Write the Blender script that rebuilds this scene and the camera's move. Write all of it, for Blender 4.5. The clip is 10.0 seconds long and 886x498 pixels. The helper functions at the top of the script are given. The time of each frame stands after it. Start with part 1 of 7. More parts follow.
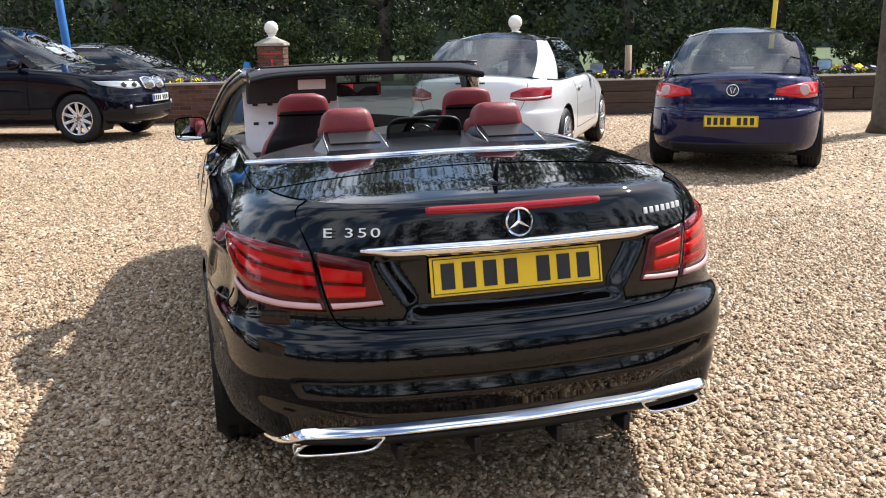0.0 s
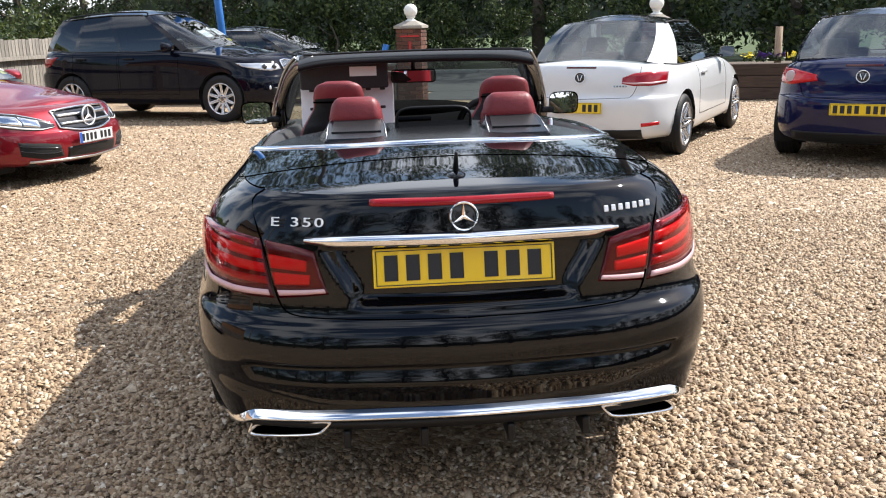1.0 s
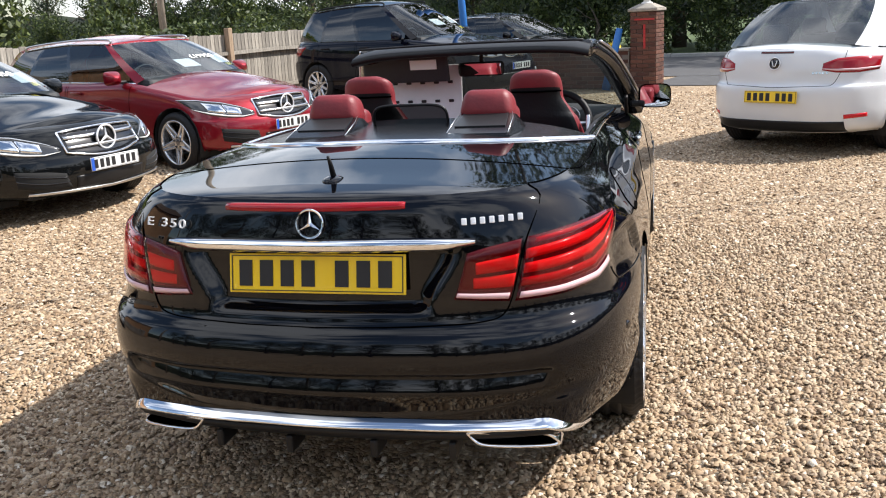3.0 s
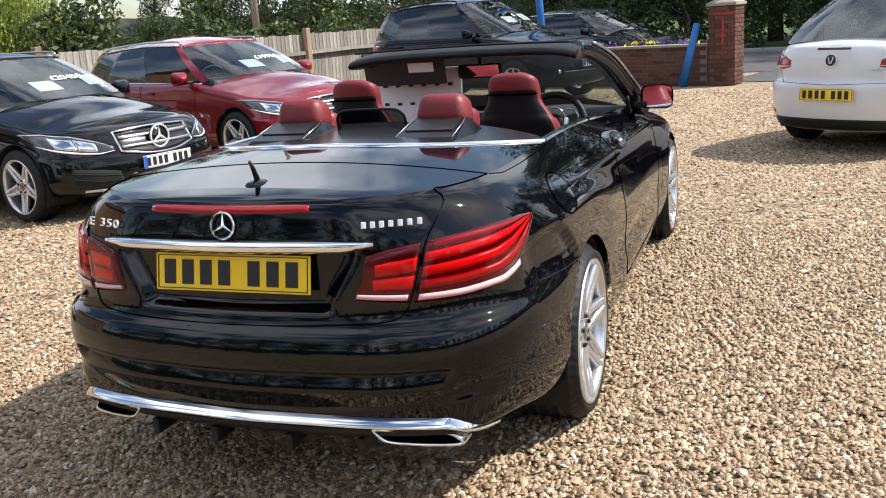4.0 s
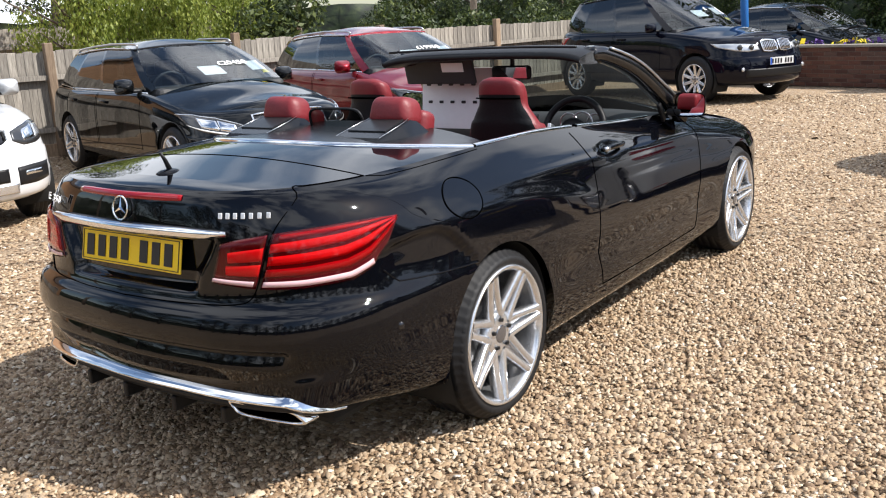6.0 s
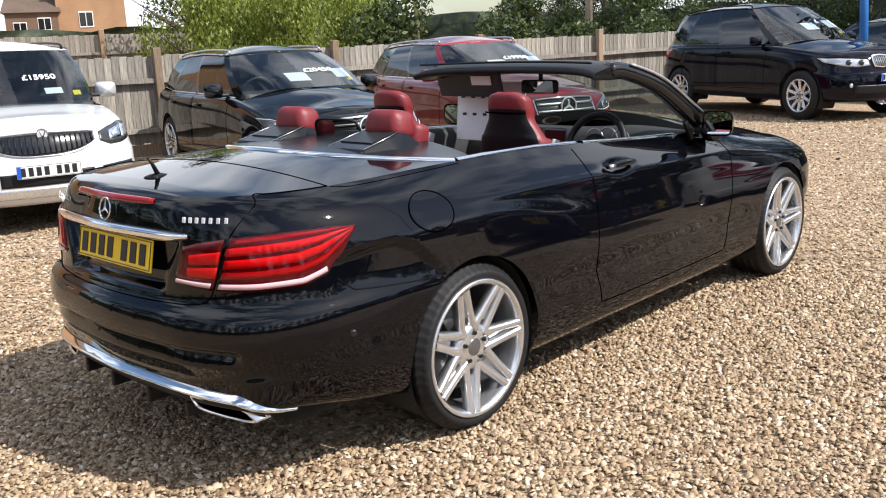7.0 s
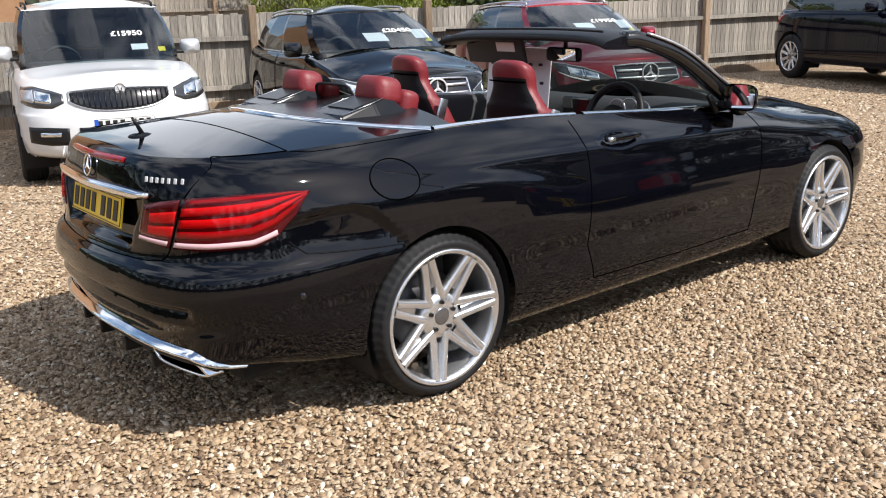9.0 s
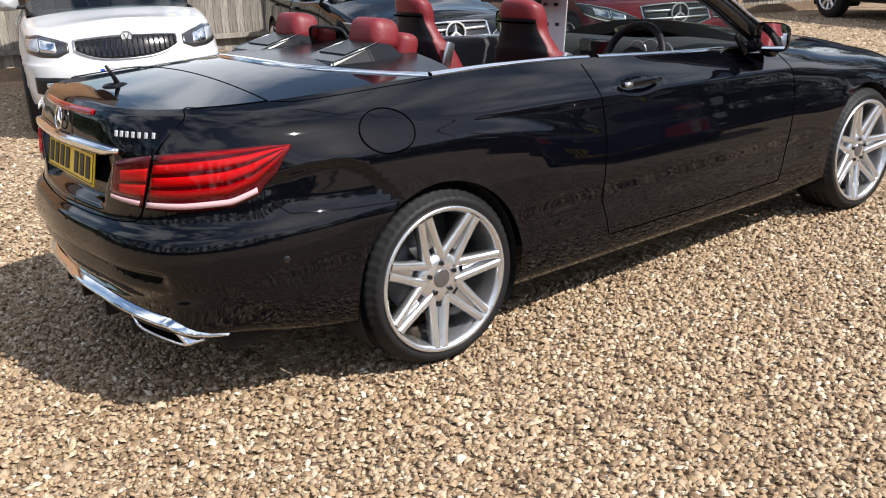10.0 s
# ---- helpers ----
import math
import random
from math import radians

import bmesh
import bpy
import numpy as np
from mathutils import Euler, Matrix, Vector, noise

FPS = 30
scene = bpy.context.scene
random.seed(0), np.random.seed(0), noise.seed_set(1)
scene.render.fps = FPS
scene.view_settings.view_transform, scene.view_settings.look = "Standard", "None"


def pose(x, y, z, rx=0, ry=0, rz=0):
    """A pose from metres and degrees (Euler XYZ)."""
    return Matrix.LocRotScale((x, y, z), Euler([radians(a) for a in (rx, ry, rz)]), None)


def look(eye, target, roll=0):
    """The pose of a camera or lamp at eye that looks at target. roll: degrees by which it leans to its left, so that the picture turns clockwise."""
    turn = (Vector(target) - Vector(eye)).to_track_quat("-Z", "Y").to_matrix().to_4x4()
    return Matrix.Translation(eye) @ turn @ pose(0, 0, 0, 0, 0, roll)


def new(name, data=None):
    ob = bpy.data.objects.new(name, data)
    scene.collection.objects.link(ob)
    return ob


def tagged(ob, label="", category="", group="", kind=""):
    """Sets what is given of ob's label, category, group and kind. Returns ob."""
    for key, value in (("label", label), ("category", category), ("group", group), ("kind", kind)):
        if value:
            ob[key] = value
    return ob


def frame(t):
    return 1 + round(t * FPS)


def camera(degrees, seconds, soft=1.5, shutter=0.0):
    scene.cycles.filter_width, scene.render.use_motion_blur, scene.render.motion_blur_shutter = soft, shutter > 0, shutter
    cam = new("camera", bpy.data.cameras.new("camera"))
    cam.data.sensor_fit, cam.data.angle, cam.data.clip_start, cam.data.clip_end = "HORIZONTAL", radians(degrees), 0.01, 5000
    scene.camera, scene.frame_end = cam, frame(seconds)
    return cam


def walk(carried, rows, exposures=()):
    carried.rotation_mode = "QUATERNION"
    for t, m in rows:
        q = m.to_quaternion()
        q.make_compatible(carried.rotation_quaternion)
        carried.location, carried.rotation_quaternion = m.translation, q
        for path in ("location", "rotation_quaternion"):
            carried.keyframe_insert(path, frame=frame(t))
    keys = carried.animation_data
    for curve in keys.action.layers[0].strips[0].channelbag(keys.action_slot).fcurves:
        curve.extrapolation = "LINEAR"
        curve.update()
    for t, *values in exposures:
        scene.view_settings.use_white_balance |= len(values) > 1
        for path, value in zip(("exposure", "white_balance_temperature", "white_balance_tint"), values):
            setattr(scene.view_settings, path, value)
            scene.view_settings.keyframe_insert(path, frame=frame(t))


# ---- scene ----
cam = camera(51.8, 10.0, 1.1)
PATH = [
    (0, (-0.86, -3.355, 1.441), (-0.358, -1.473, 0.989), -1.3),
    (0.5, (-0.536, -3.412, 1.456), (-0.237, -1.49, 0.99), -1.5),
    (1, (-0.254, -3.46, 1.459), (-0.104, -1.525, 0.976), -1.6),
    (1.4, (0.002, -3.415, 1.474), (0.035, -1.477, 0.983), -1.9),
    (1.5, (0.068, -3.393, 1.464), (0.056, -1.453, 0.979), -2.4),
    (2, (0.344, -3.356, 1.462), (0.172, -1.424, 0.974), -3.1),
    (2.5, (0.687, -3.327, 1.473), (0.324, -1.421, 0.991), -3.3),
    (2.7, (0.794, -3.298, 1.463), (0.382, -1.402, 0.977), -3.2),
    (3.8, (1.361, -3.144, 1.452), (0.728, -1.313, 0.959), -3.9),
    (4, (1.486, -3.15, 1.46), (0.804, -1.334, 0.972), -4.0),
    (4.5, (1.744, -3.079, 1.451), (0.971, -1.303, 0.951), -3.9),
    (5, (1.992, -2.973, 1.463), (1.106, -1.252, 0.961), -4.2),
    (5.5, (2.302, -2.888, 1.451), (1.277, -1.241, 0.967), -4.4),
    (5.7, (2.418, -2.84, 1.463), (1.349, -1.221, 0.979), -3.8),
    (6.8, (2.922, -2.519, 1.466), (1.628, -1.065, 1.005), -2.5),
    (7, (3.019, -2.459, 1.469), (1.682, -1.043, 1.014), -2.4),
    (7.5, (3.197, -2.368, 1.479), (1.78, -1.032, 1.023), -2.5),
    (8, (3.259, -2.229, 1.479), (1.788, -0.959, 1.007), -2.2),
    (8.5, (3.33, -2.122, 1.48), (1.83, -0.894, 0.989), -2.0),
    (9, (3.404, -2.051, 1.479), (1.902, -0.841, 0.951), -1.7),
    (9.5, (3.42, -1.98, 1.468), (1.913, -0.795, 0.896), -2.1),
    (10, (3.273, -1.804, 1.44), (1.753, -0.67, 0.804), -2.6),
]
EXPOSURE = [(0.0, 1.06), (2.0, 1.02), (4.0, 0.88), (5.5, 0.86), (7.0, 0.78), (8.5, 0.69), (10.0, 0.63)]
walk(cam, [(t, look(eye, target, roll)) for t, eye, target, roll in PATH], EXPOSURE)

# ---------------------------------------------------------------- light
world = bpy.data.worlds.new("world")
scene.world = world
world.use_nodes = True
SUN_WAY = Vector((-0.88, -0.33, -1.0)).normalized()
sky = world.node_tree.nodes.new("ShaderNodeTexSky")
sky.sky_type = "NISHITA"
sky.sun_disc = False
sky.sun_elevation = math.asin(-SUN_WAY.z)
sky.sun_rotation = math.atan2(-SUN_WAY.x, -SUN_WAY.y)
sky.dust_density = 1.0
backing = world.node_tree.nodes["Background"]
backing.inputs["Strength"].default_value = 0.10
# broken white cloud drifting over the blue
wn_ = world.node_tree.nodes
sky_at, cloud, cover, veil = (wn_.new("ShaderNode" + k) for k in ("TexCoord", "TexNoise", "ValToRGB", "Mix"))
cloud.inputs["Scale"].default_value, cloud.inputs["Detail"].default_value, cloud.inputs["Distortion"].default_value = 3.2, 7.0, 0.35
cover.color_ramp.elements[0].position, cover.color_ramp.elements[0].color = 0.45, (0, 0, 0, 1)
cover.color_ramp.elements[1].position, cover.color_ramp.elements[1].color = 0.60, (0.9, 0.9, 0.9, 1)
veil.data_type = "RGBA"
veil.inputs[7].default_value = (9.6, 10.0, 10.8, 1)
for a_, b_ in ((sky_at.outputs["Generated"], cloud.inputs["Vector"]), (cloud.outputs[0], cover.inputs[0]), (cover.outputs[0], veil.inputs["Factor"]),
               (sky.outputs[0], veil.inputs[6]), (veil.outputs[2], backing.inputs["Color"])):
    world.node_tree.links.new(a_, b_)
sun = new("sun", bpy.data.lights.new("sun", "SUN"))
sun.data.energy, sun.data.angle, sun.data.color = 3.9, radians(0.6), (1.0, 0.955, 0.90)
sun.matrix_world = look((0, 0, 30), Vector((0, 0, 30)) + SUN_WAY)


# ---------------------------------------------------------------- materials
def shader(name):
    m = bpy.data.materials.new(name)
    m.use_nodes = True
    return m, m.node_tree.nodes, m.node_tree.links, m.node_tree.nodes["Principled BSDF"]


def ramp_node(nodes, stops):
    r = nodes.new("ShaderNodeValToRGB")
    r.color_ramp.elements[0].position, r.color_ramp.elements[0].color = stops[0][0], (*stops[0][1], 1)
    r.color_ramp.elements[1].position, r.color_ramp.elements[1].color = stops[-1][0], (*stops[-1][1], 1)
    for p, c in stops[1:-1]:
        r.color_ramp.elements.new(p).color = (*c, 1)
    return r


def plain(name, colour, rough=0.5, metal=0.0, coat=0.0, grain=0.0, scale=40.0, bump=0.0, spec=0.5):
    """A surface of one colour with fine grain and two scales of wear."""
    m, nodes, links, p = shader(name)
    p.inputs["Base Color"].default_value = (*colour, 1)
    p.inputs["Roughness"].default_value, p.inputs["Metallic"].default_value = rough, metal
    p.inputs["Coat Weight"].default_value, p.inputs["Coat Roughness"].default_value = coat, 0.02
    p.inputs["Specular IOR Level"].default_value = spec
    if grain or bump:
        tc = nodes.new("ShaderNodeTexCoord")
        n1, n2 = nodes.new("ShaderNodeTexNoise"), nodes.new("ShaderNodeTexNoise")
        n1.inputs["Scale"].default_value, n2.inputs["Scale"].default_value = scale, scale / 12
        n1.inputs["Detail"].default_value = 6
        mix = nodes.new("ShaderNodeMath")
        mix.operation = "ADD"
        links.new(tc.outputs["Object"], n1.inputs["Vector"]), links.new(tc.outputs["Object"], n2.inputs["Vector"])
        links.new(n1.outputs[0], mix.inputs[0]), links.new(n2.outputs[0], mix.inputs[1])
        if grain:
            lo, hi = [c * (1 - grain) for c in colour], [min(1, c * (1 + grain)) for c in colour]
            r = ramp_node(nodes, [(0.3, lo), (0.7, hi)])
            half = nodes.new("ShaderNodeMath")
            half.operation = "MULTIPLY"
            half.inputs[1].default_value = 0.5
            links.new(mix.outputs[0], half.inputs[0]), links.new(half.outputs[0], r.inputs[0])
            links.new(r.outputs[0], p.inputs["Base Color"])
        if bump:
            b = nodes.new("ShaderNodeBump")
            b.inputs["Strength"].default_value, b.inputs["Distance"].default_value = bump, 0.01
            links.new(n1.outputs[0], b.inputs["Height"]), links.new(b.outputs[0], p.inputs["Normal"])
    return m


def paint(name, colour, flake=0.0, rough=0.35, coat_ior=None):
    """Car paint under a clear coat, with faint dust."""
    m, nodes, links, p = shader(name)
    p.inputs["Coat Weight"].default_value, p.inputs["Coat Roughness"].default_value = 1.0, 0.03
    p.inputs["Metallic"].default_value, p.inputs["Specular IOR Level"].default_value = flake, 0.0 if max(colour) < 0.1 else 0.15
    p.inputs["Coat IOR"].default_value = coat_ior or (1.43 if max(colour) < 0.1 else 1.5)
    tc, n = nodes.new("ShaderNodeTexCoord"), nodes.new("ShaderNodeTexNoise")
    n.inputs["Scale"].default_value, n.inputs["Detail"].default_value = 5.0, 8
    links.new(tc.outputs["Object"], n.inputs["Vector"])
    dusty = [c * 0.97 + 0.0008 for c in colour]
    r = ramp_node(nodes, [(0.35, colour), (0.75, dusty)])
    links.new(n.outputs[0], r.inputs[0]), links.new(r.outputs[0], p.inputs["Base Color"])
    q = ramp_node(nodes, [(0.3, (rough,) * 3), (0.8, (rough + 0.12,) * 3)])
    links.new(n.outputs[0], q.inputs[0]), links.new(q.outputs[0], p.inputs["Roughness"])
    # orange-peel ripple of sprayed lacquer
    w, b = nodes.new("ShaderNodeTexNoise"), nodes.new("ShaderNodeBump")
    w.inputs["Scale"].default_value = 3.0
    b.inputs["Strength"].default_value, b.inputs["Distance"].default_value = 0.04, 0.004
    links.new(tc.outputs["Object"], w.inputs["Vector"]), links.new(w.outputs[0], b.inputs["Height"])
    links.new(b.outputs[0], p.inputs["Coat Normal"])
    return m


def glazing(name, tint, gloss=1.0, least=0.12):
    """Tinted window glass: dark see-through with a mirror film by Fresnel."""
    m, nodes, links, p = shader(name)
    nodes.remove(p)
    t, g, f, x = (nodes.new("ShaderNode" + k) for k in ("BsdfTransparent", "BsdfGlossy", "LayerWeight", "MixShader"))
    t.inputs["Color"].default_value = (*tint, 1)
    g.inputs["Roughness"].default_value, f.inputs["Blend"].default_value = 0.01, 0.5
    g.inputs["Color"].default_value = (gloss, gloss, gloss, 1)
    power, scale_ = nodes.new("ShaderNodeMath"), nodes.new("ShaderNodeMath")
    power.operation, scale_.operation = "POWER", "MULTIPLY_ADD"
    power.inputs[1].default_value, scale_.inputs[1].default_value, scale_.inputs[2].default_value = 4.0, 0.99 - least, least
    links.new(f.outputs["Facing"], power.inputs[0]), links.new(power.outputs[0], scale_.inputs[0])
    links.new(scale_.outputs[0], x.inputs[0]), links.new(t.outputs[0], x.inputs[1]), links.new(g.outputs[0], x.inputs[2])
    links.new(x.outputs[0], nodes["Material Output"].inputs["Surface"])
    return m


def lens_material(name, colour, rough=0.08):
    m, nodes, links, p = shader(name)
    p.inputs["Base Color"].default_value = (*colour, 1)
    p.inputs["Roughness"].default_value = rough
    p.inputs["Coat Weight"].default_value = 1.0
    p.inputs["Specular IOR Level"].default_value = 0.1
    p.inputs["Coat IOR"].default_value = 1.4
    return m


BLACK_PAINT = paint("black lacquer", (0.0014, 0.0016, 0.0030))
NAVY_BLACK = paint("navy black lacquer", (0.0025, 0.003, 0.008), coat_ior=1.33)
NAVY = paint("dark blue lacquer", (0.005, 0.007, 0.045), 0.25)
WHITE_PAINT = paint("white lacquer", (0.66, 0.67, 0.68))
RED_PAINT = paint("deep red metallic lacquer", (0.21, 0.004, 0.012), 0.45)
GREEN_BLACK = paint("charcoal lacquer", (0.004, 0.0045, 0.005))
CHROME = plain("chrome", (0.82, 0.83, 0.85), 0.06, 1.0)
SATIN = plain("satin silver", (0.62, 0.63, 0.65), 0.28, 1.0, grain=0.06, scale=60)
ALLOY = plain("silver painted alloy", (0.68, 0.69, 0.71), 0.27, 0.85, 0.6, grain=0.08, scale=30)
DISC = plain("worn brake disc", (0.10, 0.10, 0.105), 0.45, 0.8, grain=0.2, scale=40)
DARK_ALLOY = plain("shadowed wheel barrel", (0.30, 0.31, 0.33), 0.45, 0.6, grain=0.2, scale=20)
RUBBER = plain("tyre rubber", (0.011, 0.011, 0.012), 0.6, grain=0.3, scale=25, bump=0.15, spec=0.3)
TRIM = plain("black plastic trim", (0.009, 0.009, 0.010), 0.45, grain=0.2, scale=60, bump=0.05, spec=0.3)
GLOSS_TRIM = plain("gloss black trim", (0.006, 0.006, 0.007), 0.12, coat=0.6)
GAP = plain("panel gap", (0.001, 0.001, 0.001), 0.9, spec=0.0)
WELL = plain("wheel well liner", (0.008, 0.008, 0.008), 0.9, grain=0.3, scale=30)
RED_LEATHER = plain("red leather", (0.17, 0.011, 0.016), 0.5, grain=0.16, scale=90, bump=0.12)
BLACK_LEATHER = plain("black leather", (0.008, 0.008, 0.009), 0.5, grain=0.25, scale=90, bump=0.12, spec=0.25)
CABIN = plain("cabin plastic", (0.022, 0.023, 0.025), 0.6, grain=0.2, scale=120, bump=0.1)
CARPET = plain("dark carpet", (0.012, 0.012, 0.013), 0.95, grain=0.4, scale=150, bump=0.3)
YELLOW = plain("yellow reflective plate", (0.82, 0.55, 0.012), 0.35, coat=0.3, grain=0.04, scale=20)
WHITE_PLATE = plain("white reflective plate", (0.75, 0.76, 0.76), 0.35, coat=0.3, grain=0.03, scale=20)
INK = plain("black ink", (0.01, 0.01, 0.012), 0.5)
BLUE_INK = plain("blue ink", (0.01, 0.08, 0.45), 0.5)
PAPER = plain("paper", (0.78, 0.79, 0.80), 0.8, grain=0.04, scale=30)
STICKER = plain("white sticker", (0.85, 0.85, 0.83), 0.6)
YELLOW_TAG = plain("yellow sticker", (0.75, 0.62, 0.02), 0.6)
LAMP_RED = lens_material("red lamp lens", (0.27, 0.003, 0.008))
LAMP_DEEP = lens_material("deep red lamp band", (0.060, 0.001, 0.004))
LAMP_HOT = lens_material("bright red lamp element", (0.52, 0.009, 0.014), 0.2)
LAMP_CLEAR = lens_material("clear lamp strip", (0.62, 0.40, 0.42), 0.15)
LAMP_SMOKE = plain("smoked lamp inside", (0.045, 0.047, 0.05), 0.2, 0.3, 0.6)
LAMP_LENS = glazing("red outer lens", (0.93, 0.30, 0.32), 0.9, 0.03)
LAMP_GLASS = glazing("headlamp cover", (0.80, 0.82, 0.84))
REFLECTOR = plain("lamp reflector", (0.75, 0.77, 0.8), 0.12, 1.0)
GLASS = glazing("tinted glass", (0.27, 0.31, 0.32), 0.65)
DARK_GLASS = glazing("privacy glass", (0.05, 0.055, 0.06), 0.7)
CLEAR_GLASS = glazing("windscreen glass", (0.66, 0.73, 0.74), 0.85, 0.06)
LETTER = plain("bright letter metal", (0.80, 0.81, 0.83), 0.35, 0.4)
GREY_LACQUER = plain("grey lacquer", (0.006, 0.0065, 0.008), 0.2, spec=0.35)
SCREEN_GLASS = glazing("tinted windscreen glass", (0.46, 0.52, 0.50), 0.9)
SHELF = plain("satin black shelf", (0.007, 0.007, 0.008), 0.26, spec=0.32, grain=0.2, scale=60)
INSET = plain("grey inset panel", (0.017, 0.018, 0.019), 0.35, grain=0.1, scale=80, spec=0.35)
LAMP_CHROME = plain("lamp inside", (0.52, 0.54, 0.57), 0.2, 0.55, 0.8)
MIRROR = plain("mirror", (0.85, 0.86, 0.88), 0.01, 1.0)
MESH = glazing("wind deflector net", (0.13, 0.13, 0.13), 0.03)


# ---------------------------------------------------------------- mesh tools
def part(name, bm, material, parent=None, label="", smooth=True):
    """Links a bmesh as one mesh object under a thing or a part."""
    me = bpy.data.meshes.new(name)
    bm.to_mesh(me)
    bm.free()
    me.materials.append(material)
    if smooth:
        me.shade_smooth()
    ob = new(name, me)
    ob.parent = parent
    if label:
        tagged(ob, label)
    return ob


def mesh_part(name, verts, faces, material, parent=None, label="", smooth=True, normals=None):
    me = bpy.data.meshes.new(name)
    me.from_pydata([tuple(v) for v in verts], [], faces)
    me.materials.append(material)
    if smooth:
        me.shade_smooth()
    me.validate()
    if normals is not None and len(me.vertices) == len(normals):
        me.normals_split_custom_set_from_vertices([tuple(n) for n in normals])
    ob = new(name, me)
    ob.parent = parent
    if label:
        tagged(ob, label)
    return ob


def thing(name, m, label, category, group=""):
    ob = new(name)
    ob.empty_display_size = 0.1
    ob.matrix_world = m
    return tagged(ob, label, category, group)


def box(bm, centre, size, bevel=0.0, turn=None, segments=2):
    """A bevelled block inside bm."""
    made = bmesh.ops.create_cube(bm, size=1.0)["verts"]
    m = Matrix.Translation(centre) @ (turn or Matrix()) @ Matrix.Diagonal((*size, 1))
    bmesh.ops.transform(bm, matrix=m, verts=made)
    if bevel:
        edges = list({e for v in made for e in v.link_edges})
        bmesh.ops.bevel(bm, geom=edges, offset=bevel, segments=segments, profile=0.5, affect="EDGES")


def block(name, centre, size, bevel, material, parent=None, label="", turn=None, segments=2):
    bm = bmesh.new()
    box(bm, centre, size, bevel, turn, segments)
    return part(name, bm, material, parent, label, smooth=False)


def tube_data(points, radius, sides=6, closed=False):
    """Verts and faces of a tube along points; radius may be a list."""
    pts = [Vector(p) for p in points]
    n = len(pts)
    rad = radius if isinstance(radius, (list, tuple)) else [radius] * n
    verts, faces, up = [], [], None
    for i, p in enumerate(pts):
        a, b = pts[i - 1] if (i or closed) else p, pts[(i + 1) % n] if (i < n - 1 or closed) else p
        d = (b - a).normalized()
        if up is None:
            up = d.orthogonal().normalized()
        up = (up - d * up.dot(d)).normalized()
        side = d.cross(up)
        for k in range(sides):
            t = 2 * math.pi * k / sides
            verts.append(p + rad[i] * (math.cos(t) * up + math.sin(t) * side))
    for i in range(n if closed else n - 1):
        for k in range(sides):
            a, b = i * sides + k, i * sides + (k + 1) % sides
            c, d = ((i + 1) % n) * sides + (k + 1) % sides, ((i + 1) % n) * sides + k
            faces.append((a, b, c, d))
    if not closed:
        faces += [tuple(range(sides))[::-1], tuple(range((n - 1) * sides, n * sides))]
    return verts, faces


def tube(name, points, radius, material, parent=None, label="", sides=6, closed=False):
    v, f = tube_data(points, radius, sides, closed)
    return mesh_part(name, v, f, material, parent, label)


def revolve(profile, steps=48, axis="X"):
    """Verts and faces of (along, radius) pairs turned about the axis."""
    verts, faces, n = [], [], len(profile)
    for i in range(steps):
        a = 2 * math.pi * i / steps
        for x, r in profile:
            verts.append((x, r * math.cos(a), r * math.sin(a)) if axis == "X" else (r * math.cos(a), r * math.sin(a), x))
    for i in range(steps):
        for k in range(n - 1):
            faces.append((i * n + k, ((i + 1) % steps) * n + k, ((i + 1) % steps) * n + k + 1, i * n + k + 1))
    return verts, faces


def smoothstep(a, b, x):
    t = np.clip((np.asarray(x, float) - a) / (b - a), 0, 1)
    return t * t * (3 - 2 * t)


def spline(ctrl, steps, before=None, after=None):
    """Catmull-Rom through the rows of ctrl; steps: samples in each stretch."""
    ctrl = np.asarray(ctrl, float)
    before = 2 * ctrl[0] - ctrl[1] if before is None else before
    after = 2 * ctrl[-1] - ctrl[-2] if after is None else after
    p = np.concatenate([[before], ctrl, [after]])
    out = []
    for i in range(len(ctrl) - 1):
        k = steps[i] if isinstance(steps, (list, tuple)) else steps
        a, b, c, d = p[i:i + 4]
        for j in range(k):
            t = j / k
            out.append(0.5 * (2 * b + (c - a) * t + (2 * a - 5 * b + 4 * c - d) * t * t + (3 * b - a - 3 * c + d) * t ** 3))
    out.append(ctrl[-1])
    return np.array(out)


def grid_faces(rows, cols, wrap=False):
    return [(i * cols + j, i * cols + (j + 1) % cols, (i + 1) * cols + (j + 1) % cols, (i + 1) * cols + j)
            for i in range(rows - 1) for j in range(cols if wrap else cols - 1)]


def sheet(name, rows, material, parent, label="", thick=0.0, flip=False):
    """A smooth sheet through a grid of points, given some thickness inwards."""
    g = np.asarray(rows, float)
    r, c = g.shape[:2]
    verts, faces = g.reshape(-1, 3), grid_faces(r, c)
    if flip:
        faces = [f[::-1] for f in faces]
    ob = mesh_part(name, verts, faces, material, parent, label)
    if thick:
        s = ob.modifiers.new("thickness", "SOLIDIFY")
        s.thickness, s.offset = thick, -1
    return ob


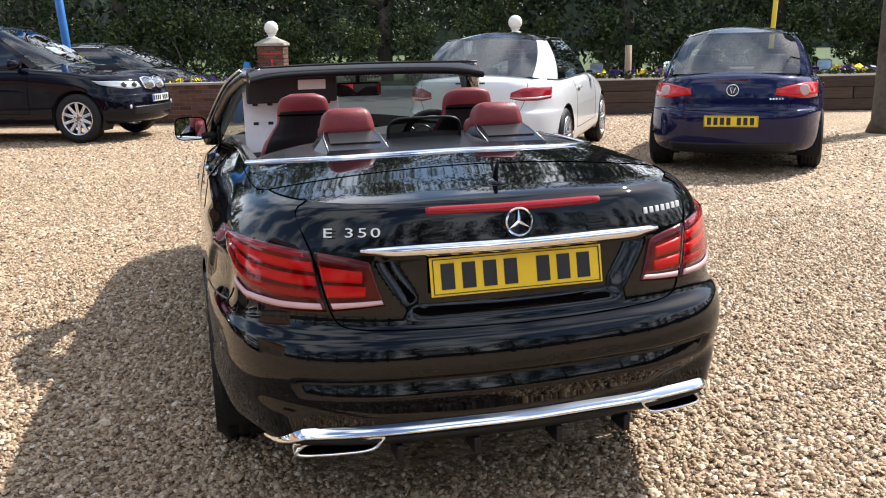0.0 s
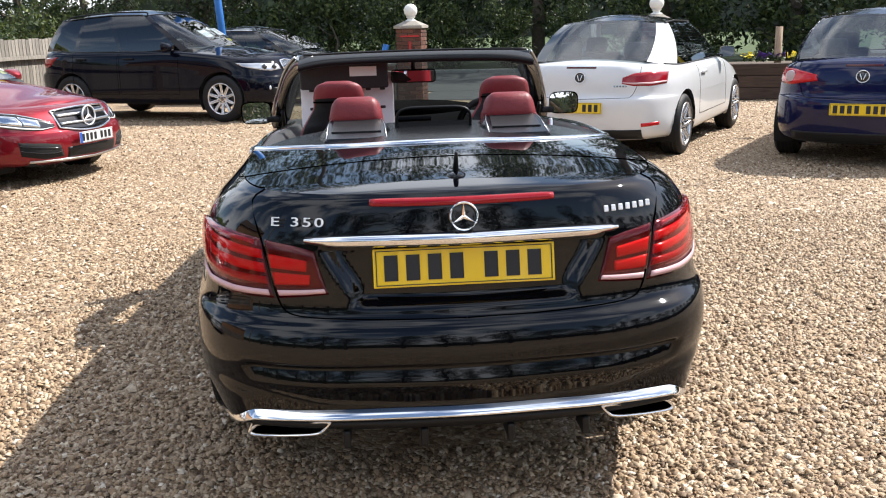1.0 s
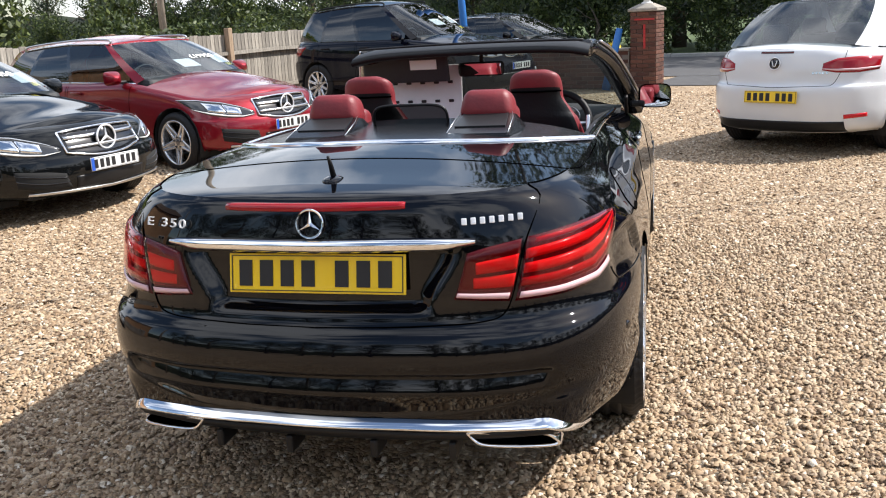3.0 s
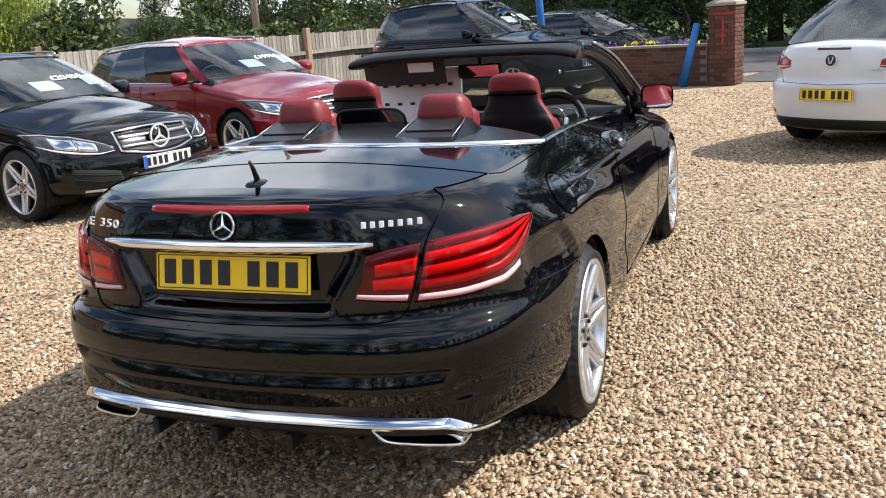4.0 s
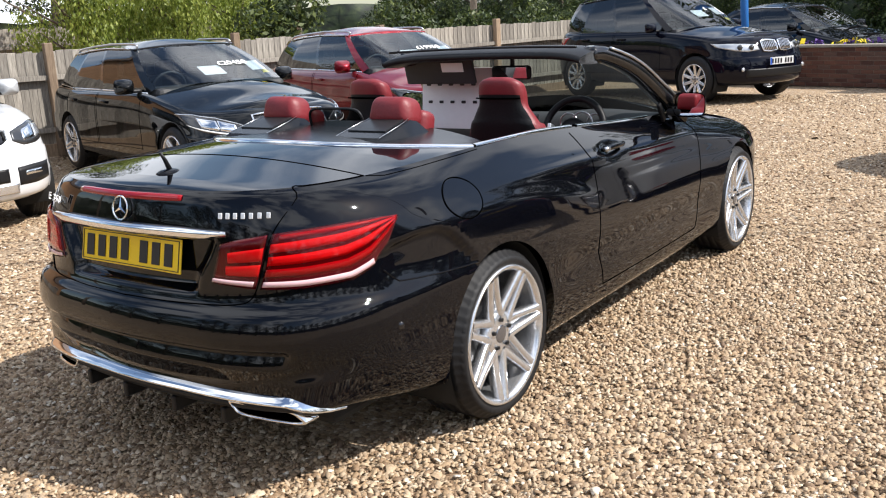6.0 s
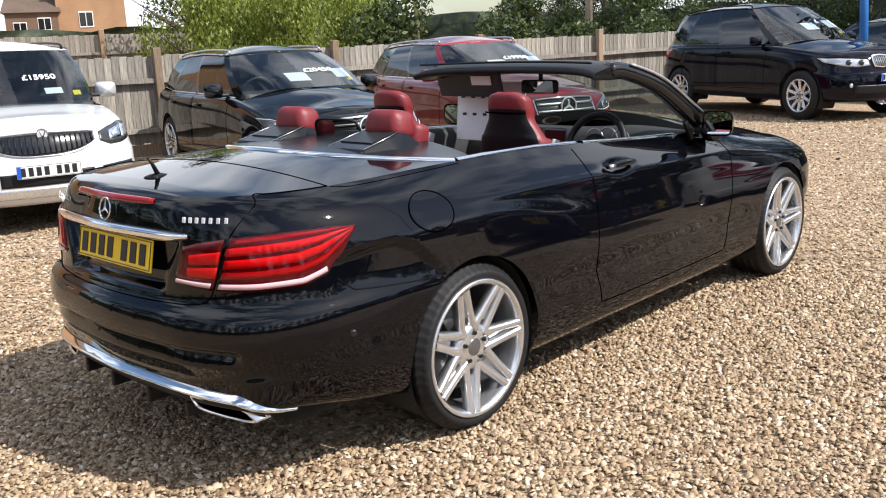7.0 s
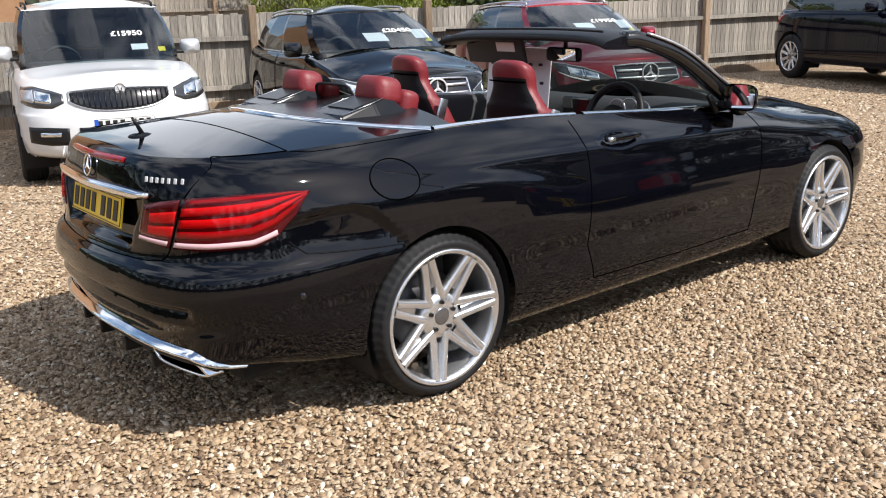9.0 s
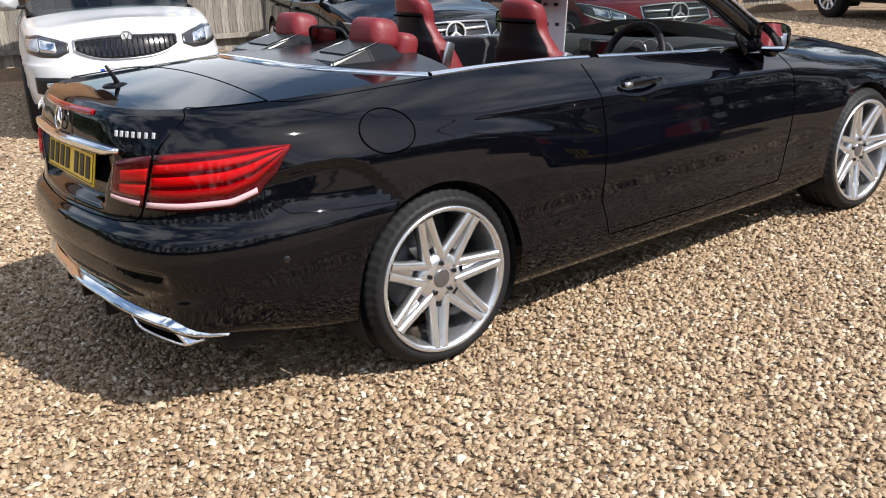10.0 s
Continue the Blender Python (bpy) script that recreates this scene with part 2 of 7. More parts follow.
class Skin:
    """The closed outer skin of a car: levels of plan outlines from sill to belt."""

    def __init__(self, outline, levels, rear, front, fine=8, dense=10, belt=None, tuck=None):
        outline = np.array(outline, float)
        xm = outline[:, 0].max()
        wr, wf = smoothstep(rear[0], rear[1], outline[:, 1]), smoothstep(front[0], front[1], outline[:, 1])
        net = []
        for zr, zs, zf, ir, i_s, jf, dr, df in levels:
            z = zr * wr + zf * wf + zs * (1 - wr - wf)
            wk = wr if tuck is None else smoothstep(tuck[0], tuck[1], outline[:, 1])
            k = ir * wk + jf * wf + i_s * (1 - wk - wf)
            net.append(np.stack([outline[:, 0] * (1 - k / xm), outline[:, 1] + dr * wr + df * wf, z], 1))
        net = np.array(net)
        if belt is not None:
            lo = net[:, :, 2].min()
            for j in range(net.shape[1]):
                share = (net[:, j, 2] - lo) / (net[-1, j, 2] - lo)
                net[:, j, 2] += belt(net[0, j, 1]) * share ** 3
        rows = [spline(r, dense, r[1] * (-1, 1, 1), r[-2] * (-1, 1, 1)) for r in net]
        rows = np.array(rows)
        half = np.stack([spline(rows[:, j], fine) for j in range(rows.shape[1])], 1)
        self.half = half
        self.nv, self.nu = half.shape[:2]

    def finish(self):
        h = self.half
        h[:, 0, 0] = h[:, -1, 0] = 0
        mirrored = h[:, -2:0:-1] * (-1, 1, 1)
        self.ring = np.concatenate([h, mirrored], 1)
        v = self.ring
        du = np.roll(v, -1, 1) - np.roll(v, 1, 1)
        dv = np.gradient(v, axis=0)
        n = np.cross(du, dv)
        n /= np.linalg.norm(n, axis=2, keepdims=True) + 1e-12
        self.normal = n
        return self

    def arches(self, axles):
        """Opens round wheel arches (y, z, radius) in the skin."""
        dead = np.zeros(self.ring.shape[:2], bool)
        self.snapped = self.ring.copy()
        for ya, za, r in axles:
            d = np.hypot(self.ring[:, :, 1] - ya, self.ring[:, :, 2] - za)
            inside = (d < r) & (np.abs(self.ring[:, :, 0]) > 0.3)
            dead |= inside
            k = (r / np.maximum(d, 1e-6))[..., None]
            moved = self.ring.copy()
            moved[:, :, 1] = ya + (self.ring[:, :, 1] - ya) * k[..., 0]
            moved[:, :, 2] = za + (self.ring[:, :, 2] - za) * k[..., 0]
            self.snapped = np.where(inside[..., None], moved, self.snapped)
        self.dead = dead
        self.cut = self.snapped

    def pieces(self, regions, material, parent):
        """Splits the skin into named parts; regions: (name, test of x, y, z, label)."""
        cols = self.ring.shape[1]
        pts, nor = self.cut.reshape(-1, 3), self.normal.reshape(-1, 3)
        left = []
        for f in grid_faces(self.nv, cols, True):
            if not all(self.dead.reshape(-1)[i] for i in f):
                left.append(f)
        mid = self.ring.reshape(-1, 3)
        for name, test, label in regions:
            take, keep = [], []
            for f in left:
                (take if test(*(sum(mid[i] for i in f) / 4)) else keep).append(f)
            left = keep
            if take:
                used = sorted({i for f in take for i in f})
                at = {i: k for k, i in enumerate(used)}
                mesh_part(name, pts[used], [tuple(at[i] for i in f) for f in take], material, parent, label, normals=nor[used])

    def near(self, p, axes=(1, 2), zone=0):
        """Row and column of the right-hand skin point at p in the given axes; zone: -1 the tail, 1 the nose."""
        d = sum((self.half[:, :, a] - p[k]) ** 2 for k, a in enumerate(axes))
        if zone:
            mid = self.half[0, :, 1].mean()
            d = d + 9.0 * (self.half[:, :, 1] * zone < mid * zone)
        rc = np.array(np.unravel_index(np.argmin(d), d.shape), float)
        goal = np.array(p, float)
        for _ in range(4):
            f = self.at(rc)[list(axes)]
            j = np.stack([(self.at(rc + e)[list(axes)] - self.at(rc - e)[list(axes)]) / 1.0 for e in np.eye(2) * 0.5], 1)
            if abs(np.linalg.det(j)) < 1e-9:
                break
            rc = rc + np.clip(np.linalg.solve(j, goal - f), -1.5, 1.5)
            rc = np.clip(rc, 0, (self.nv - 1.001, self.nu - 1.001))
        return rc

    def at(self, rc, out=0.0):
        r, c = min(max(rc[0], 0), self.nv - 1.001), min(max(rc[1], 0), self.nu - 1.001)
        i, j = int(r), int(c)
        a, b = r - i, c - j
        w = ((i, j, (1 - a) * (1 - b)), (i, j + 1, (1 - a) * b), (i + 1, j, a * (1 - b)), (i + 1, j + 1, a * b))
        p = sum(self.ring[k, l] * s for k, l, s in w)
        n = sum(self.normal[k, l] * s for k, l, s in w)
        return p + n / np.linalg.norm(n) * out

    def patch(self, name, low, high, material, parent, out=0.006, label="", cols=24, rows=8, side=1, thick=0.012, rim_out=0.2):
        """A panel lying on the skin between a lower and an upper line of (row, column) pairs."""
        def along(line, t):
            s = t * (len(line) - 1)
            i = min(int(s), len(line) - 2)
            return line[i] + (line[i + 1] - line[i]) * (s - i)
        g = []
        for r in range(rows + 1):
            row = []
            for c in range(cols + 1):
                a, b = along(low, c / cols), along(high, c / cols)
                rim = min(r, rows - r, c, cols - c)
                row.append(self.at(a + (b - a) * r / rows, out * (rim_out if rim == 0 else 1)) * (side, 1, 1))
            g.append(row)
        return sheet(name, g, material, parent, label, thick, flip=(side < 0) != (low[-1][1] < low[0][1]))

    def line(self, name, rcs, parent, radius=0.0025, material=None, out=0.0, side=1, n=10):
        """A thin line (panel gap or bead) along the skin."""
        pts = []
        for a, b in zip(rcs, rcs[1:]):
            pts += [self.at(a + (b - a) * k / n, out) * (side, 1, 1) for k in range(n)]
        pts.append(self.at(rcs[-1], out) * (side, 1, 1))
        return tube(name, pts, radius, material or GAP, parent, sides=5)


def band(name, skin, x0, x1, low, high, zone, material, parent, out=0.004, label="", cols=24, rows=6, thick=0.01, bulge=0.0):
    """A panel across the nose or tail between the heights low(x) and high(x)."""
    g = []
    for r in range(rows + 1):
        row = []
        for c in range(cols + 1):
            x = x0 + (x1 - x0) * c / cols
            z = low(x) + (high(x) - low(x)) * r / rows
            p = skin.at(skin.near((abs(x), z), (0, 2), zone), out + bulge * math.sin(math.pi * r / rows))
            row.append((math.copysign(p[0], x) if abs(x) > 1e-6 else 0.0, p[1], p[2]))
        g.append(row)
    return sheet(name, g, material, parent, label, thick, flip=zone > 0)


def deck(name, skin, c0, c1, crown, material, parent, label="", across=24, edge=0.0):
    """A crowned panel (bonnet, boot lid) between the skin's two top edges, from column c0 to c1."""
    rows = []
    top = skin.ring[-1]
    for c in range(c0, c1 + (1 if c1 > c0 else -1), 1 if c1 > c0 else -1):
        x, y, z = top[c]
        rows.append([(x * t, y, z + crown(y) * (1 - t * t) * min(1, x / 0.5) + edge) for t in np.linspace(-1, 1, across + 1)])
    return sheet(name, rows, material, parent, label, flip=c1 < c0)


# ---------------------------------------------------------------- cars: shared parts
WHEELS = {}
HUB = plain("dark hub emblem", (0.22, 0.22, 0.235), 0.25, 0.8)


def rim_data(rim, spokes, twin, dish=0.035, width=0.2):
    """A cast wheel: stepped barrel, lip and spokes; the outer face looks along +x at x = 0."""
    prof = [(-width, rim * 0.96), (-width * 0.9, rim * 0.90), (-0.06, rim * 0.90), (-0.018, rim * 0.915), (-0.004, rim * 0.93),
            (0.004, rim * 0.965), (0.004, rim * 0.995), (-0.006, rim * 1.0)]
    verts, faces = revolve(prof, 56)
    hub = [(-0.09, 0.085), (-dish - 0.01, 0.082), (-dish + 0.004, 0.074), (-dish + 0.006, 0.04), (-dish + 0.006, 0.0)]
    wide = 1.13 if twin and spokes < 9 else 1.0
    v, f = revolve([(x, r * wide) for x, r in hub], 36)
    faces += [tuple(i + len(verts) for i in q) for q in f]
    verts += v
    for s in range(spokes):
        a0 = 2 * math.pi * s / spokes - math.pi / 2 - (math.radians(8) if twin and spokes == 7 else 0)
        arms = ((-1, 1) if twin else (0,))
        for arm in arms:
            base = len(verts)
            for t in np.linspace(0, 1, 6):
                r = 0.062 + (rim * 0.93 - 0.062) * t
                off = arm * ((0.0335 - 0.0170 * t) if spokes < 9 else (0.014 - 0.003 * t))
                mid = a0
                half = (0.0178 - 0.0020 * math.sin(math.pi * t) - 0.002 * t) if twin else (0.018 + 0.012 * abs(t - 0.3))
                half *= 0.8 if spokes > 8 else 1.0
                x = -dish + (dish - 0.006) * t ** 1.3
                for da, dx in ((-half, -0.03), (-half, 0.0), (-half * 0.55, 0.008), (half * 0.55, 0.008), (half, 0.0), (half, -0.03)):
                    c, q = math.cos(mid), math.sin(mid)
                    verts.append((x + dx, r * c - (da + off) * q, r * q + (da + off) * c))
            if twin and arm > 0 and spokes < 9:
                # web at the bottom of the slot between the two arms
                web = len(verts)
                for t, wd in ((0.28, 0.020), (0.62, 0.013), (1.0, 0.008)):
                    r = 0.062 + (rim * 0.93 - 0.062) * t
                    for da in (-wd, wd):
                        verts.append((-dish - 0.024 + (dish - 0.004) * t ** 1.3, r * math.cos(a0) - da * math.sin(a0), r * math.sin(a0) + da * math.cos(a0)))
                faces += [(web, web + 1, web + 3, web + 2), (web + 2, web + 3, web + 5, web + 4)]
            for i in range(5):
                for k in range(6):
                    faces.append((base + i * 6 + k, base + i * 6 + (k + 1) % 6, base + (i + 1) * 6 + (k + 1) % 6, base + (i + 1) * 6 + k))
    return verts, faces


def wheel(parent, y, side, x, radius, rim, width, spokes=7, twin=True, steer=0.0):
    """A tyre with its rim, hub cap, bolts and brake disc. x: the outer face."""
    key = (radius, rim, width, spokes, twin)
    if key not in WHEELS:
        w = width
        prof = [(-w, rim * 0.985), (-w - 0.004, rim + 0.012), (-w + 0.008, radius - 0.03), (-w + 0.028, radius - 0.004)]
        n = 5
        for i in range(n):
            a = -w + 0.04 + (w - 0.08) * i / (n - 1)
            prof += [(a - 0.006, radius), (a + 0.006, radius), (a + 0.007, radius - 0.008), (a + 0.012, radius - 0.008)]
        prof = prof[:-2] + [(-0.028, radius - 0.004), (-0.010, radius - 0.022), (0.004, rim + (radius - rim) * 0.5), (0.001, rim + 0.010), (-0.006, rim * 0.985)]
        tyre = revolve(prof, 168)
        # tread blocks: cross grooves over both shoulders
        knobs, n_ = [], len(prof)
        for q, p_ in enumerate(tyre[0]):
            a_, (px, pr) = q // n_, prof[q % n_]
            cut = 1 - 0.0045 / radius if (a_ % 3 == 0 and pr > radius - 0.023 and (px > -0.05 or px < -w + 0.05)) else 1.0
            knobs.append((p_[0], p_[1] * cut, p_[2] * cut))
        tyre = (knobs, tyre[1])
        disc = revolve([(-0.135, 0.05), (-0.135, rim * 0.60), (-0.155, rim * 0.60)], 32)
        cap = revolve([(-0.034, 0.036), (-0.027, 0.034), (-0.025, 0.028), (-0.026, 0.0)], 24)
        meshes = []
        for nm, (v, f), mat in (("wheel", tyre, RUBBER), ("rim", rim_data(rim, spokes, twin, width=w * 0.9), ALLOY), ("brake_disc", disc, DISC), ("hub_cap", cap, HUB)):
            me = bpy.data.meshes.new(nm)
            me.from_pydata(v, [], f)
            me.materials.append(mat)
            me.shade_smooth()
            meshes.append(me)
        bm = bmesh.new()
        bmesh.ops.create_cone(bm, cap_ends=True, segments=8, radius1=0.010, radius2=0.008, depth=0.016, matrix=pose(0, 0, 0, 0, 90, 0))
        bolt = bpy.data.meshes.new("bolt")
        bm.to_mesh(bolt)
        bm.free()
        bolt.materials.append(TRIM)
        WHEELS[key] = (meshes, bolt)
    meshes, bolt = WHEELS[key]
    tyre = new("wheel", meshes[0])
    tyre.parent = parent
    tyre.matrix_local = pose(side * x, y, radius - 0.006, 0, 0, (0 if side > 0 else 180) + steer)
    for me in meshes[1:]:
        ob = new(me.name, me)
        ob.parent = tyre
    for k in range(5):
        a = 2 * math.pi * k / 5 + math.pi / 2
        b = new("bolt", bolt)
        b.parent = tyre
        b.matrix_local = pose(-0.027, 0.056 * math.cos(a), 0.056 * math.sin(a))
    return tyre


def plate(parent, centre, width, height, material, turn, marks, blue=False):
    """A number plate with its characters as plain bars. marks: widths and gaps of the bars, as shares of the width."""
    m = Matrix.Translation(centre) @ turn
    bm = bmesh.new()
    box(bm, (0, 0, 0), (width, 0.006, height), 0.002)
    ob = part("number_plate", bm, material, parent, "", smooth=False)
    ob.matrix_local = m
    for sx, sz, wd, ht in ((0, 1, 0.97, 0.02), (0, -1, 0.97, 0.02), (1, 0, 0.005, 0.9), (-1, 0, 0.005, 0.9)):
        b = bmesh.new()
        box(b, (sx * width * 0.483, -0.0042, sz * height * 0.44), (wd * width, 0.002, ht * height))
        part("border_line", b, INK, ob, smooth=False)
    x = -width * 0.44
    for w in marks:
        if w > 0:
            b = bmesh.new()
            box(b, (x + w * width / 2, -0.0045, 0), (w * width, 0.003, height * 0.66))
            part("bar", b, INK, ob, smooth=False)
        x += abs(w) * width
    if blue:
        b = bmesh.new()
        box(b, (-width * 0.465, -0.0045, 0), (width * 0.062, 0.003, height * 0.94))
        part("blue_strip", b, BLUE_INK, ob, smooth=False)
    return ob


MARKS = [0.075, -0.045] * 4 + [-0.07] + [0.075, -0.045] * 3


def badge_ring(parent, centre, radius, turn, material=None, three=True):
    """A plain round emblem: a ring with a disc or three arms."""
    v, f = [], []
    ringpts = [(radius * math.cos(a), 0, radius * math.sin(a)) for a in np.linspace(0, 2 * math.pi, 33)[:-1]]
    v, f = tube_data(ringpts, radius * 0.09, 6, True)
    v = list(v)
    for k in range(3 if three else 0):
        a = math.pi / 2 + 2 * math.pi * k / 3
        base = len(v)
        tip = Vector((math.cos(a), 0, math.sin(a))) * radius
        s = Vector((-math.sin(a), 0, math.cos(a))) * radius * 0.16
        v += [tip, s, Vector((0, -radius * 0.14, 0)), -s]
        f += [(base, base + 1, base + 2), (base, base + 2, base + 3)]
    if not three:
        for sx in (-1, 1):
            base = len(v)
            for px, pz in ((0.55, 0.5), (0.2, -0.55), (0.05, -0.55), (0.4, 0.5)):
                v.append((sx * px * radius, -0.006, pz * radius))
            f += [(base, base + 1, base + 2, base + 3)]
    ob = mesh_part("emblem", v, f, material or CHROME, parent, "", smooth=False)
    ob.matrix_local = Matrix.Translation(centre) @ turn
    return ob


def mirror(parent, x, y, z, side, material, size=1.0):
    """A door mirror: a rounded shell, its glass and its stalk."""
    g = []
    for i in range(7):
        t = i / 6
        d = math.sin(math.pi * (0.12 + 0.88 * (1 - t)) / 2)
        w, h = 0.105 * size * (0.25 + 0.75 * d), 0.078 * size * (0.3 + 0.7 * d)
        row = []
        for k in range(24):
            a = 2 * math.pi * k / 24
            c, s = math.cos(a), math.sin(a)
            row.append((side * w * math.copysign(abs(c) ** 0.45, c), 0.11 * size * t, h * math.copysign(abs(s) ** 0.5, s) - 0.01 * t))
        g.append(row)
    n = len(g)
    verts = [p for row in g for p in row] + [(0, 0.125 * size, -0.005)]
    faces = [(i * 24 + k, i * 24 + (k + 1) % 24, (i + 1) * 24 + (k + 1) % 24, (i + 1) * 24 + k) for i in range(n - 1) for k in range(24)]
    faces += [(6 * 24 + k, 6 * 24 + (k + 1) % 24, n * 24) for k in range(24)]
    shell = mesh_part("door_mirror", verts, faces, material, parent)
    shell.matrix_local = pose(x * side, y, z)
    glass = mesh_part("mirror_glass", [(p[0] * 0.92, 0.012, p[2] * 0.9) for p in g[0]], [tuple(range(24))], MIRROR, shell)
    glass.matrix_local = pose(0, 0, 0, -4, 0, -8 * side)
    block("stalk", (-side * 0.11 * size, 0.035, -0.05 * size), (0.1 * size, 0.05, 0.035), 0.012, TRIM, shell)
    return shell


def outline_of(yr, yf, w, rear=0.42, front=0.48):
    """The plan of a car's right half, from tail centre to nose centre."""
    mid = [(w * 0.985, -0.05), (w, 0.45), (w * 0.995, 1.3), (w * 0.985, 2.0)]
    tail = [(0, yr), (w * 0.30, yr + rear * 0.045), (w * 0.55, yr + rear * 0.16), (w * 0.76, yr + rear * 0.48), (w * 0.895, yr + rear * 1.0), (w * 0.955, yr + rear * 1.55)]
    nose = [(w * 0.985, yf - front * 1.9), (w * 0.93, yf - front * 0.95), (w * 0.76, yf - front * 0.42), (w * 0.5, yf - front * 0.15), (w * 0.25, yf - front * 0.04), (0, yf)]
    return tail + mid + nose


def parked_car(name, m, s, label):
    """A closed car from its spec: skin, glasshouse, roof, lamps, wheels, plates and cabin."""
    car = thing(name, m, label, "car", "parked cars")
    w, zs, zr, zf = s["w"], s["belt"], s["tail"], s["nose"]
    lift, body = s.get("lift", 0.0), s["paint"]
    k = lambda t, top: 0.22 + lift + (top - 0.22 - lift) * t
    table = [(0.0, 0.10, 0.06, 0.10, 0.10, -0.08), (0.06, 0.03, 0.02, 0.03, 0.03, -0.01), (0.22, 0.0, 0.0, 0.0, -0.01, 0.02), (0.42, 0.0, 0.0, 0.0, -0.03, 0.02),
             (0.55, 0.0, 0.0, 0.0, -0.02, 0.0), (0.60, 0.01, 0.0, 0.01, 0.02, -0.02), (0.76, 0.02, 0.01, 0.03, 0.03, -0.06), (0.90, 0.05, 0.035, 0.06, 0.05, -0.12),
             (0.97, 0.09, 0.07, 0.10, 0.075, -0.18), (1.0, 0.12, 0.11, 0.13, 0.10, -0.24)]
    levels = [(k(t, zr), k(t, zs), k(t, zf), a, b, c, d, e) for t, a, b, c, d, e in table]
    skin = Skin(outline_of(s["yr"], s["yf"], w, s.get("rround", 0.42), s.get("fround", 0.48)), levels, (0.1, s["yr"] + 0.1), (s["cowl"] - 0.3, s["yf"] - 0.2), 5, 8,
                s.get("tilt"))
    skin.finish()
    wb, r = s["wb"], s["R"]
    skin.arches([(0, r, r + 0.045), (wb, r, r + 0.045)])
    split = 0.22 + lift + 0.58 * (zs - 0.22 - lift)
    front_door, rear_door = s["doors"]
    regions = [("rear_bumper", lambda x, y, z: y < -0.42 and z < split, ""), ("front_bumper", lambda x, y, z: y > wb + 0.4 and z < split, ""),
               ("door", lambda x, y, z: front_door[0] < y < front_door[1] and z > 0.36 + lift and x > 0, ""), ("door", lambda x, y, z: front_door[0] < y < front_door[1] and z > 0.36 + lift and x < 0, "")]
    if rear_door:
        regions += [("door", lambda x, y, z: rear_door[0] < y < rear_door[1] and z > 0.36 + lift and x > 0, ""), ("door", lambda x, y, z: rear_door[0] < y < rear_door[1] and z > 0.36 + lift and x < 0, "")]
    regions.append(("body", lambda x, y, z: True, ""))
    skin.pieces(regions, body, car)
    for side in (-1, 1):
        for d in (front_door, rear_door):
            if d:
                for yy in d:
                    skin.line("door_gap", [skin.near((yy, 0.38 + lift)), skin.near((yy, 0.7)), skin.near((yy, zs - 0.03))], car, side=side, radius=0.003)
                skin.line("sill_gap", [skin.near((d[0], 0.38 + lift)), skin.near((d[1], 0.38 + lift))], car, side=side, radius=0.003)
                h0 = skin.near((d[0] + 0.10, zs - 0.115))
                p = skin.at(h0, 0.018) * (side, 1, 1)
                bm = bmesh.new()
                box(bm, (p[0], p[1] + 0.09, p[2]), (0.022, 0.2, 0.032), 0.009)
                part("door_handle", bm, s.get("handle", body), car)
    # columns of the top edge by their place along the car
    top = skin.half[-1]
    col = lambda y, lo: min(range(skin.nu), key=lambda c: abs(top[c][1] - y) + (9 if (c < skin.nu // 2) != lo else 0))
    c_cowl = col(s["cowl"], False)
    rise = s["cowl_z"] - top[c_cowl][2]
    deck("bonnet", skin, c_cowl, skin.nu - 1, lambda y: rise * float(1 - smoothstep(s["cowl"] + 0.2, s["yf"] + 0.15, y)) + 0.045, body, car)
    if s.get("boot"):
        deck("boot_lid", skin, col(s["boot"], True), 0, lambda y: 0.02 + 0.03 * float(smoothstep(s["yr"], s["boot"], y)), body, car)
    # glasshouse
    def edge(y):
        i = min(range(skin.nu), key=lambda c: abs(top[c][1] - y) + (9 if (c < 5 or c > skin.nu - 5) else 0))
        return top[i]
    rz, rw, rf, rr = s["roof"], s["roof_w"], s["roof_front"], s["roof_rear"]
    cz = s["cowl_z"]
    base, crest, kinds = [], [], []
    bz = s.get("rear_base_z", edge(s["rear_base"])[2])
    xa = edge(s["cowl"] - 0.12)[0] - 0.02
    base += [(0, s["cowl"] + 0.16, cz + 0.035), (xa * 0.55, s["cowl"] + 0.10, cz + 0.03), (xa * 0.94, s["cowl"] - 0.10, cz + 0.005), (xa, s["cowl"] - 0.20, edge(s["cowl"] - 0.2)[2])]
    crest += [(0, rf + 0.06, rz - 0.085), (rw * 0.6, rf + 0.03, rz - 0.09), (rw * 0.95, rf - 0.06, rz - 0.10), (rw, rf - 0.14, rz - 0.085)]
    kinds += ["screen", "screen", "pillar"]
    for y0, y1, kind in s["sides"]:
        e = edge(y1)
        f = (y1 - s["rear_base"]) / (s["cowl"] - 0.2 - s["rear_base"])
        base.append((e[0] - 0.01, y1, e[2]))
        crest.append((rw, rr + 0.12 + f * (rf - 0.14 - rr - 0.12), rz - 0.055 - 0.03 * f ** 3 - s.get("rake", 0.0) * (1 - f) ** 2))
        kinds.append(kind)
    xr = edge(s["rear_base"])[0]
    rl = rz - s.get("rake", 0.0)
    base += [(xr * 0.93, s["rear_base"] - 0.10, bz), (xr * 0.55, s["rear_base"] - 0.16, bz + 0.01), (0, s["rear_base"] - 0.18, bz + 0.015)]
    crest += [(rw * 0.93, rr + 0.03, rl - 0.045), (rw * 0.6, rr - 0.03, rl - 0.02), (0, rr - 0.05, rl - 0.015)]
    kinds += ["pillar", "rear", "rear"]
    base, crest = [np.array(p, float) for p in base], [np.array(p, float) for p in crest]
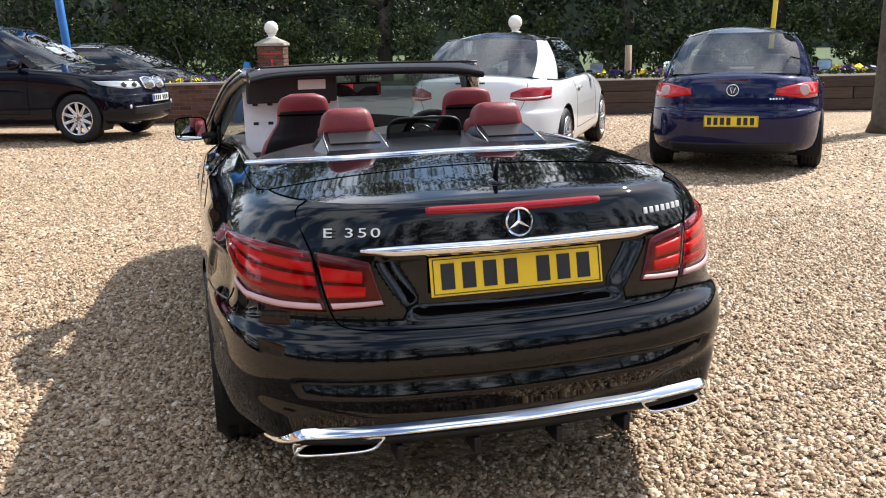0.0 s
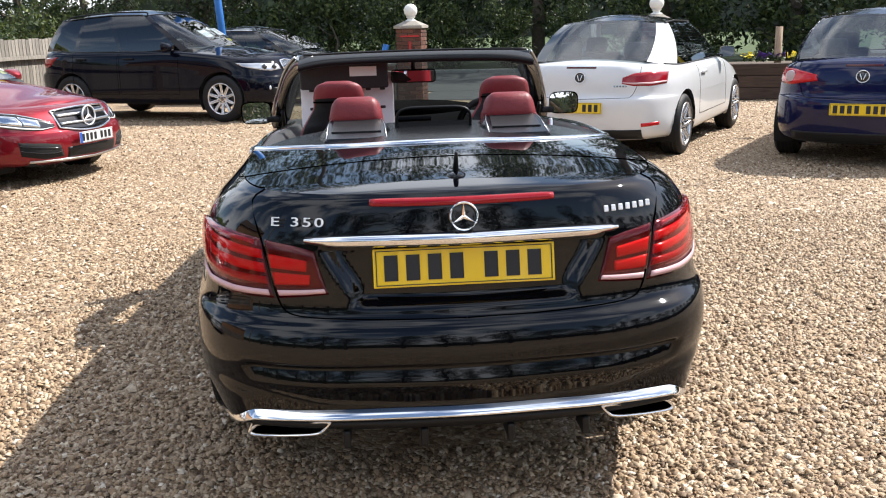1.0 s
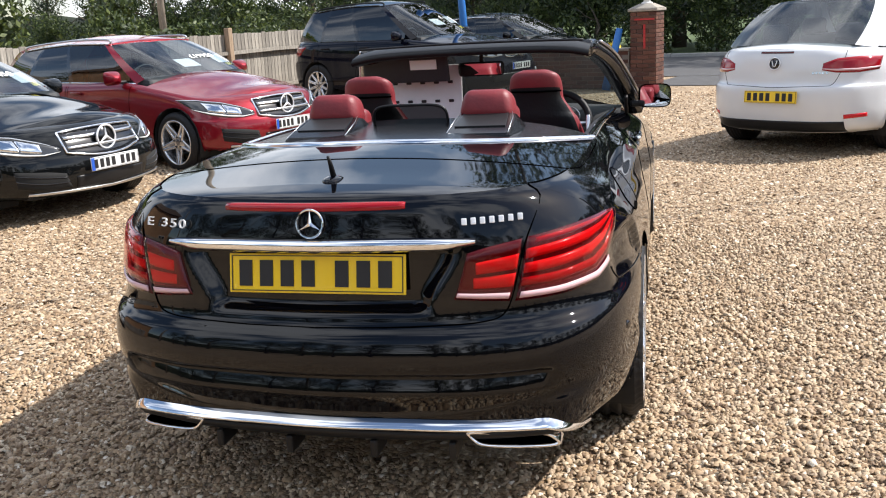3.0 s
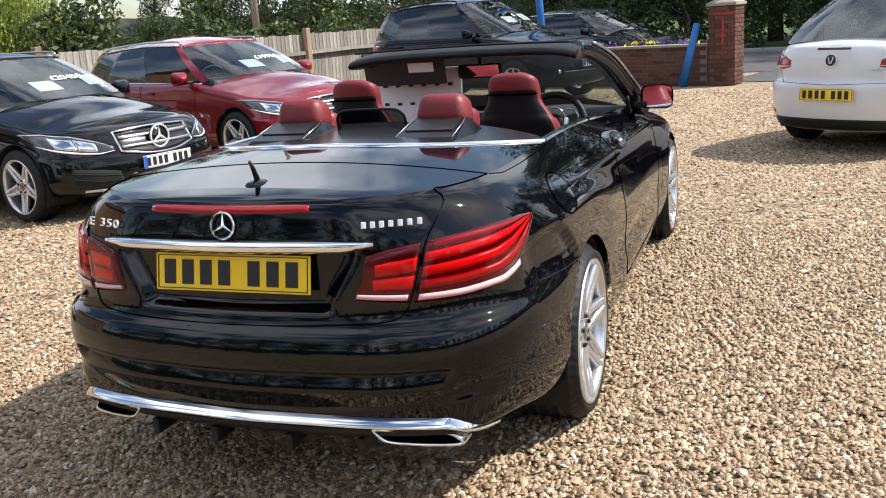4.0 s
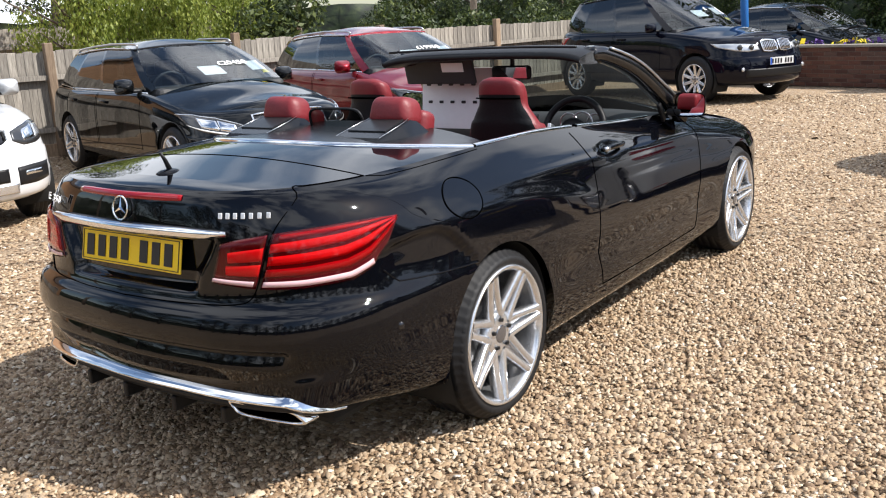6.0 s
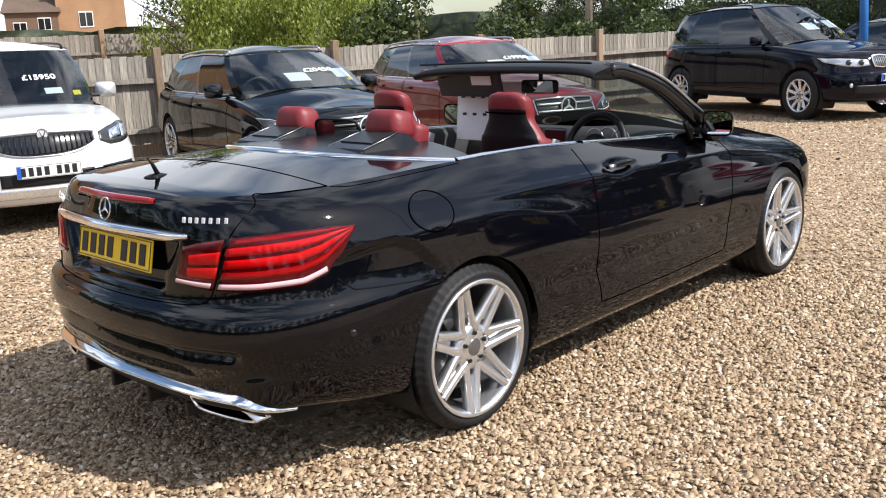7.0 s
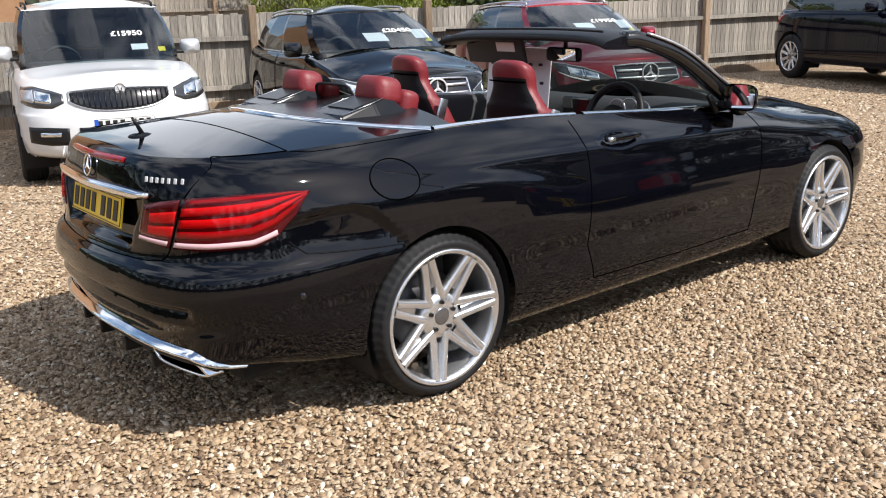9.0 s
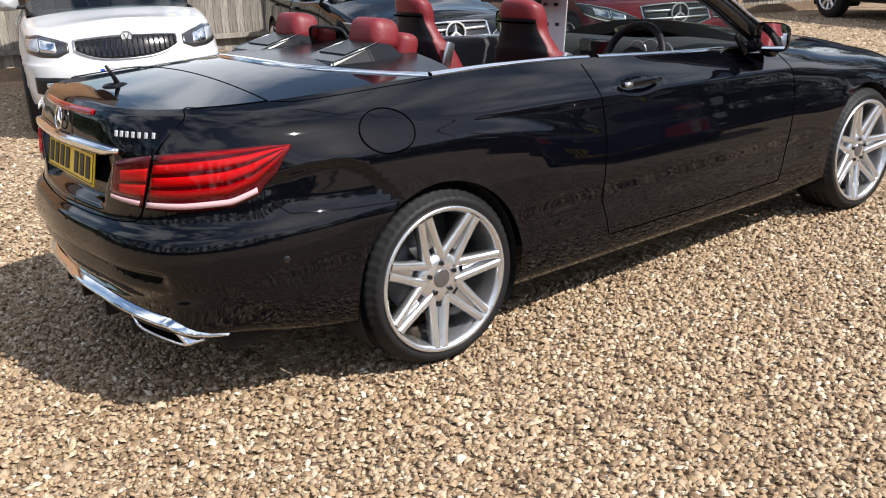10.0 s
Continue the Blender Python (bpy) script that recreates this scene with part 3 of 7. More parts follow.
    roofing = s.get("roof_paint", body)

    def pane(i, j, mat, nm, lbl="", both=True, inset=0.0, lo=0.0, hi=1.0):
        for side in ((1, -1) if both else (1,)):
            b, t = base[i:j + 1], crest[i:j + 1]
            bs, ts = (spline(b, 5), spline(t, 5)) if len(b) > 2 else (spline(b, 8), spline(t, 8))
            g = []
            for q in np.linspace(lo, hi, 7):
                bulge = 0.035 * 4 * q * (1 - q)
                row = bs + (ts - bs) * q
                row = row + np.array([1, 0, 0.3]) * bulge * np.minimum(1, np.abs(row[:, :1]) / 0.4) + inset * np.array([-1, 0, 0])
                g.append(row * (side, 1, 1))
            if not both or i == 0 or j == len(base) - 1:
                g = [list(r_) for r_ in g]
            sheet(nm, g, mat, car, lbl, flip=side > 0)
    glass_side = s.get("glass", GLASS)
    i = 0
    while i < len(kinds):
        j = i + 1
        while j < len(kinds) and kinds[j] == kinds[i]:
            j += 1
        kind = kinds[i]
        mat = {"screen": s.get("screen_glass", CLEAR_GLASS), "pillar": s.get("pillar_paint", body) if i < 3 else body, "post": GLOSS_TRIM, "glass": glass_side, "dark": s.get("dark", DARK_GLASS), "rear": s.get("dark", DARK_GLASS), "roofpost": roofing}[kind]
        nm = {"screen": "windscreen", "pillar": "pillar", "post": "window_post", "glass": "side_window", "dark": "side_window", "rear": "rear_window", "roofpost": "pillar"}[kind]
        pane(i, j, mat, nm)
        i = j
    # roof and its rails
    line = spline(crest, 5)
    arch = lambda y: 0.085 * float(smoothstep(-0.15, 0.6, rf + 0.06 - y)) * float(smoothstep(0.0, 0.6, y - rr + 0.05))
    rows = [[(p[0] * t, p[1], p[2] + arch(p[1]) * (1 - t * t)) for t in np.linspace(-1, 1, 17)] for p in line]
    sheet("roof", rows, roofing, car, flip=True)
    # bright or dark line round the side windows
    first = 3
    last = first + len(s["sides"])
    for side in (-1, 1):
        loop = [crest[q] * (side, 1, 1) + (side * 0.012, 0, 0.002) for q in range(first, last + 1)]
        tube("window_trim", spline(loop, 4), 0.009, s.get("trim", CHROME), car)
        loop = [base[q] * (side, 1, 1) + (side * 0.006, 0, 0.004) for q in range(first, last + 1)]
        tube("belt_trim", spline(loop, 4), 0.010, s.get("trim", CHROME), car)
        if s.get("rails"):
            pts = [crest[q] * (side * 0.93, 1, 1) + np.array([0, 0, 0.045]) for q in range(first, last + 1)]
            pts = spline([pts[0] + (0, 0.06, -0.05)] + pts + [pts[-1] + (0, -0.08, -0.06)], 5)
            tube("roof_rail", pts, 0.013, s["rails"], car, sides=8)
        mirror(car, xa + 0.17, s["cowl"] - 0.40, edge(s["cowl"] - 0.3)[2] + s.get("mirror_up", 0.07), side, s.get("mirror", body), s.get("mirror_size", 1.0))
    # wheels and their wells
    for yy in (0, wb):
        for side in (-1, 1):
            wheel(car, yy, side, w - 0.012, r, s["rim"], 0.225, s.get("spokes", 10), s.get("twin", False))
            v, f = revolve([(w - 0.03, r + 0.043), (w - 0.34, r + 0.05), (w - 0.36, 0.05)], 40)
            v = [(side * p[0], p[1] + yy, p[2] + r) for p in v if True]
            keep = [q for q in f if all(v[i][2] > 0.15 for i in q)]
            mesh_part("wheel_well", v, keep, WELL, car)
    block("underbody", (0, wb / 2, 0.30 + lift), (w * 1.5, (s["yf"] - s["yr"]) * 0.86, 0.16), 0.03, WELL, car)
    # cabin: floor, dash and four seats seen through the glass
    block("dashboard", (0, s["cowl"] - 0.22, zs - 0.06), (w * 1.62, 0.42, 0.20), 0.06, CABIN, car)
    block("cabin_floor", (0, wb * 0.46, 0.46 + lift * 0.5), (w * 1.6, wb * 0.9, 0.10), 0.02, CARPET, car)
    st = [(spline([(0.19 * math.cos(a), 0, 0.19 * math.sin(a)) for a in np.linspace(0, 2 * math.pi, 13)], 3))]
    wheel_pts = [Vector((0.36 + p[0], s["cowl"] - 0.62 + p[2] * 0.35, zs + 0.0 + p[2] * 0.9)) for p in st[0][:-1]]
    tube("steering_wheel", wheel_pts, 0.016, CABIN, car, closed=True, sides=6)
    for sx in (-0.37, 0.37):
        for sy, h in ((s["cowl"] - 1.15, 0), (s["cowl"] - 2.0, -0.04)):
            seat_cloth = s.get("seat", CABIN)
            bm = bmesh.new()
            box(bm, (sx, sy - 0.22, zs - 0.18 + h), (0.48, 0.14, 0.62), 0.06, pose(0, 0, 0, -14))
            box(bm, (sx, sy - 0.33, zs + 0.20 + h), (0.26, 0.10, 0.18), 0.045, pose(0, 0, 0, -10))
            box(bm, (sx, sy + 0.05, zs - 0.42 + h), (0.50, 0.52, 0.16), 0.06)
            part("seat", bm, seat_cloth, car)
    car["wheelbase"] = wb
    return car, skin, dict(base=base, crest=crest)


def tail_lamp(skin, car, points_low, points_high, material=None, name="tail_lamp", axes=(1, 2), zone=0, out=0.008, label=""):
    made = []
    for side in (1, -1):
        low, high = [skin.near(p, axes, zone) for p in points_low], [skin.near(p, axes, zone) for p in points_high]
        made.append(skin.patch(name, low, high, material or LAMP_RED, car, out, label, side=side))
    return made


def wagon_front(skin, car, w, yf, zf, slats, plate_z, plate_turn, plate_width=0.52, star=0.098):
    """A chrome-barred grille with a round emblem, slanted headlamps and lower intakes."""
    gz0, gz1, gw = zf - 0.27, zf - 0.045, 0.385
    band("grille", skin, -gw, gw, lambda x: gz0 + 0.05 * (abs(x) / gw) ** 2, lambda x: gz1 - 0.015 * (abs(x) / gw) ** 2, 1, GLOSS_TRIM, car, 0.006)
    for q in range(2):
        z = gz0 + 0.085 + 0.075 * q
        band("grille_bar", skin, -gw * 0.95, gw * 0.95, lambda x: z - 0.014, lambda x: z + 0.014, 1, SATIN, car, 0.016, cols=20, rows=4, bulge=0.012)
    v, f = revolve([(-0.01, star + 0.004), (0.006, star), (0.006, 0.0)], 28, "Z")
    c = skin.at(skin.near((0.0, (gz0 + gz1) / 2 + 0.01), (0, 2), 1), 0.026)
    o = mesh_part("emblem_disc", v, f, GLOSS_TRIM, car)
    o.matrix_local = Matrix.Translation(c) @ pose(0, 0, 0, -90)
    pts = []
    for x in np.linspace(-gw, gw, 17):
        p = skin.at(skin.near((abs(x), gz1 - 0.015 * (abs(x) / gw) ** 2), (0, 2), 1), 0.012)
        pts.append((math.copysign(p[0], x), p[1], p[2]))
    for x in np.linspace(gw, -gw, 17):
        p = skin.at(skin.near((abs(x), gz0 + 0.05 * (abs(x) / gw) ** 2), (0, 2), 1), 0.012)
        pts.append((math.copysign(p[0], x), p[1], p[2]))
    tube("grille_frame", pts, 0.010, CHROME, car, closed=True, sides=6)
    c = skin.at(skin.near((0.0, (gz0 + gz1) / 2 + 0.01), (0, 2), 1), 0.040)
    badge_ring(car, c, star, pose(0, 0, 0, 0, 0, 180), LETTER)
    return gz0, gz1


# ---------------------------------------------------------------- the convertible
def convertible():
    car = thing("convertible_car", pose(0, 0, 0), "glossy black convertible, roof down, red leather seats, standing on gravel", "car")
    outline = [(0, -1.0), (0.25, -0.985), (0.48, -0.95), (0.68, -0.855), (0.80, -0.68), (0.852, -0.42), (0.874, 0.0), (0.878, 0.6), (0.873, 1.4), (0.868, 2.1),
               (0.873, 2.76), (0.81, 3.22), (0.64, 3.48), (0.35, 3.61), (0, 3.64)]
    levels = [(0.262, 0.195, 0.20, 0.10, 0.05, 0.08, 0.11, -0.06), (0.30, 0.235, 0.26, 0.05, 0.022, 0.03, 0.05, -0.01), (0.40, 0.35, 0.38, 0.015, 0.0, 0.01, 0.0, 0.02),
              (0.475, 0.45, 0.45, 0.0, 0.002, 0.0, -0.032, 0.03), (0.548, 0.54, 0.55, 0.0, 0.002, 0.0, -0.045, 0.03), (0.615, 0.61, 0.60, 0.004, 0.009, 0.0, -0.030, 0.02),
              (0.655, 0.66, 0.64, 0.028, 0.018, 0.01, 0.004, 0.0), (0.74, 0.73, 0.67, 0.045, 0.031, 0.02, 0.014, -0.03), (0.86, 0.83, 0.705, 0.07, 0.050, 0.05, 0.024, -0.08),
              (0.93, 0.888, 0.735, 0.11, 0.083, 0.09, 0.036, -0.14), (0.972, 0.945, 0.755, 0.15, 0.135, 0.13, 0.048, -0.20), (0.992, 0.992, 0.765, 0.18, 0.185, 0.16, 0.068, -0.26)]
    belt = lambda y: 0.012 * float(smoothstep(-0.6, 0.1, y)) - 0.10 * float(smoothstep(0.3, 2.3, y)) * float(1 - smoothstep(2.3, 3.4, y))
    skin = Skin(outline, levels, (0.15, -0.85), (2.0, 3.5), 12, [20, 20, 18, 16, 18, 18, 20, 16, 12, 12, 12, 12, 10, 8], belt, (-0.55, -0.86))
    h = skin.half
    ax, ay, z, tail = h[:, :, 0], h[:, :, 1], h[:, :, 2], h[:, :, 1] < -0.6
    side_on = ax > 0.5
    # hollow round the number plate
    wide = 0.315 + 0.075 * smoothstep(0.69, 0.86, z)
    plate_hollow = (1 - smoothstep(wide - 0.035, wide + 0.025, ax)) * smoothstep(0.668, 0.700, z) * (1 - smoothstep(0.846, 0.858, z))
    h[:, :, 1] += np.where(tail, 0.036 * plate_hollow, 0)
    # lower bumper: flatter in plan where the bright strip runs
    flat = -0.975 + 0.105 * (np.minimum(ax, 0.78) / 0.72) ** 3
    low_band = smoothstep(0.275, 0.315, z) * (1 - smoothstep(0.40, 0.46, z)) * (1 - smoothstep(0.64, 0.80, ax))
    h[:, :, 1] += np.where(tail, np.minimum(flat - h[:, :, 1], 0) * low_band, 0)
    # ledge across the bumper: a sharp cut under the upper face, then a slope facing up
    ends = 1 - smoothstep(0.615, 0.665, ax)
    ledge = np.where(z > 0.452, 0.030 * smoothstep(0.522, 0.500, z) * np.clip((z - 0.452) / 0.05, 0, 1), 0)
    h[:, :, 1] += np.where(tail, ends * ledge, 0)
    # door waistline crease, wheel-arch swell, hollow behind the wheel and handle scoop
    crease = np.exp(-((z - (0.845 - 0.03 * (ay - 1))) / 0.02) ** 2) * smoothstep(-0.2, 0.3, ay) * (1 - smoothstep(2.0, 2.5, ay))
    ridge = 0.80 - 0.11 * smoothstep(0.05, 0.95, ay)
    rise = np.where(z > ridge, np.exp(-((z - ridge) / 0.045) ** 2), np.exp(-((z - ridge) / 0.17) ** 2))
    swell = rise * smoothstep(-0.62, -0.30, ay) * (1 - smoothstep(0.35, 0.95, ay))
    arc_z = np.interp(ay, [-0.70, -0.55, -0.45, -0.36, -0.29, -0.22, -0.165, -0.12], [0.765, 0.785, 0.800, 0.802, 0.770, 0.705, 0.640, 0.55])
    hollow = smoothstep(0.010, -0.020, z - arc_z) * smoothstep(0.60, 0.71, z) * smoothstep(-0.66, -0.52, ay) * (1 - smoothstep(-0.16, -0.12, ay))
    scoop = np.exp(-(((ay - 1.06) / 0.10) ** 2 + ((z - 0.862) / 0.030) ** 2) ** 2)
    sill = np.exp(-((z - 0.43) / 0.11) ** 2) * smoothstep(0.35, 0.6, ay) * (1 - smoothstep(2.1, 2.4, ay))
    h[:, :, 0] += side_on * (0.006 * crease + 0.019 * swell - 0.020 * hollow - 0.014 * scoop - 0.008 * sill)
    skin.finish()
    skin.arches([(0, 0.318, 0.352), (2.76, 0.318, 0.352)])
    skin.pieces([("rear_bumper", lambda x, y, z: y < -0.30 and z < 0.662, "black painted rear bumper"), ("boot_panel", lambda x, y, z: y < -0.5 and abs(x) < 0.585, ""),
                 ("front_bumper", lambda x, y, z: y > 3.1 and z < 0.62, ""), ("door", lambda x, y, z: 0.82 < y < 2.17 and z > 0.30 and x > 0, ""),
                 ("door", lambda x, y, z: 0.82 < y < 2.17 and z > 0.30 and x < 0, ""), ("front_wing", lambda x, y, z: y >= 2.17 and x > 0, ""), ("front_wing", lambda x, y, z: y >= 2.17, ""),
                 ("rear_quarter", lambda x, y, z: x > 0, ""), ("rear_quarter", lambda x, y, z: True, "")], BLACK_PAINT, car)
    top = skin.half[-1]
    col = lambda y: min(range(skin.nu), key=lambda c: abs(top[c][1] - y))
    # bonnet, boot lid and the soft-top cover behind the cabin
    deck("bonnet", skin, col(2.12), skin.nu - 1, lambda y: 0.075 * float(1 - smoothstep(2.2, 3.9, y)) + 0.03, BLACK_PAINT, car)
    lid_crown = lambda y: 0.016 + 0.038 * float(smoothstep(-0.95, -0.25, y))
    deck("boot_lid", skin, col(-0.51), 0, lid_crown, BLACK_PAINT, car, across=40)
    def edge_at(y):
        c = col(y)
        return top[c]
    arc = lambda t: -0.27 + 0.37 * abs(t) ** 2.6
    rows = []
    for s_ in np.linspace(0, 1, 14):
        row = []
        for t in np.linspace(-1, 1, 41):
            y = -0.51 + (arc(t) + 0.51) * s_
            x, _, z = edge_at(y)
            row.append((x * t, y, z + lid_crown(y) * (1 - t * t)))
        rows.append(row)
    sheet("soft_top_cover", rows, BLACK_PAINT, car)
    # gap lines
    c = col(-0.51)
    x, y, z = top[c]
    tube("lid_gap", [(x * t, y, z + lid_crown(y) * (1 - t * t) + 0.0005) for t in np.linspace(-1, 1, 33)], 0.0017, GAP, car, sides=5)
    for side in (-1, 1):
        edge_line = [top[k] * (side, 1, 1) + (0, 0, 0.001) for k in range(col(-0.51), col(-0.76), -1)]
        rcs = [skin.near(q, (0, 2), -1) for q in ((0.605, 0.965), (0.590, 0.90), (0.573, 0.85), (0.556, 0.775), (0.540, 0.71), (0.522, 0.672), (0.49, 0.655), (0.40, 0.648), (0.20, 0.643), (0.001, 0.642))]
        drop_line = [skin.at(rc, 0.001) * (side, 1, 1) for rc in rcs]
        tube("boot_gap", spline(edge_line[::3] + drop_line, 3), 0.0020, GAP, car, sides=5)
        skin.line("bumper_gap", [skin.near((-0.60, 0.712)), skin.near((-0.545, 0.664)), skin.near((-0.40, 0.652)), skin.near((-0.165, 0.638))], car, side=side, radius=0.0026, material=BLACK_PAINT, out=0.001)
        for yy, y2 in ((0.820, 0.785), (2.13, 2.06)):
            skin.line("door_gap", [skin.near((yy, 0.965 - (0.06 if yy > 2 else 0))), skin.near((yy + 0.005, 0.75)), skin.near((y2, 0.45)), skin.near((y2 + (0.04 if yy < 1 else -0.05), 0.30))], car, side=side, radius=0.0024)
        skin.line("sill_gap", [skin.near((0.825, 0.295)), skin.near((1.4, 0.29)), skin.near((2.01, 0.295))], car, side=side, radius=0.0025)
        skin.line("cover_gap", [skin.near((-0.505, 0.992)), skin.near((-0.44, 0.984)), skin.near((-0.27, 0.986)), skin.near((-0.05, 0.991)), skin.near((0.10, 0.995))], car, side=side, radius=0.0018)
        # fuel flap only on the right
        ring = []
        for k in range(40):
            a = 2 * math.pi * k / 40
            ring.append(skin.at(skin.near((-0.172 + 0.104 * math.cos(a), 0.866 + 0.068 * math.sin(a))), 0.0005) * (side, 1, 1))
        if side > 0:
            flap = [[skin.at(skin.near((-0.172 + 0.100 * r_ * math.cos(a), 0.866 + 0.064 * r_ * math.sin(a))), 0.0012) for a in np.linspace(0, 2 * math.pi, 41)] for r_ in (1.0, 0.75, 0.5, 0.25, 0.02)]
            sheet("fuel_flap", flap, BLACK_PAINT, car, "round black fuel flap")
            tube("fuel_flap_gap", ring, 0.0024, GAP, car, closed=True, sides=5)
        # sensor, handle
        p = skin.at(skin.near((-0.590, 0.530)), 0.001) * (side, 1, 1)
        bm = bmesh.new()
        bmesh.ops.create_cone(bm, cap_ends=True, segments=20, radius1=0.013, radius2=0.012, depth=0.004)
        ob = part("parking_sensor", bm, GLOSS_TRIM, car)
        ob.matrix_local = Matrix.Translation(p) @ Vector((side * 0.8, -0.55, 0)).to_track_quat("Z", "Y").to_matrix().to_4x4()
        hp = spline([(0, 0, 0), (0.010, 0.04, 0.003), (0.014, 0.11, 0.004), (0.012, 0.18, 0.003), (0, 0.225, 0)], 5)
        hb = skin.at(skin.near((0.955, 0.866)), 0.012) * (side, 1, 1)
        v, f = tube_data([Vector(hb) + Vector((side * q[0], q[1], q[2])) for q in hp], [0.010 + 0.004 * math.sin(math.pi * k / (len(hp) - 1)) for k in range(len(hp))], 8)
        handle = mesh_part("door_handle", v, f, BLACK_PAINT, car)
        tube("handle_key_cap", [Vector(hb) + Vector((side * 0.012, 0.005, 0)), Vector(hb) + Vector((side * 0.014, 0.040, 0.002))], 0.0110, SATIN, handle, sides=8)
        # wheels
        for yy in (0.0, 2.76):
            wheel(car, yy, side, 0.868, 0.322, 0.266, 0.245, 7, True)
            v, f = revolve([(0.845, 0.350), (0.56, 0.352), (0.54, 0.05)], 48)
            v = [(side * q[0], q[1] + yy, q[2] + 0.318) for q in v]
            mesh_part("wheel_well", v, [q for q in f if all(v[i][2] > 0.14 for i in q)], WELL, car)
        mirror(car, 0.885, 1.83, 0.985, side, BLACK_PAINT, 0.82)
    block("underbody", (0, 1.35, 0.27), (1.32, 4.2, 0.14), 0.03, WELL, car)
    # tail lamps: an outer lamp on the wing and an inner one on the lid, each with bands
    def lamp(name, low, high, side, inner=False):
        spot = lambda p: skin.near(p) if p[0] < 0 else skin.near(p, (0, 2), -1)
        lo, hi = [spot(p) for p in low], [spot(p) for p in high]
        base = skin.patch(name, lo, hi, LAMP_DEEP, car, 0.004, "red tail lamp with dark bands and a clear strip", 30, 10, side, 0.014)
        mix = lambda a, b, t: [p + (q - p) * t for p, q in zip(a, b)]
        tight = lambda line, a=0.05, b=0.10: [line[0] + (line[1] - line[0]) * a] + line[1:-1] + [line[-1] + (line[-2] - line[-1]) * b]
        if inner:
            # two bright elements in a dark chamber
            for a, b in ((0.27, 0.49), (0.54, 0.76)):
                skin.patch("lamp_element", tight(mix(lo, hi, a), 0.62, 0.03), tight(mix(lo, hi, b), 0.50, 0.03), LAMP_HOT, base, 0.0075, "", 20, 4, side, 0.003, 0.5)
        else:
            # light guides with dark grooves between them
            for a, b, e, f, mat in ((0.27, 0.40, 0.03, 0.20, LAMP_RED), (0.46, 0.60, 0.03, 0.13, LAMP_HOT), (0.66, 0.80, 0.03, 0.09, LAMP_HOT), (0.86, 0.95, 0.25, 0.06, LAMP_RED)):
                skin.patch("lamp_element", tight(mix(lo, hi, a), e, f), tight(mix(lo, hi, b), e, f), mat, base, 0.0075, "", 30, 3, side, 0.003, 0.6)
        end = len(lo) if inner else len(lo) - 2
        skin.patch("clear_strip", tight(mix(lo, hi, 0.06))[:end], tight(mix(lo, hi, 0.175))[:end], LAMP_CLEAR, base, 0.0120, "", 26, 2, side, 0.004, 0.85)
        glass_ = skin.patch("lamp_lens", mix(lo, hi, 0.225), hi, LAMP_LENS, base, 0.014, "clear red outer lens", 30, 10, side, 0.0, 0.45)
        glass_.visible_shadow = False
        return base
    for side in (1, -1):
        lamp("tail_lamp", [(0.547, 0.700), (0.665, 0.699), (-0.71, 0.706), (-0.635, 0.735), (-0.57, 0.795), (-0.512, 0.864)], [(0.578, 0.868), (0.655, 0.876), (-0.715, 0.880), (-0.645, 0.880), (-0.575, 0.879), (-0.509, 0.872)], side)
        lamp("boot_lamp", [(0.388, 0.716), (0.46, 0.708), (0.533, 0.701)], [(0.425, 0.838), (0.48, 0.852), (0.566, 0.866)], side, True)
    # bright strip over the plate, third brake lamp, emblem
    band("chrome_strip", skin, -0.445, 0.445, lambda x: 0.853 + 0.006 * (abs(x) / 0.44) ** 8, lambda x: 0.886 - 0.007 * (abs(x) / 0.44) ** 4, -1, CHROME, car, 0.006, "polished chrome strip", 40, 8, 0.012, 0.014)
    band("brake_lamp", skin, -0.262, 0.262, lambda x: 0.960 + 0.002 * (abs(x) / 0.26) ** 8, lambda x: 0.981 - 0.002 * (abs(x) / 0.26) ** 8, -1, LAMP_RED, car, 0.002, "long red third brake lamp", 30, 6, 0.006, 0.004)
    p = skin.at(skin.near((0.0, 0.928), (0, 2), -1), 0.010)
    badge_ring(car, p, 0.038, pose(0, 0, 0, -12))
    p = skin.at(skin.near((0.0, 0.785), (0, 2), -1), 0.006)
    plate(car, (0, p[1] - 0.006, 0.785), 0.52, 0.111, YELLOW, pose(0, 0, 0, -12), MARKS)
    # model figures in chrome letters; the other lettering as bars
    fig = bpy.data.curves.new("model_figures", "FONT")
    fig.body, fig.size, fig.extrude, fig.align_x, fig.align_y = "E 350", 0.046, 0.002, "CENTER", "CENTER"
    fig.space_character = 1.25
    fig.materials.append(LETTER)
    ob = new("model_figures", fig)
    ob.parent = car
    p = skin.at(skin.near((0.465, 0.916), (0, 2), -1), 0.012) * (-1, 1, 1)
    ob.matrix_local = Matrix.Translation(p) @ pose(0, 0, 0, 76, 0, -19) @ Matrix.Diagonal((1.28, 0.8, 1, 1))
    for k in range(7):
        xx = 0.418 + 0.0235 * k
        p = skin.at(skin.near((xx, 0.922), (0, 2), -1), 0.003)
        block("letter_bar", p, (0.0145, 0.004, 0.019), 0.002, LETTER, car, turn=pose(0, 0, 0, -14, 0, 14))
    # roof aerial
    bm = bmesh.new()
    bmesh.ops.create_uvsphere(bm, u_segments=20, v_segments=10, radius=1.0, matrix=Matrix.Translation((0, -0.765, 1.012)) @ Matrix.Diagonal((0.030, 0.048, 0.014, 1)))
    aerial = part("aerial", bm, BLACK_PAINT, car, "short black aerial on a round base")
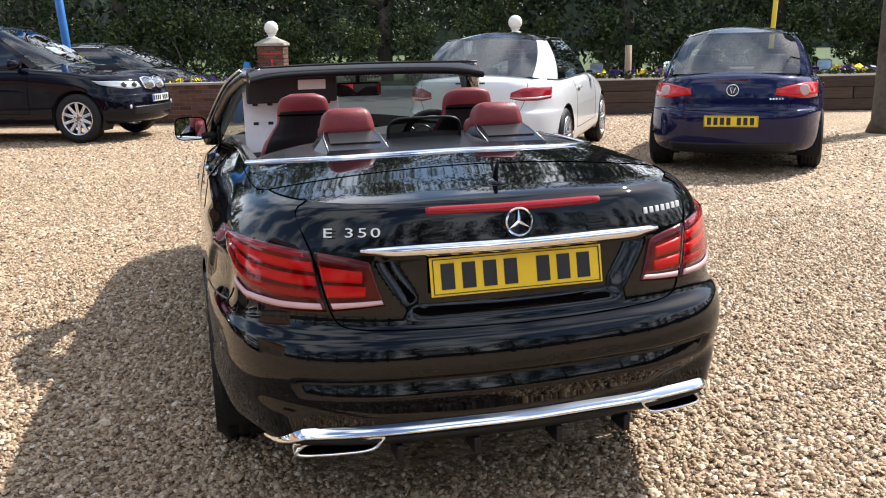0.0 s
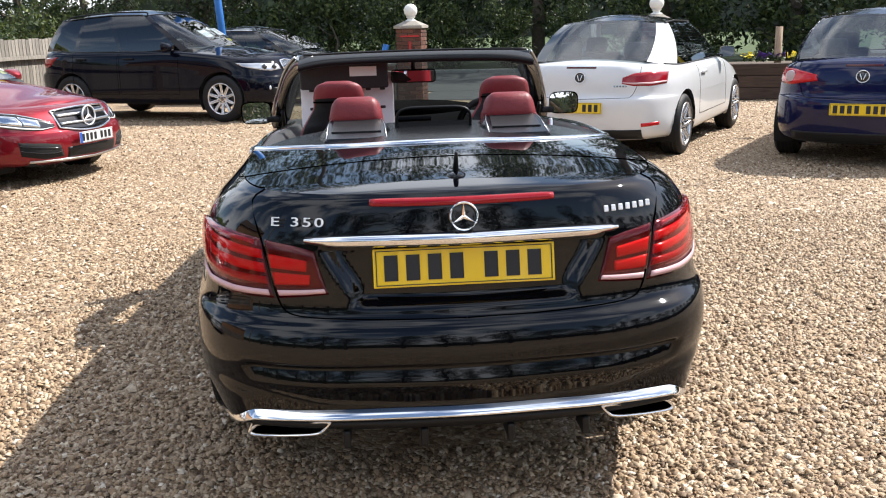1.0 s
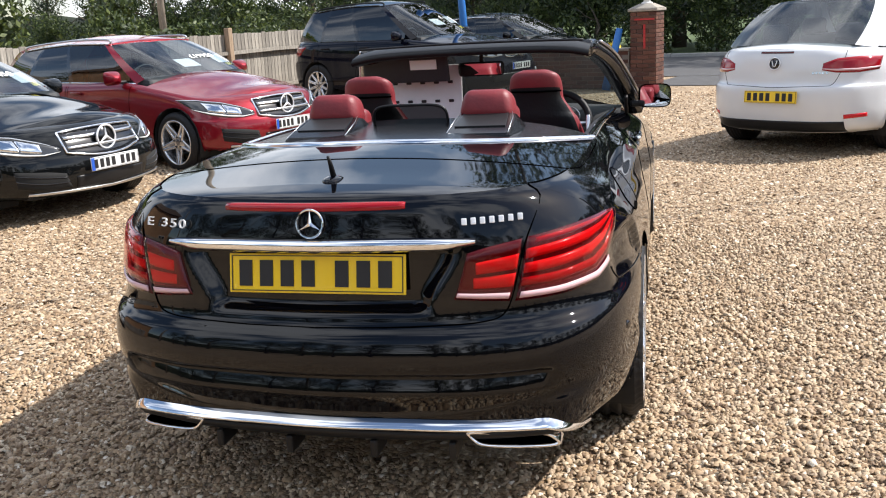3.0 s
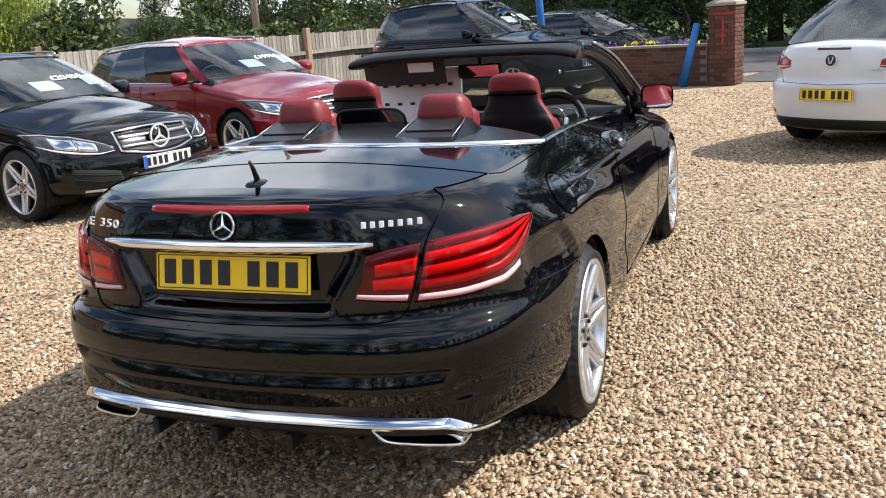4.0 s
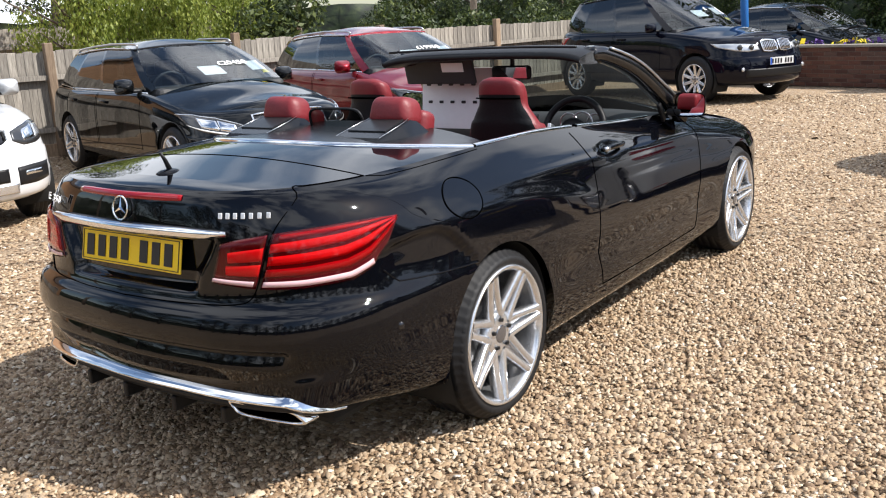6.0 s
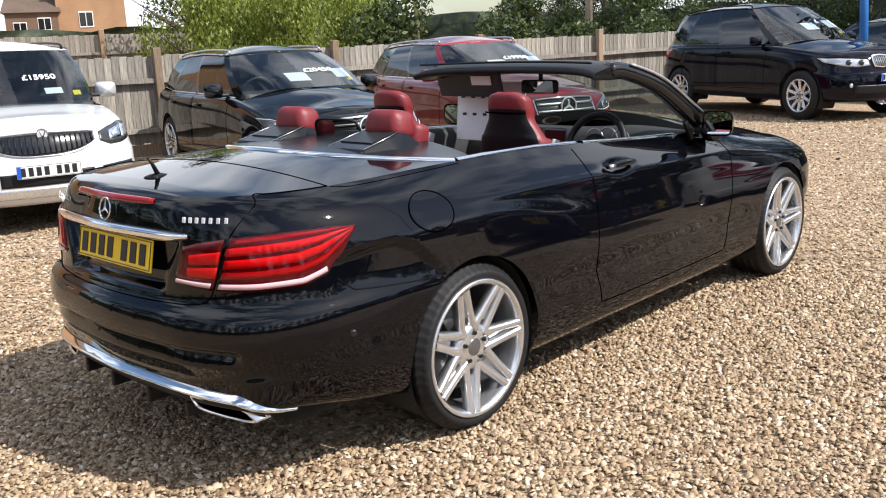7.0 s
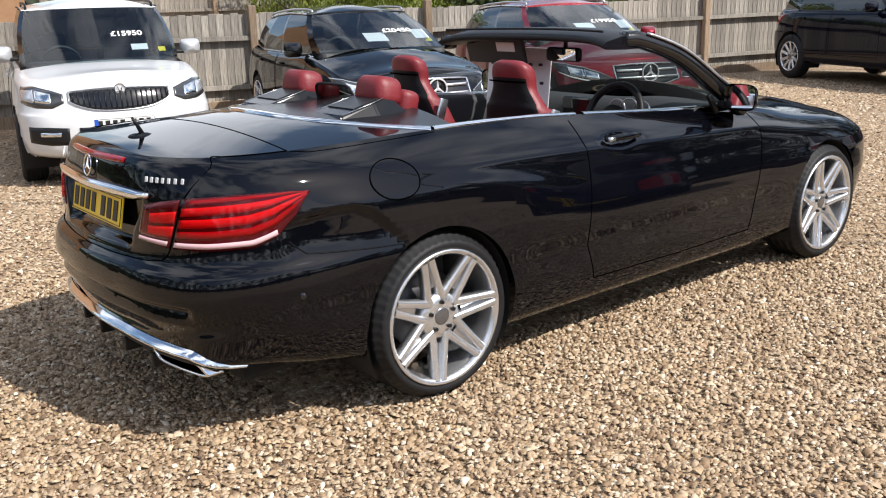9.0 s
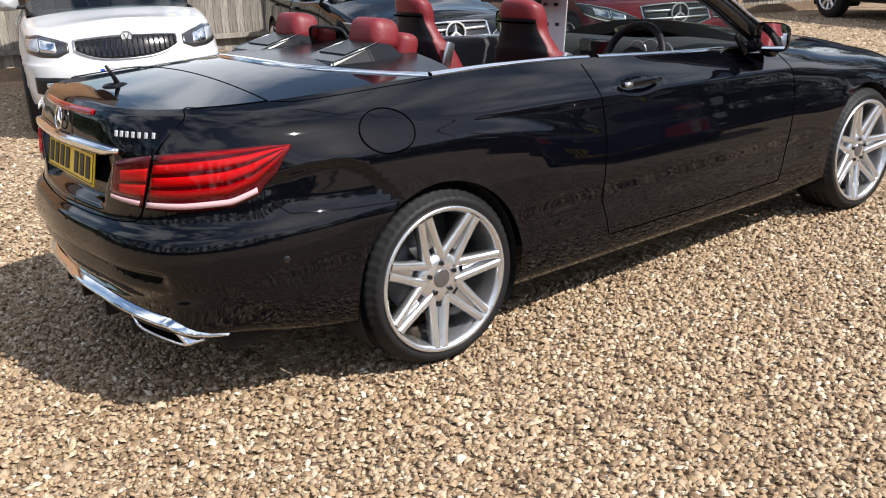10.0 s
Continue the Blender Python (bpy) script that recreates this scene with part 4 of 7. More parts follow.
    tube("aerial_mast", [(0, -0.755, 1.015), (0, -0.775, 1.06), (0, -0.79, 1.085)], [0.010, 0.007, 0.005], TRIM, aerial, sides=8)
    # lower chrome strip and two exhaust trims
    strip_z = lambda x: 0.352 - 0.004 * (abs(x) / 0.5) ** 2 - 0.046 * float(smoothstep(0.62, 0.735, abs(x)))
    band("diffuser", skin, -0.64, 0.64, lambda x: 0.268, lambda x: 0.325, -1, TRIM, car, 0.004, "black lower diffuser", 30, 4, 0.01)
    g = []
    for r_, out in ((0.0, -0.004), (0.0, 0.016), (0.12, 0.026), (0.3, 0.025), (0.55, 0.018), (0.8, 0.010), (1.0, 0.002)):
        row = []
        for x in np.linspace(-0.735, 0.735, 71):
            p = skin.at(skin.near((abs(x), strip_z(x) + 0.012), (0, 2), -1), 0.0)
            slim = 1 - 0.72 * float(smoothstep(0.65, 0.735, abs(x)))
            row.append((math.copysign(p[0], x), p[1] - out * (0.25 + 0.75 * slim) * (1 - 0.5 * float(smoothstep(0.6, 0.72, abs(x)))), strip_z(x) + (-0.013 + 0.028 * r_) * slim))
        g.append(row)
    sheet("bumper_strip", g, CHROME, car, "chrome lower bumper strip")
    for side in (-1, 1):
        g = []
        for depth, k in ((0.05, 1.0), (-0.006, 1.0), (-0.008, 0.93), (0.0, 0.90), (0.07, 0.88)):
            row = []
            for q in range(40):
                a = 2 * math.pi * q / 40
                cx, sz = math.copysign(abs(math.cos(a)) ** 0.32, math.cos(a)), math.copysign(abs(math.sin(a)) ** 0.42, math.sin(a))
                xx = 0.118 * cx * k - 0.020 * sz * k
                kz = 1 - (1 - k) * 3.2
                yy = skin.at(skin.near((0.532 + xx, 0.300), (0, 2), -1))[1] - 0.012 + depth
                row.append(((0.532 + xx) * side, yy, 0.297 - 0.012 * (xx / 0.13) + 0.023 * sz * kz))
            g.append(row)
        verts = [p for row in g[:4] for p in row]
        tip = mesh_part("exhaust_trim", verts, grid_faces(4, 40, True), CHROME, car, "polished flattened exhaust trim")
        inner = [p for row in g[3:] for p in row]
        mesh_part("exhaust_inside", inner, grid_faces(2, 40, True) + [tuple(range(40, 80))], GAP, tip)
    for xx in (-0.36, -0.13, 0.13, 0.36):
        block("diffuser_fin", (xx, -0.925 + 0.06 * abs(xx), 0.262), (0.022, 0.10, 0.055), 0.006, TRIM, car)
    # belt trim in chrome: round the back of the cabin and along both doors
    def ribbon(line, inward, width=0.017):
        """A flat bright strip along a line, slightly crowned."""
        line = np.array(line, float)
        d = np.gradient(line, axis=0)
        n = np.stack([-d[:, 1], d[:, 0], 0 * d[:, 0]], 1)
        n /= np.linalg.norm(n, axis=1, keepdims=True)
        n *= np.where((n * (np.array(inward) - line)).sum(1) > 0, 1, -1)[:, None]
        up = np.array([0, 0, 1.0])
        rows = [line - n * width - up * 0.006, line - n * width + up * 0.003, line - n * width * 0.5 + up * 0.006, line + n * width * 0.3 + up * 0.007, line + n * width + up * 0.005, line + n * width - up * 0.006]
        return sheet("chrome_belt", rows, CHROME, car, "chrome trim round the cabin", 0.0, flip=(n[0] @ np.cross(up, d[0])) > 0)
    back = []
    for t in np.linspace(-1, 1, 49):
        y = arc(t)
        x, _, z = edge_at(y)
        back.append((x * t * 0.985, y, z + lid_crown(y) * (1 - t * t) + 0.003))
    ribbon(back, (0, 1.5, 1))
    for side in (-1, 1):
        c0, c1, c2 = col(0.11), col(0.93), col(2.0)
        for a, b in ((c0, c1), (c1, c2)):
            ribbon([top[k] * (side * 0.985, 1, 1) + (0, 0, 0.003) for k in range(a, b + (0 if a == c0 else 1))], (0, 1.2, 1), 0.014)
        # inner side of doors and quarters
        inner = []
        for k in range(c0 - 6, c2 + 8):
            x, y, z = top[k]
            inner.append([(x * side * 0.985, y, z), (side * (x - 0.05), y, z - 0.005), (side * (x - 0.075), y, z - 0.04), (side * (x - 0.06), y, z - 0.30), (side * (x - 0.04), y, 0.34)])
        sheet("door_lining", inner, CABIN, car, "black door lining", flip=side < 0)
    # tonneau shelf behind the rear headrests
    shelf = []
    for s_ in np.linspace(0, 1, 12):
        row = []
        for t in np.linspace(-1, 1, 41):
            y = arc(t) + (0.24 - arc(t)) * s_
            x, _, z = edge_at(max(y, arc(t)))
            row.append((x * t * (0.985 - 0.04 * s_), y, z + (lid_crown(y) + 0.012 * s_) * (1 - t * t) ** 0.8 - 0.012 * s_ * t ** 4 + 0.003))
        shelf.append(row)
    sheet("tonneau_shelf", shelf, SHELF, car, "gloss black shelf behind the rear seats")
    block("cabin_floor", (0, 1.25, 0.32), (1.5, 2.2, 0.06), 0.02, CARPET, car)
    block("rear_bulkhead", (0, 0.20, 0.62), (1.36, 0.06, 0.62), 0.02, CARPET, car)
    # dash, cowl, windscreen and its frame
    rows = []
    for y, z, wd in ((2.12, 0.905, 0.70), (1.95, 0.93, 0.71), (1.78, 0.935, 0.71), (1.68, 0.90, 0.71), (1.64, 0.80, 0.70), (1.70, 0.55, 0.68)):
        rows.append([(wd * t, y - 0.02 * (1 - t * t), z + 0.02 * math.exp(-((wd * t - 0.37) / 0.2) ** 2) * (z > 0.85)) for t in np.linspace(-1, 1, 25)])
    sheet("dashboard", rows, CABIN, car, "black dashboard")
    rim_pts = [Vector((0.400 + 0.166 * math.cos(a), 1.485 + 0.166 * math.sin(a) * 0.35, 0.888 + 0.166 * math.sin(a) * 0.93)) for a in np.linspace(0, 2 * math.pi, 41)[:-1]]
    sw = tube("steering_wheel", rim_pts, 0.018, BLACK_LEATHER, car, "black leather steering wheel", closed=True, sides=8)
    bm = bmesh.new()
    bmesh.ops.create_uvsphere(bm, u_segments=20, v_segments=10, radius=1.0, matrix=Matrix.Translation((0.395, 1.495, 0.88)) @ Matrix.Diagonal((0.08, 0.035, 0.07, 1)))
    part("steering_boss", bm, BLACK_LEATHER, sw)
    for a in (0.0, math.pi, -math.pi / 2):
        e = Vector((0.400 + 0.155 * math.cos(a), 1.485 + 0.155 * math.sin(a) * 0.35, 0.888 + 0.155 * math.sin(a) * 0.93))
        tube("steering_spoke", [Vector((0.395, 1.50, 0.885)), e], 0.014, SATIN, sw, sides=6)
    for k, (xx, rr) in enumerate(((0.29, 0.05), (0.37, 0.058), (0.45, 0.05))):
        ring = [(xx + rr * math.cos(a), 1.645, 0.905 + rr * math.sin(a)) for a in np.linspace(0, 2 * math.pi, 25)[:-1]]
        tube("dial_ring", ring, 0.005, SATIN, car, closed=True, sides=5)
    block("dash_screen", (-0.0, 1.655, 0.89), (0.20, 0.03, 0.12), 0.012, GLOSS_TRIM, car)
    # windscreen: glass between the cowl and the header
    glass = []
    for q in np.linspace(0, 1, 9):
        row = []
        for t in np.linspace(-1, 1, 25):
            lowp = np.array([0.715 * t, 2.10 - 0.13 * t * t, 0.915 - 0.01 * t * t])
            highp = np.array([0.560 * t, 1.55 - 0.10 * t * t, 1.305 - 0.03 * t * t])
            row.append(lowp + (highp - lowp) * q + np.array([0, 0.03, 0.03]) * 4 * q * (1 - q) * 0.6)
        glass.append(row)
    ws = sheet("windscreen", glass, SCREEN_GLASS, car, "clear curved windscreen", 0.0, flip=True)
    ws.visible_shadow = False
    for side in (-1, 1):
        post = [np.array([0.775 * side, 2.02, 0.905]), np.array([0.728 * side, 1.86, 1.025]), np.array([0.652 * side, 1.65, 1.185]), np.array([0.578 * side, 1.45, 1.268]), np.array([0.548 * side, 1.36, 1.276])]
        line = spline(post, 6)
        n = len(line)
        g = []
        for q, p in enumerate(line):
            d = line[min(q + 1, n - 1)] - line[max(q - 1, 0)]
            d /= np.linalg.norm(d)
            out = np.cross(d, (0, 0, 1.0)) * -side
            out /= np.linalg.norm(out)
            up = np.cross(out, d)
            up = up if up[2] > 0 else -up
            g.append([p + out * a * 0.044 + up * b * 0.034 for a, b in ((1, -1), (1.15, 0), (0.9, 1), (-0.5, 1.1), (-1, 0.4), (-1, -1), (0, -1.2))])
        verts = [v for row in g for v in row]
        pillar = mesh_part("screen_pillar", verts, grid_faces(n, 7, True) + [tuple(range(7)), tuple(range((n - 1) * 7, n * 7))], GLOSS_TRIM, car, "black windscreen pillar")
        tube("pillar_trim", [p + np.array([side * 0.047, 0.0, 0.030]) for p in line[:-6]], 0.0075, SATIN, pillar, sides=6)
        block("quarter_post", (side * 0.735, 1.83, 0.945), (0.02, 0.03, 0.12), 0.006, TRIM, car, turn=pose(0, 0, 0, 38))
    # header with its wind spoiler
    g = []
    for q, (dy, dz) in enumerate(((0.14, -0.012), (0.12, 0.012), (0.05, 0.026), (-0.06, 0.022), (-0.16, 0.006), (-0.19, -0.010), (-0.17, -0.024), (-0.05, -0.030), (0.10, -0.030), (0.14, -0.012))):
        g.append([(0.590 * t, 1.455 + dy - 0.09 * t * t, 1.292 + dz * 1.15 - 0.006 * t * t - 0.022 * t ** 8) for t in np.linspace(-1, 1, 33)])
    head = sheet("screen_header", g, TRIM, car, "black windscreen header with a wind spoiler")
    tube("spoiler_edge", [(0.56 * t, 1.30 - 0.09 * t * t, 1.322 - 0.006 * t * t) for t in np.linspace(-1, 1, 25)], 0.006, TRIM, head, sides=6)
    for side in (-1, 1):
        cap = [p for p in [row[-1 if side > 0 else 0] for row in g][:-1]]
        mesh_part("header_end", cap, [tuple(range(len(cap)))], GLOSS_TRIM, head)
        # sun visors folded down, each with a small label
        if side > 0:
            continue
        vis = block("sun_visor", (side * 0.37, 1.40, 1.205), (0.46, 0.022, 0.15), 0.010, CABIN, car, "black sun visor with a printed label", turn=pose(0, 0, 0, 14))
        block("visor_label", (side * 0.27, 1.380, 1.222), (0.14, 0.004, 0.05), 0.0, STICKER, vis, turn=pose(0, 0, 0, 14))
    bm = bmesh.new()
    box(bm, (0, 1.55, 1.180), (0.245, 0.035, 0.074), 0.018)
    rv = part("rear_view_mirror", bm, TRIM, car, "rear-view mirror on a short arm")
    block("mirror_glass", (0, 1.5305, 1.180), (0.222, 0.003, 0.058), 0.0, MIRROR, rv, turn=pose(0, 0, 0, 7, 0, -6))
    tube("mirror_arm", [(0, 1.56, 1.20), (0, 1.565, 1.29)], 0.012, TRIM, rv)
    # seats
    def pad(name, centre, size, bend, material, parent, turn, label="", taper=0.0):
        """A padded cushion: a rounded block with a hollowed front."""
        bm = bmesh.new()
        box(bm, (0, 0, 0), size, min(size) * 0.34, None, 4)
        for v in bm.verts:
            v.co.y += bend * (1 - (2 * v.co.x / size[0]) ** 2)
            v.co.x *= 1 - taper * (v.co.z / size[2] + 0.5)
        ob = part(name, bm, material, parent, label)
        ob.matrix_local = Matrix.Translation(centre) @ turn
        return ob
    for side in (-1, 1):
        x = 0.385 * side
        lean = pose(0, 0, 0, -16)
        # one moulded back with its headrest: black shell behind, red leather in front and over the top
        prof = spline([(0.985, 0.48, 0.225, 0.080), (0.940, 0.66, 0.235, 0.085), (0.885, 0.84, 0.220, 0.080), (0.845, 0.970, 0.185, 0.068), (0.828, 1.035, 0.150, 0.056),
                       (0.818, 1.085, 0.120, 0.052), (0.812, 1.140, 0.116, 0.056), (0.807, 1.183, 0.102, 0.050), (0.805, 1.204, 0.060, 0.030)], 6)
        ring_n, pts = 40, []
        for yy, zz, ww, dd in prof:
            for q in range(ring_n):
                a = 2 * math.pi * q / ring_n
                cx, sy = math.copysign(abs(math.cos(a)) ** 0.62, math.cos(a)), math.copysign(abs(math.sin(a)) ** 0.7, math.sin(a))
                # side bolsters stand forward of the middle
                pts.append((x + ww * cx, yy + dd * sy + (0.035 * cx * cx * (sy > -0.2) if zz < 1.0 else 0.008 * cx * cx), zz - 0.25 * (dd * sy)))
        shell, front = [], []
        for f in grid_faces(len(prof), ring_n, True):
            q = (f[0] % ring_n + 0.5) / ring_n * 2 * math.pi
            (shell if math.sin(q) < -0.40 and pts[f[0]][2] < 1.128 else front).append(f)
        front.append(tuple(range((len(prof) - 1) * ring_n, len(prof) * ring_n)))
        for nm, fs, mat, lab in (("seat_shell", shell, BLACK_LEATHER, "black leather seat back"), ("seat_facing", front, RED_LEATHER, "red leather seat facing and headrest")):
            used = sorted({i for f in fs for i in f})
            at_ = {i: k for k, i in enumerate(used)}
            mesh_part(nm, [pts[i] for i in used], [tuple(at_[i] for i in f) for f in fs], mat, car, lab)
        tube("headrest_seam", [(x + 0.116 * t, 0.758 + 0.02 * t * t, 1.118) for t in np.linspace(-1, 1, 13)], 0.004, GAP, car, sides=5)
        pad("seat_cushion", (x, 1.18, 0.52), (0.50, 0.52, 0.17), 0.0, RED_LEATHER, car, pose(0, 0, 0, 6), "red leather seat cushion")
        bm = bmesh.new()
        box(bm, (x + 0.225, 0.84, 0.945), (0.016, 0.045, 0.11), 0.004, pose(0, 0, 0, -18))
        part("belt_guide", bm, SATIN, car)
        # rear seat, its headrest and the fairing behind it
        x = 0.30 * side
        pad("rear_seat_back", (x, 0.315, 0.72), (0.44, 0.16, 0.50), -0.03, RED_LEATHER, car, pose(0, 0, 0, -14), "red leather rear seat back")
        pad("rear_cushion", (x, 0.56, 0.54), (0.52, 0.46, 0.18), 0.0, RED_LEATHER, car, pose(0, 0, 0, 5), "red leather rear cushion")
        pad("rear_headrest", (x, 0.140, 1.125), (0.225, 0.12, 0.115), -0.02, RED_LEATHER, car, pose(0, 0, 0, -10), "red leather rear headrest", 0.22)
        pad("rear_headrest_pad", (x, 0.235, 1.060), (0.195, 0.09, 0.12), -0.02, RED_LEATHER, car, pose(0, 0, 0, -14), "red leather headrest pad")
        # low sloping fairing behind it: dark lacquer with a grey inset and bright edges
        bm = bmesh.new()
        low = [(-0.118, -0.130, 1.040), (0.118, -0.130, 1.040), (0.150, 0.03, 1.035), (0.142, 0.19, 1.03), (-0.142, 0.19, 1.03), (-0.150, 0.03, 1.035)]
        up = [(-0.112, -0.122, 1.054), (0.112, -0.122, 1.054), (0.108, 0.03, 1.090), (0.092, 0.12, 1.112), (-0.092, 0.12, 1.112), (-0.108, 0.03, 1.090)]
        vs = [bm.verts.new((x + p[0], p[1], p[2])) for p in low + up]
        for q in range(6):
            bm.faces.new([vs[i] for i in (q, (q + 1) % 6, 6 + (q + 1) % 6, 6 + q)])
        bm.faces.new([vs[i] for i in (6, 7, 8, 11)]), bm.faces.new([vs[i] for i in (11, 8, 9, 10)])
        bmesh.ops.bevel(bm, geom=list(bm.edges), offset=0.006, segments=2, affect="EDGES")
        fairing = part("headrest_fairing", bm, GREY_LACQUER, car, "dark grey lacquered headrest fairing", smooth=False)
        bm = bmesh.new()
        pad_ = [(-0.082, 0.100, 1.1075), (0.082, 0.100, 1.1075), (0.092, -0.055, 1.071), (-0.092, -0.055, 1.071)]
        n_ = Vector((0, -0.287, 0.958)) * 0.0035
        tops = [bm.verts.new(Vector((x + p[0], p[1], p[2])) + n_) for p in pad_]
        lows = [bm.verts.new(Vector((x + p[0], p[1], p[2])) - n_ * 3) for p in pad_]
        bm.faces.new(tops[::-1])
        for q in range(4):
            bm.faces.new((tops[q], tops[(q + 1) % 4], lows[(q + 1) % 4], lows[q]))
        part("inset_panel", bm, INSET, fairing, "grey inset panel", smooth=False)
        for e in (-1, 1):
            tube("bright_edge", [(x + e * 0.110, -0.115, 1.056), (x + e * 0.106, 0.03, 1.091), (x + e * 0.091, 0.118, 1.112)], 0.0014, SATIN, fairing, sides=6)
    # draught net between the rear headrests
    g = []
    frame_pts = []
    for a in np.linspace(0, 2 * math.pi, 49)[:-1]:
        cx, sz = math.copysign(abs(math.cos(a)) ** 0.35, math.cos(a)), math.copysign(abs(math.sin(a)) ** 0.45, math.sin(a))
        frame_pts.append((0.145 * cx + 0.01 * cx * (sz < 0), 0.10 + 0.02 * (1 - sz), 1.06 + 0.08 * sz))
    net = tube("draught_net_frame", frame_pts, 0.006, TRIM, car, "black framed draught net", closed=True)
    mesh_part("net", frame_pts, [tuple(range(48))], MESH, net, "fine black net")
    # white card behind the windscreen on the passenger side, with two rows of slots
    card = block("window_card", (-0.36, 1.56, 1.04), (0.50, 0.006, 0.34), 0.004, PAPER, None, turn=pose(0, 0, 0, -6))
    tagged(card, "white punched card standing behind the windscreen", "card")
    for r in range(2):
        for k in range(6):
            block("slot", (-0.55 + 0.076 * k, 1.555 - 0.012 + (0.004 if r else 0.012), 1.02 + 0.10 * r), (0.028, 0.010, 0.016), 0.004, INK, card)
    # centre console
    bm = bmesh.new()
    box(bm, (0, 1.25, 0.56), (0.20, 0.85, 0.22), 0.04)
    part("centre_console", bm, CABIN, car)
    return car


convertible()


# ---------------------------------------------------------------- parked cars
def facing(x, y, hx, hy, z=0.0):
    """The pose of a car whose rear axle stands at x, y and whose nose points along hx, hy."""
    return pose(x, y, z, 0, 0, math.degrees(math.atan2(-hx, hy)))


FACE = pose(0, 0, 0, 0, 0, 180)
WAGON = dict(yr=-1.15, yf=3.72, w=0.925, wb=2.874, R=0.325, rim=0.245, belt=0.955, tail=0.98, nose=0.79, cowl=2.35, cowl_z=0.985, roof=1.475, roof_w=0.60, roof_front=1.55, roof_rear=-0.48,
             rear_base=-0.92, doors=((0.98, 2.14), (0.02, 0.94)), rails=SATIN, spokes=5, twin=True, rake=0.085,
             sides=((0, 1.0, "glass"), (0, 0.92, "post"), (0, 0.08, "dark"), (0, 0.0, "post"), (0, -0.72, "dark")))


def estate(name, m, paint_, label, price):
    s = dict(WAGON, paint=paint_)
    car, skin, gh = parked_car(name, m, s, label)
    wagon_front(skin, car, 0.925, 3.72, 0.79, 3, 0.4, None)
    # slanted headlamps: a clear cover over a bright reflector and two round lenses
    for side in (1, -1):
        low = [skin.near(p, (0, 2), 1) for p in ((0.43, 0.585), (0.55, 0.565), (0.68, 0.575), (0.79, 0.605), (0.85, 0.66))]
        high = [skin.near(p, (0, 2), 1) for p in ((0.425, 0.615), (0.55, 0.685), (0.68, 0.738), (0.79, 0.768), (0.86, 0.775))]
        lampb = skin.patch("headlamp", low, high, LAMP_SMOKE, car, 0.006, "clear headlamp", 24, 6, side)
        between = lambda t, a, b: [low[a] + (high[a] - low[a]) * t, (low[a] + (high[a] - low[a]) * t + low[b] + (high[b] - low[b]) * t) / 2, low[b] + (high[b] - low[b]) * t]
        for a, b, t0, t1 in ((1, 2, 0.22, 0.84), (2, 3, 0.20, 0.80)):
            skin.patch("lamp_cell", between(t0, a, b), between(t1, a, b), REFLECTOR, lampb, 0.010, "", 10, 5, side, 0.003, 0.5)
        full = lambda t: [p + (q - p) * t for p, q in zip(low, high)]
        skin.patch("lamp_strip", full(0.06), full(0.14), STICKER, lampb, 0.010, "", 24, 2, side, 0.002, 0.8)
        skin.patch("lamp_strip", full(0.87), full(0.95), LAMP_CHROME, lampb, 0.010, "", 24, 2, side, 0.002, 0.8)
        low2 = [skin.near(p, (0, 2), 1) for p in ((0.40, 0.300), (0.58, 0.288), (0.76, 0.335))]
        high2 = [skin.near(p, (0, 2), 1) for p in ((0.44, 0.415), (0.58, 0.445), (0.77, 0.468))]
        skin.patch("side_intake", low2, high2, WELL, car, 0.002, "", 14, 4, side, 0.003)
        for t in (0.35, 0.68):
            rail = [p + (q - p) * t for p, q in zip(low2, high2)]
            rail2 = [p + (q - p) * (t + 0.08) for p, q in zip(low2, high2)]
            skin.patch("intake_slat", rail, rail2, GLOSS_TRIM, car, 0.007, "", 14, 2, side, 0.003)
    band("lower_intake", skin, -0.36, 0.36, lambda x: 0.28, lambda x: 0.38, 1, TRIM, car, 0.004)
    band("lower_lip", skin, -0.70, 0.70, lambda x: 0.245 + 0.03 * abs(x), lambda x: 0.262 + 0.03 * abs(x), 1, SATIN, car, 0.012, cols=40)
    p = skin.at(skin.near((0.0, 0.455), (0, 2), 1), 0.03)
    plate(car, p, 0.52, 0.111, WHITE_PLATE, FACE, MARKS, True)
    windscreen_price(car, gh, price, -0.22, 0.42, 0.18)
    return car


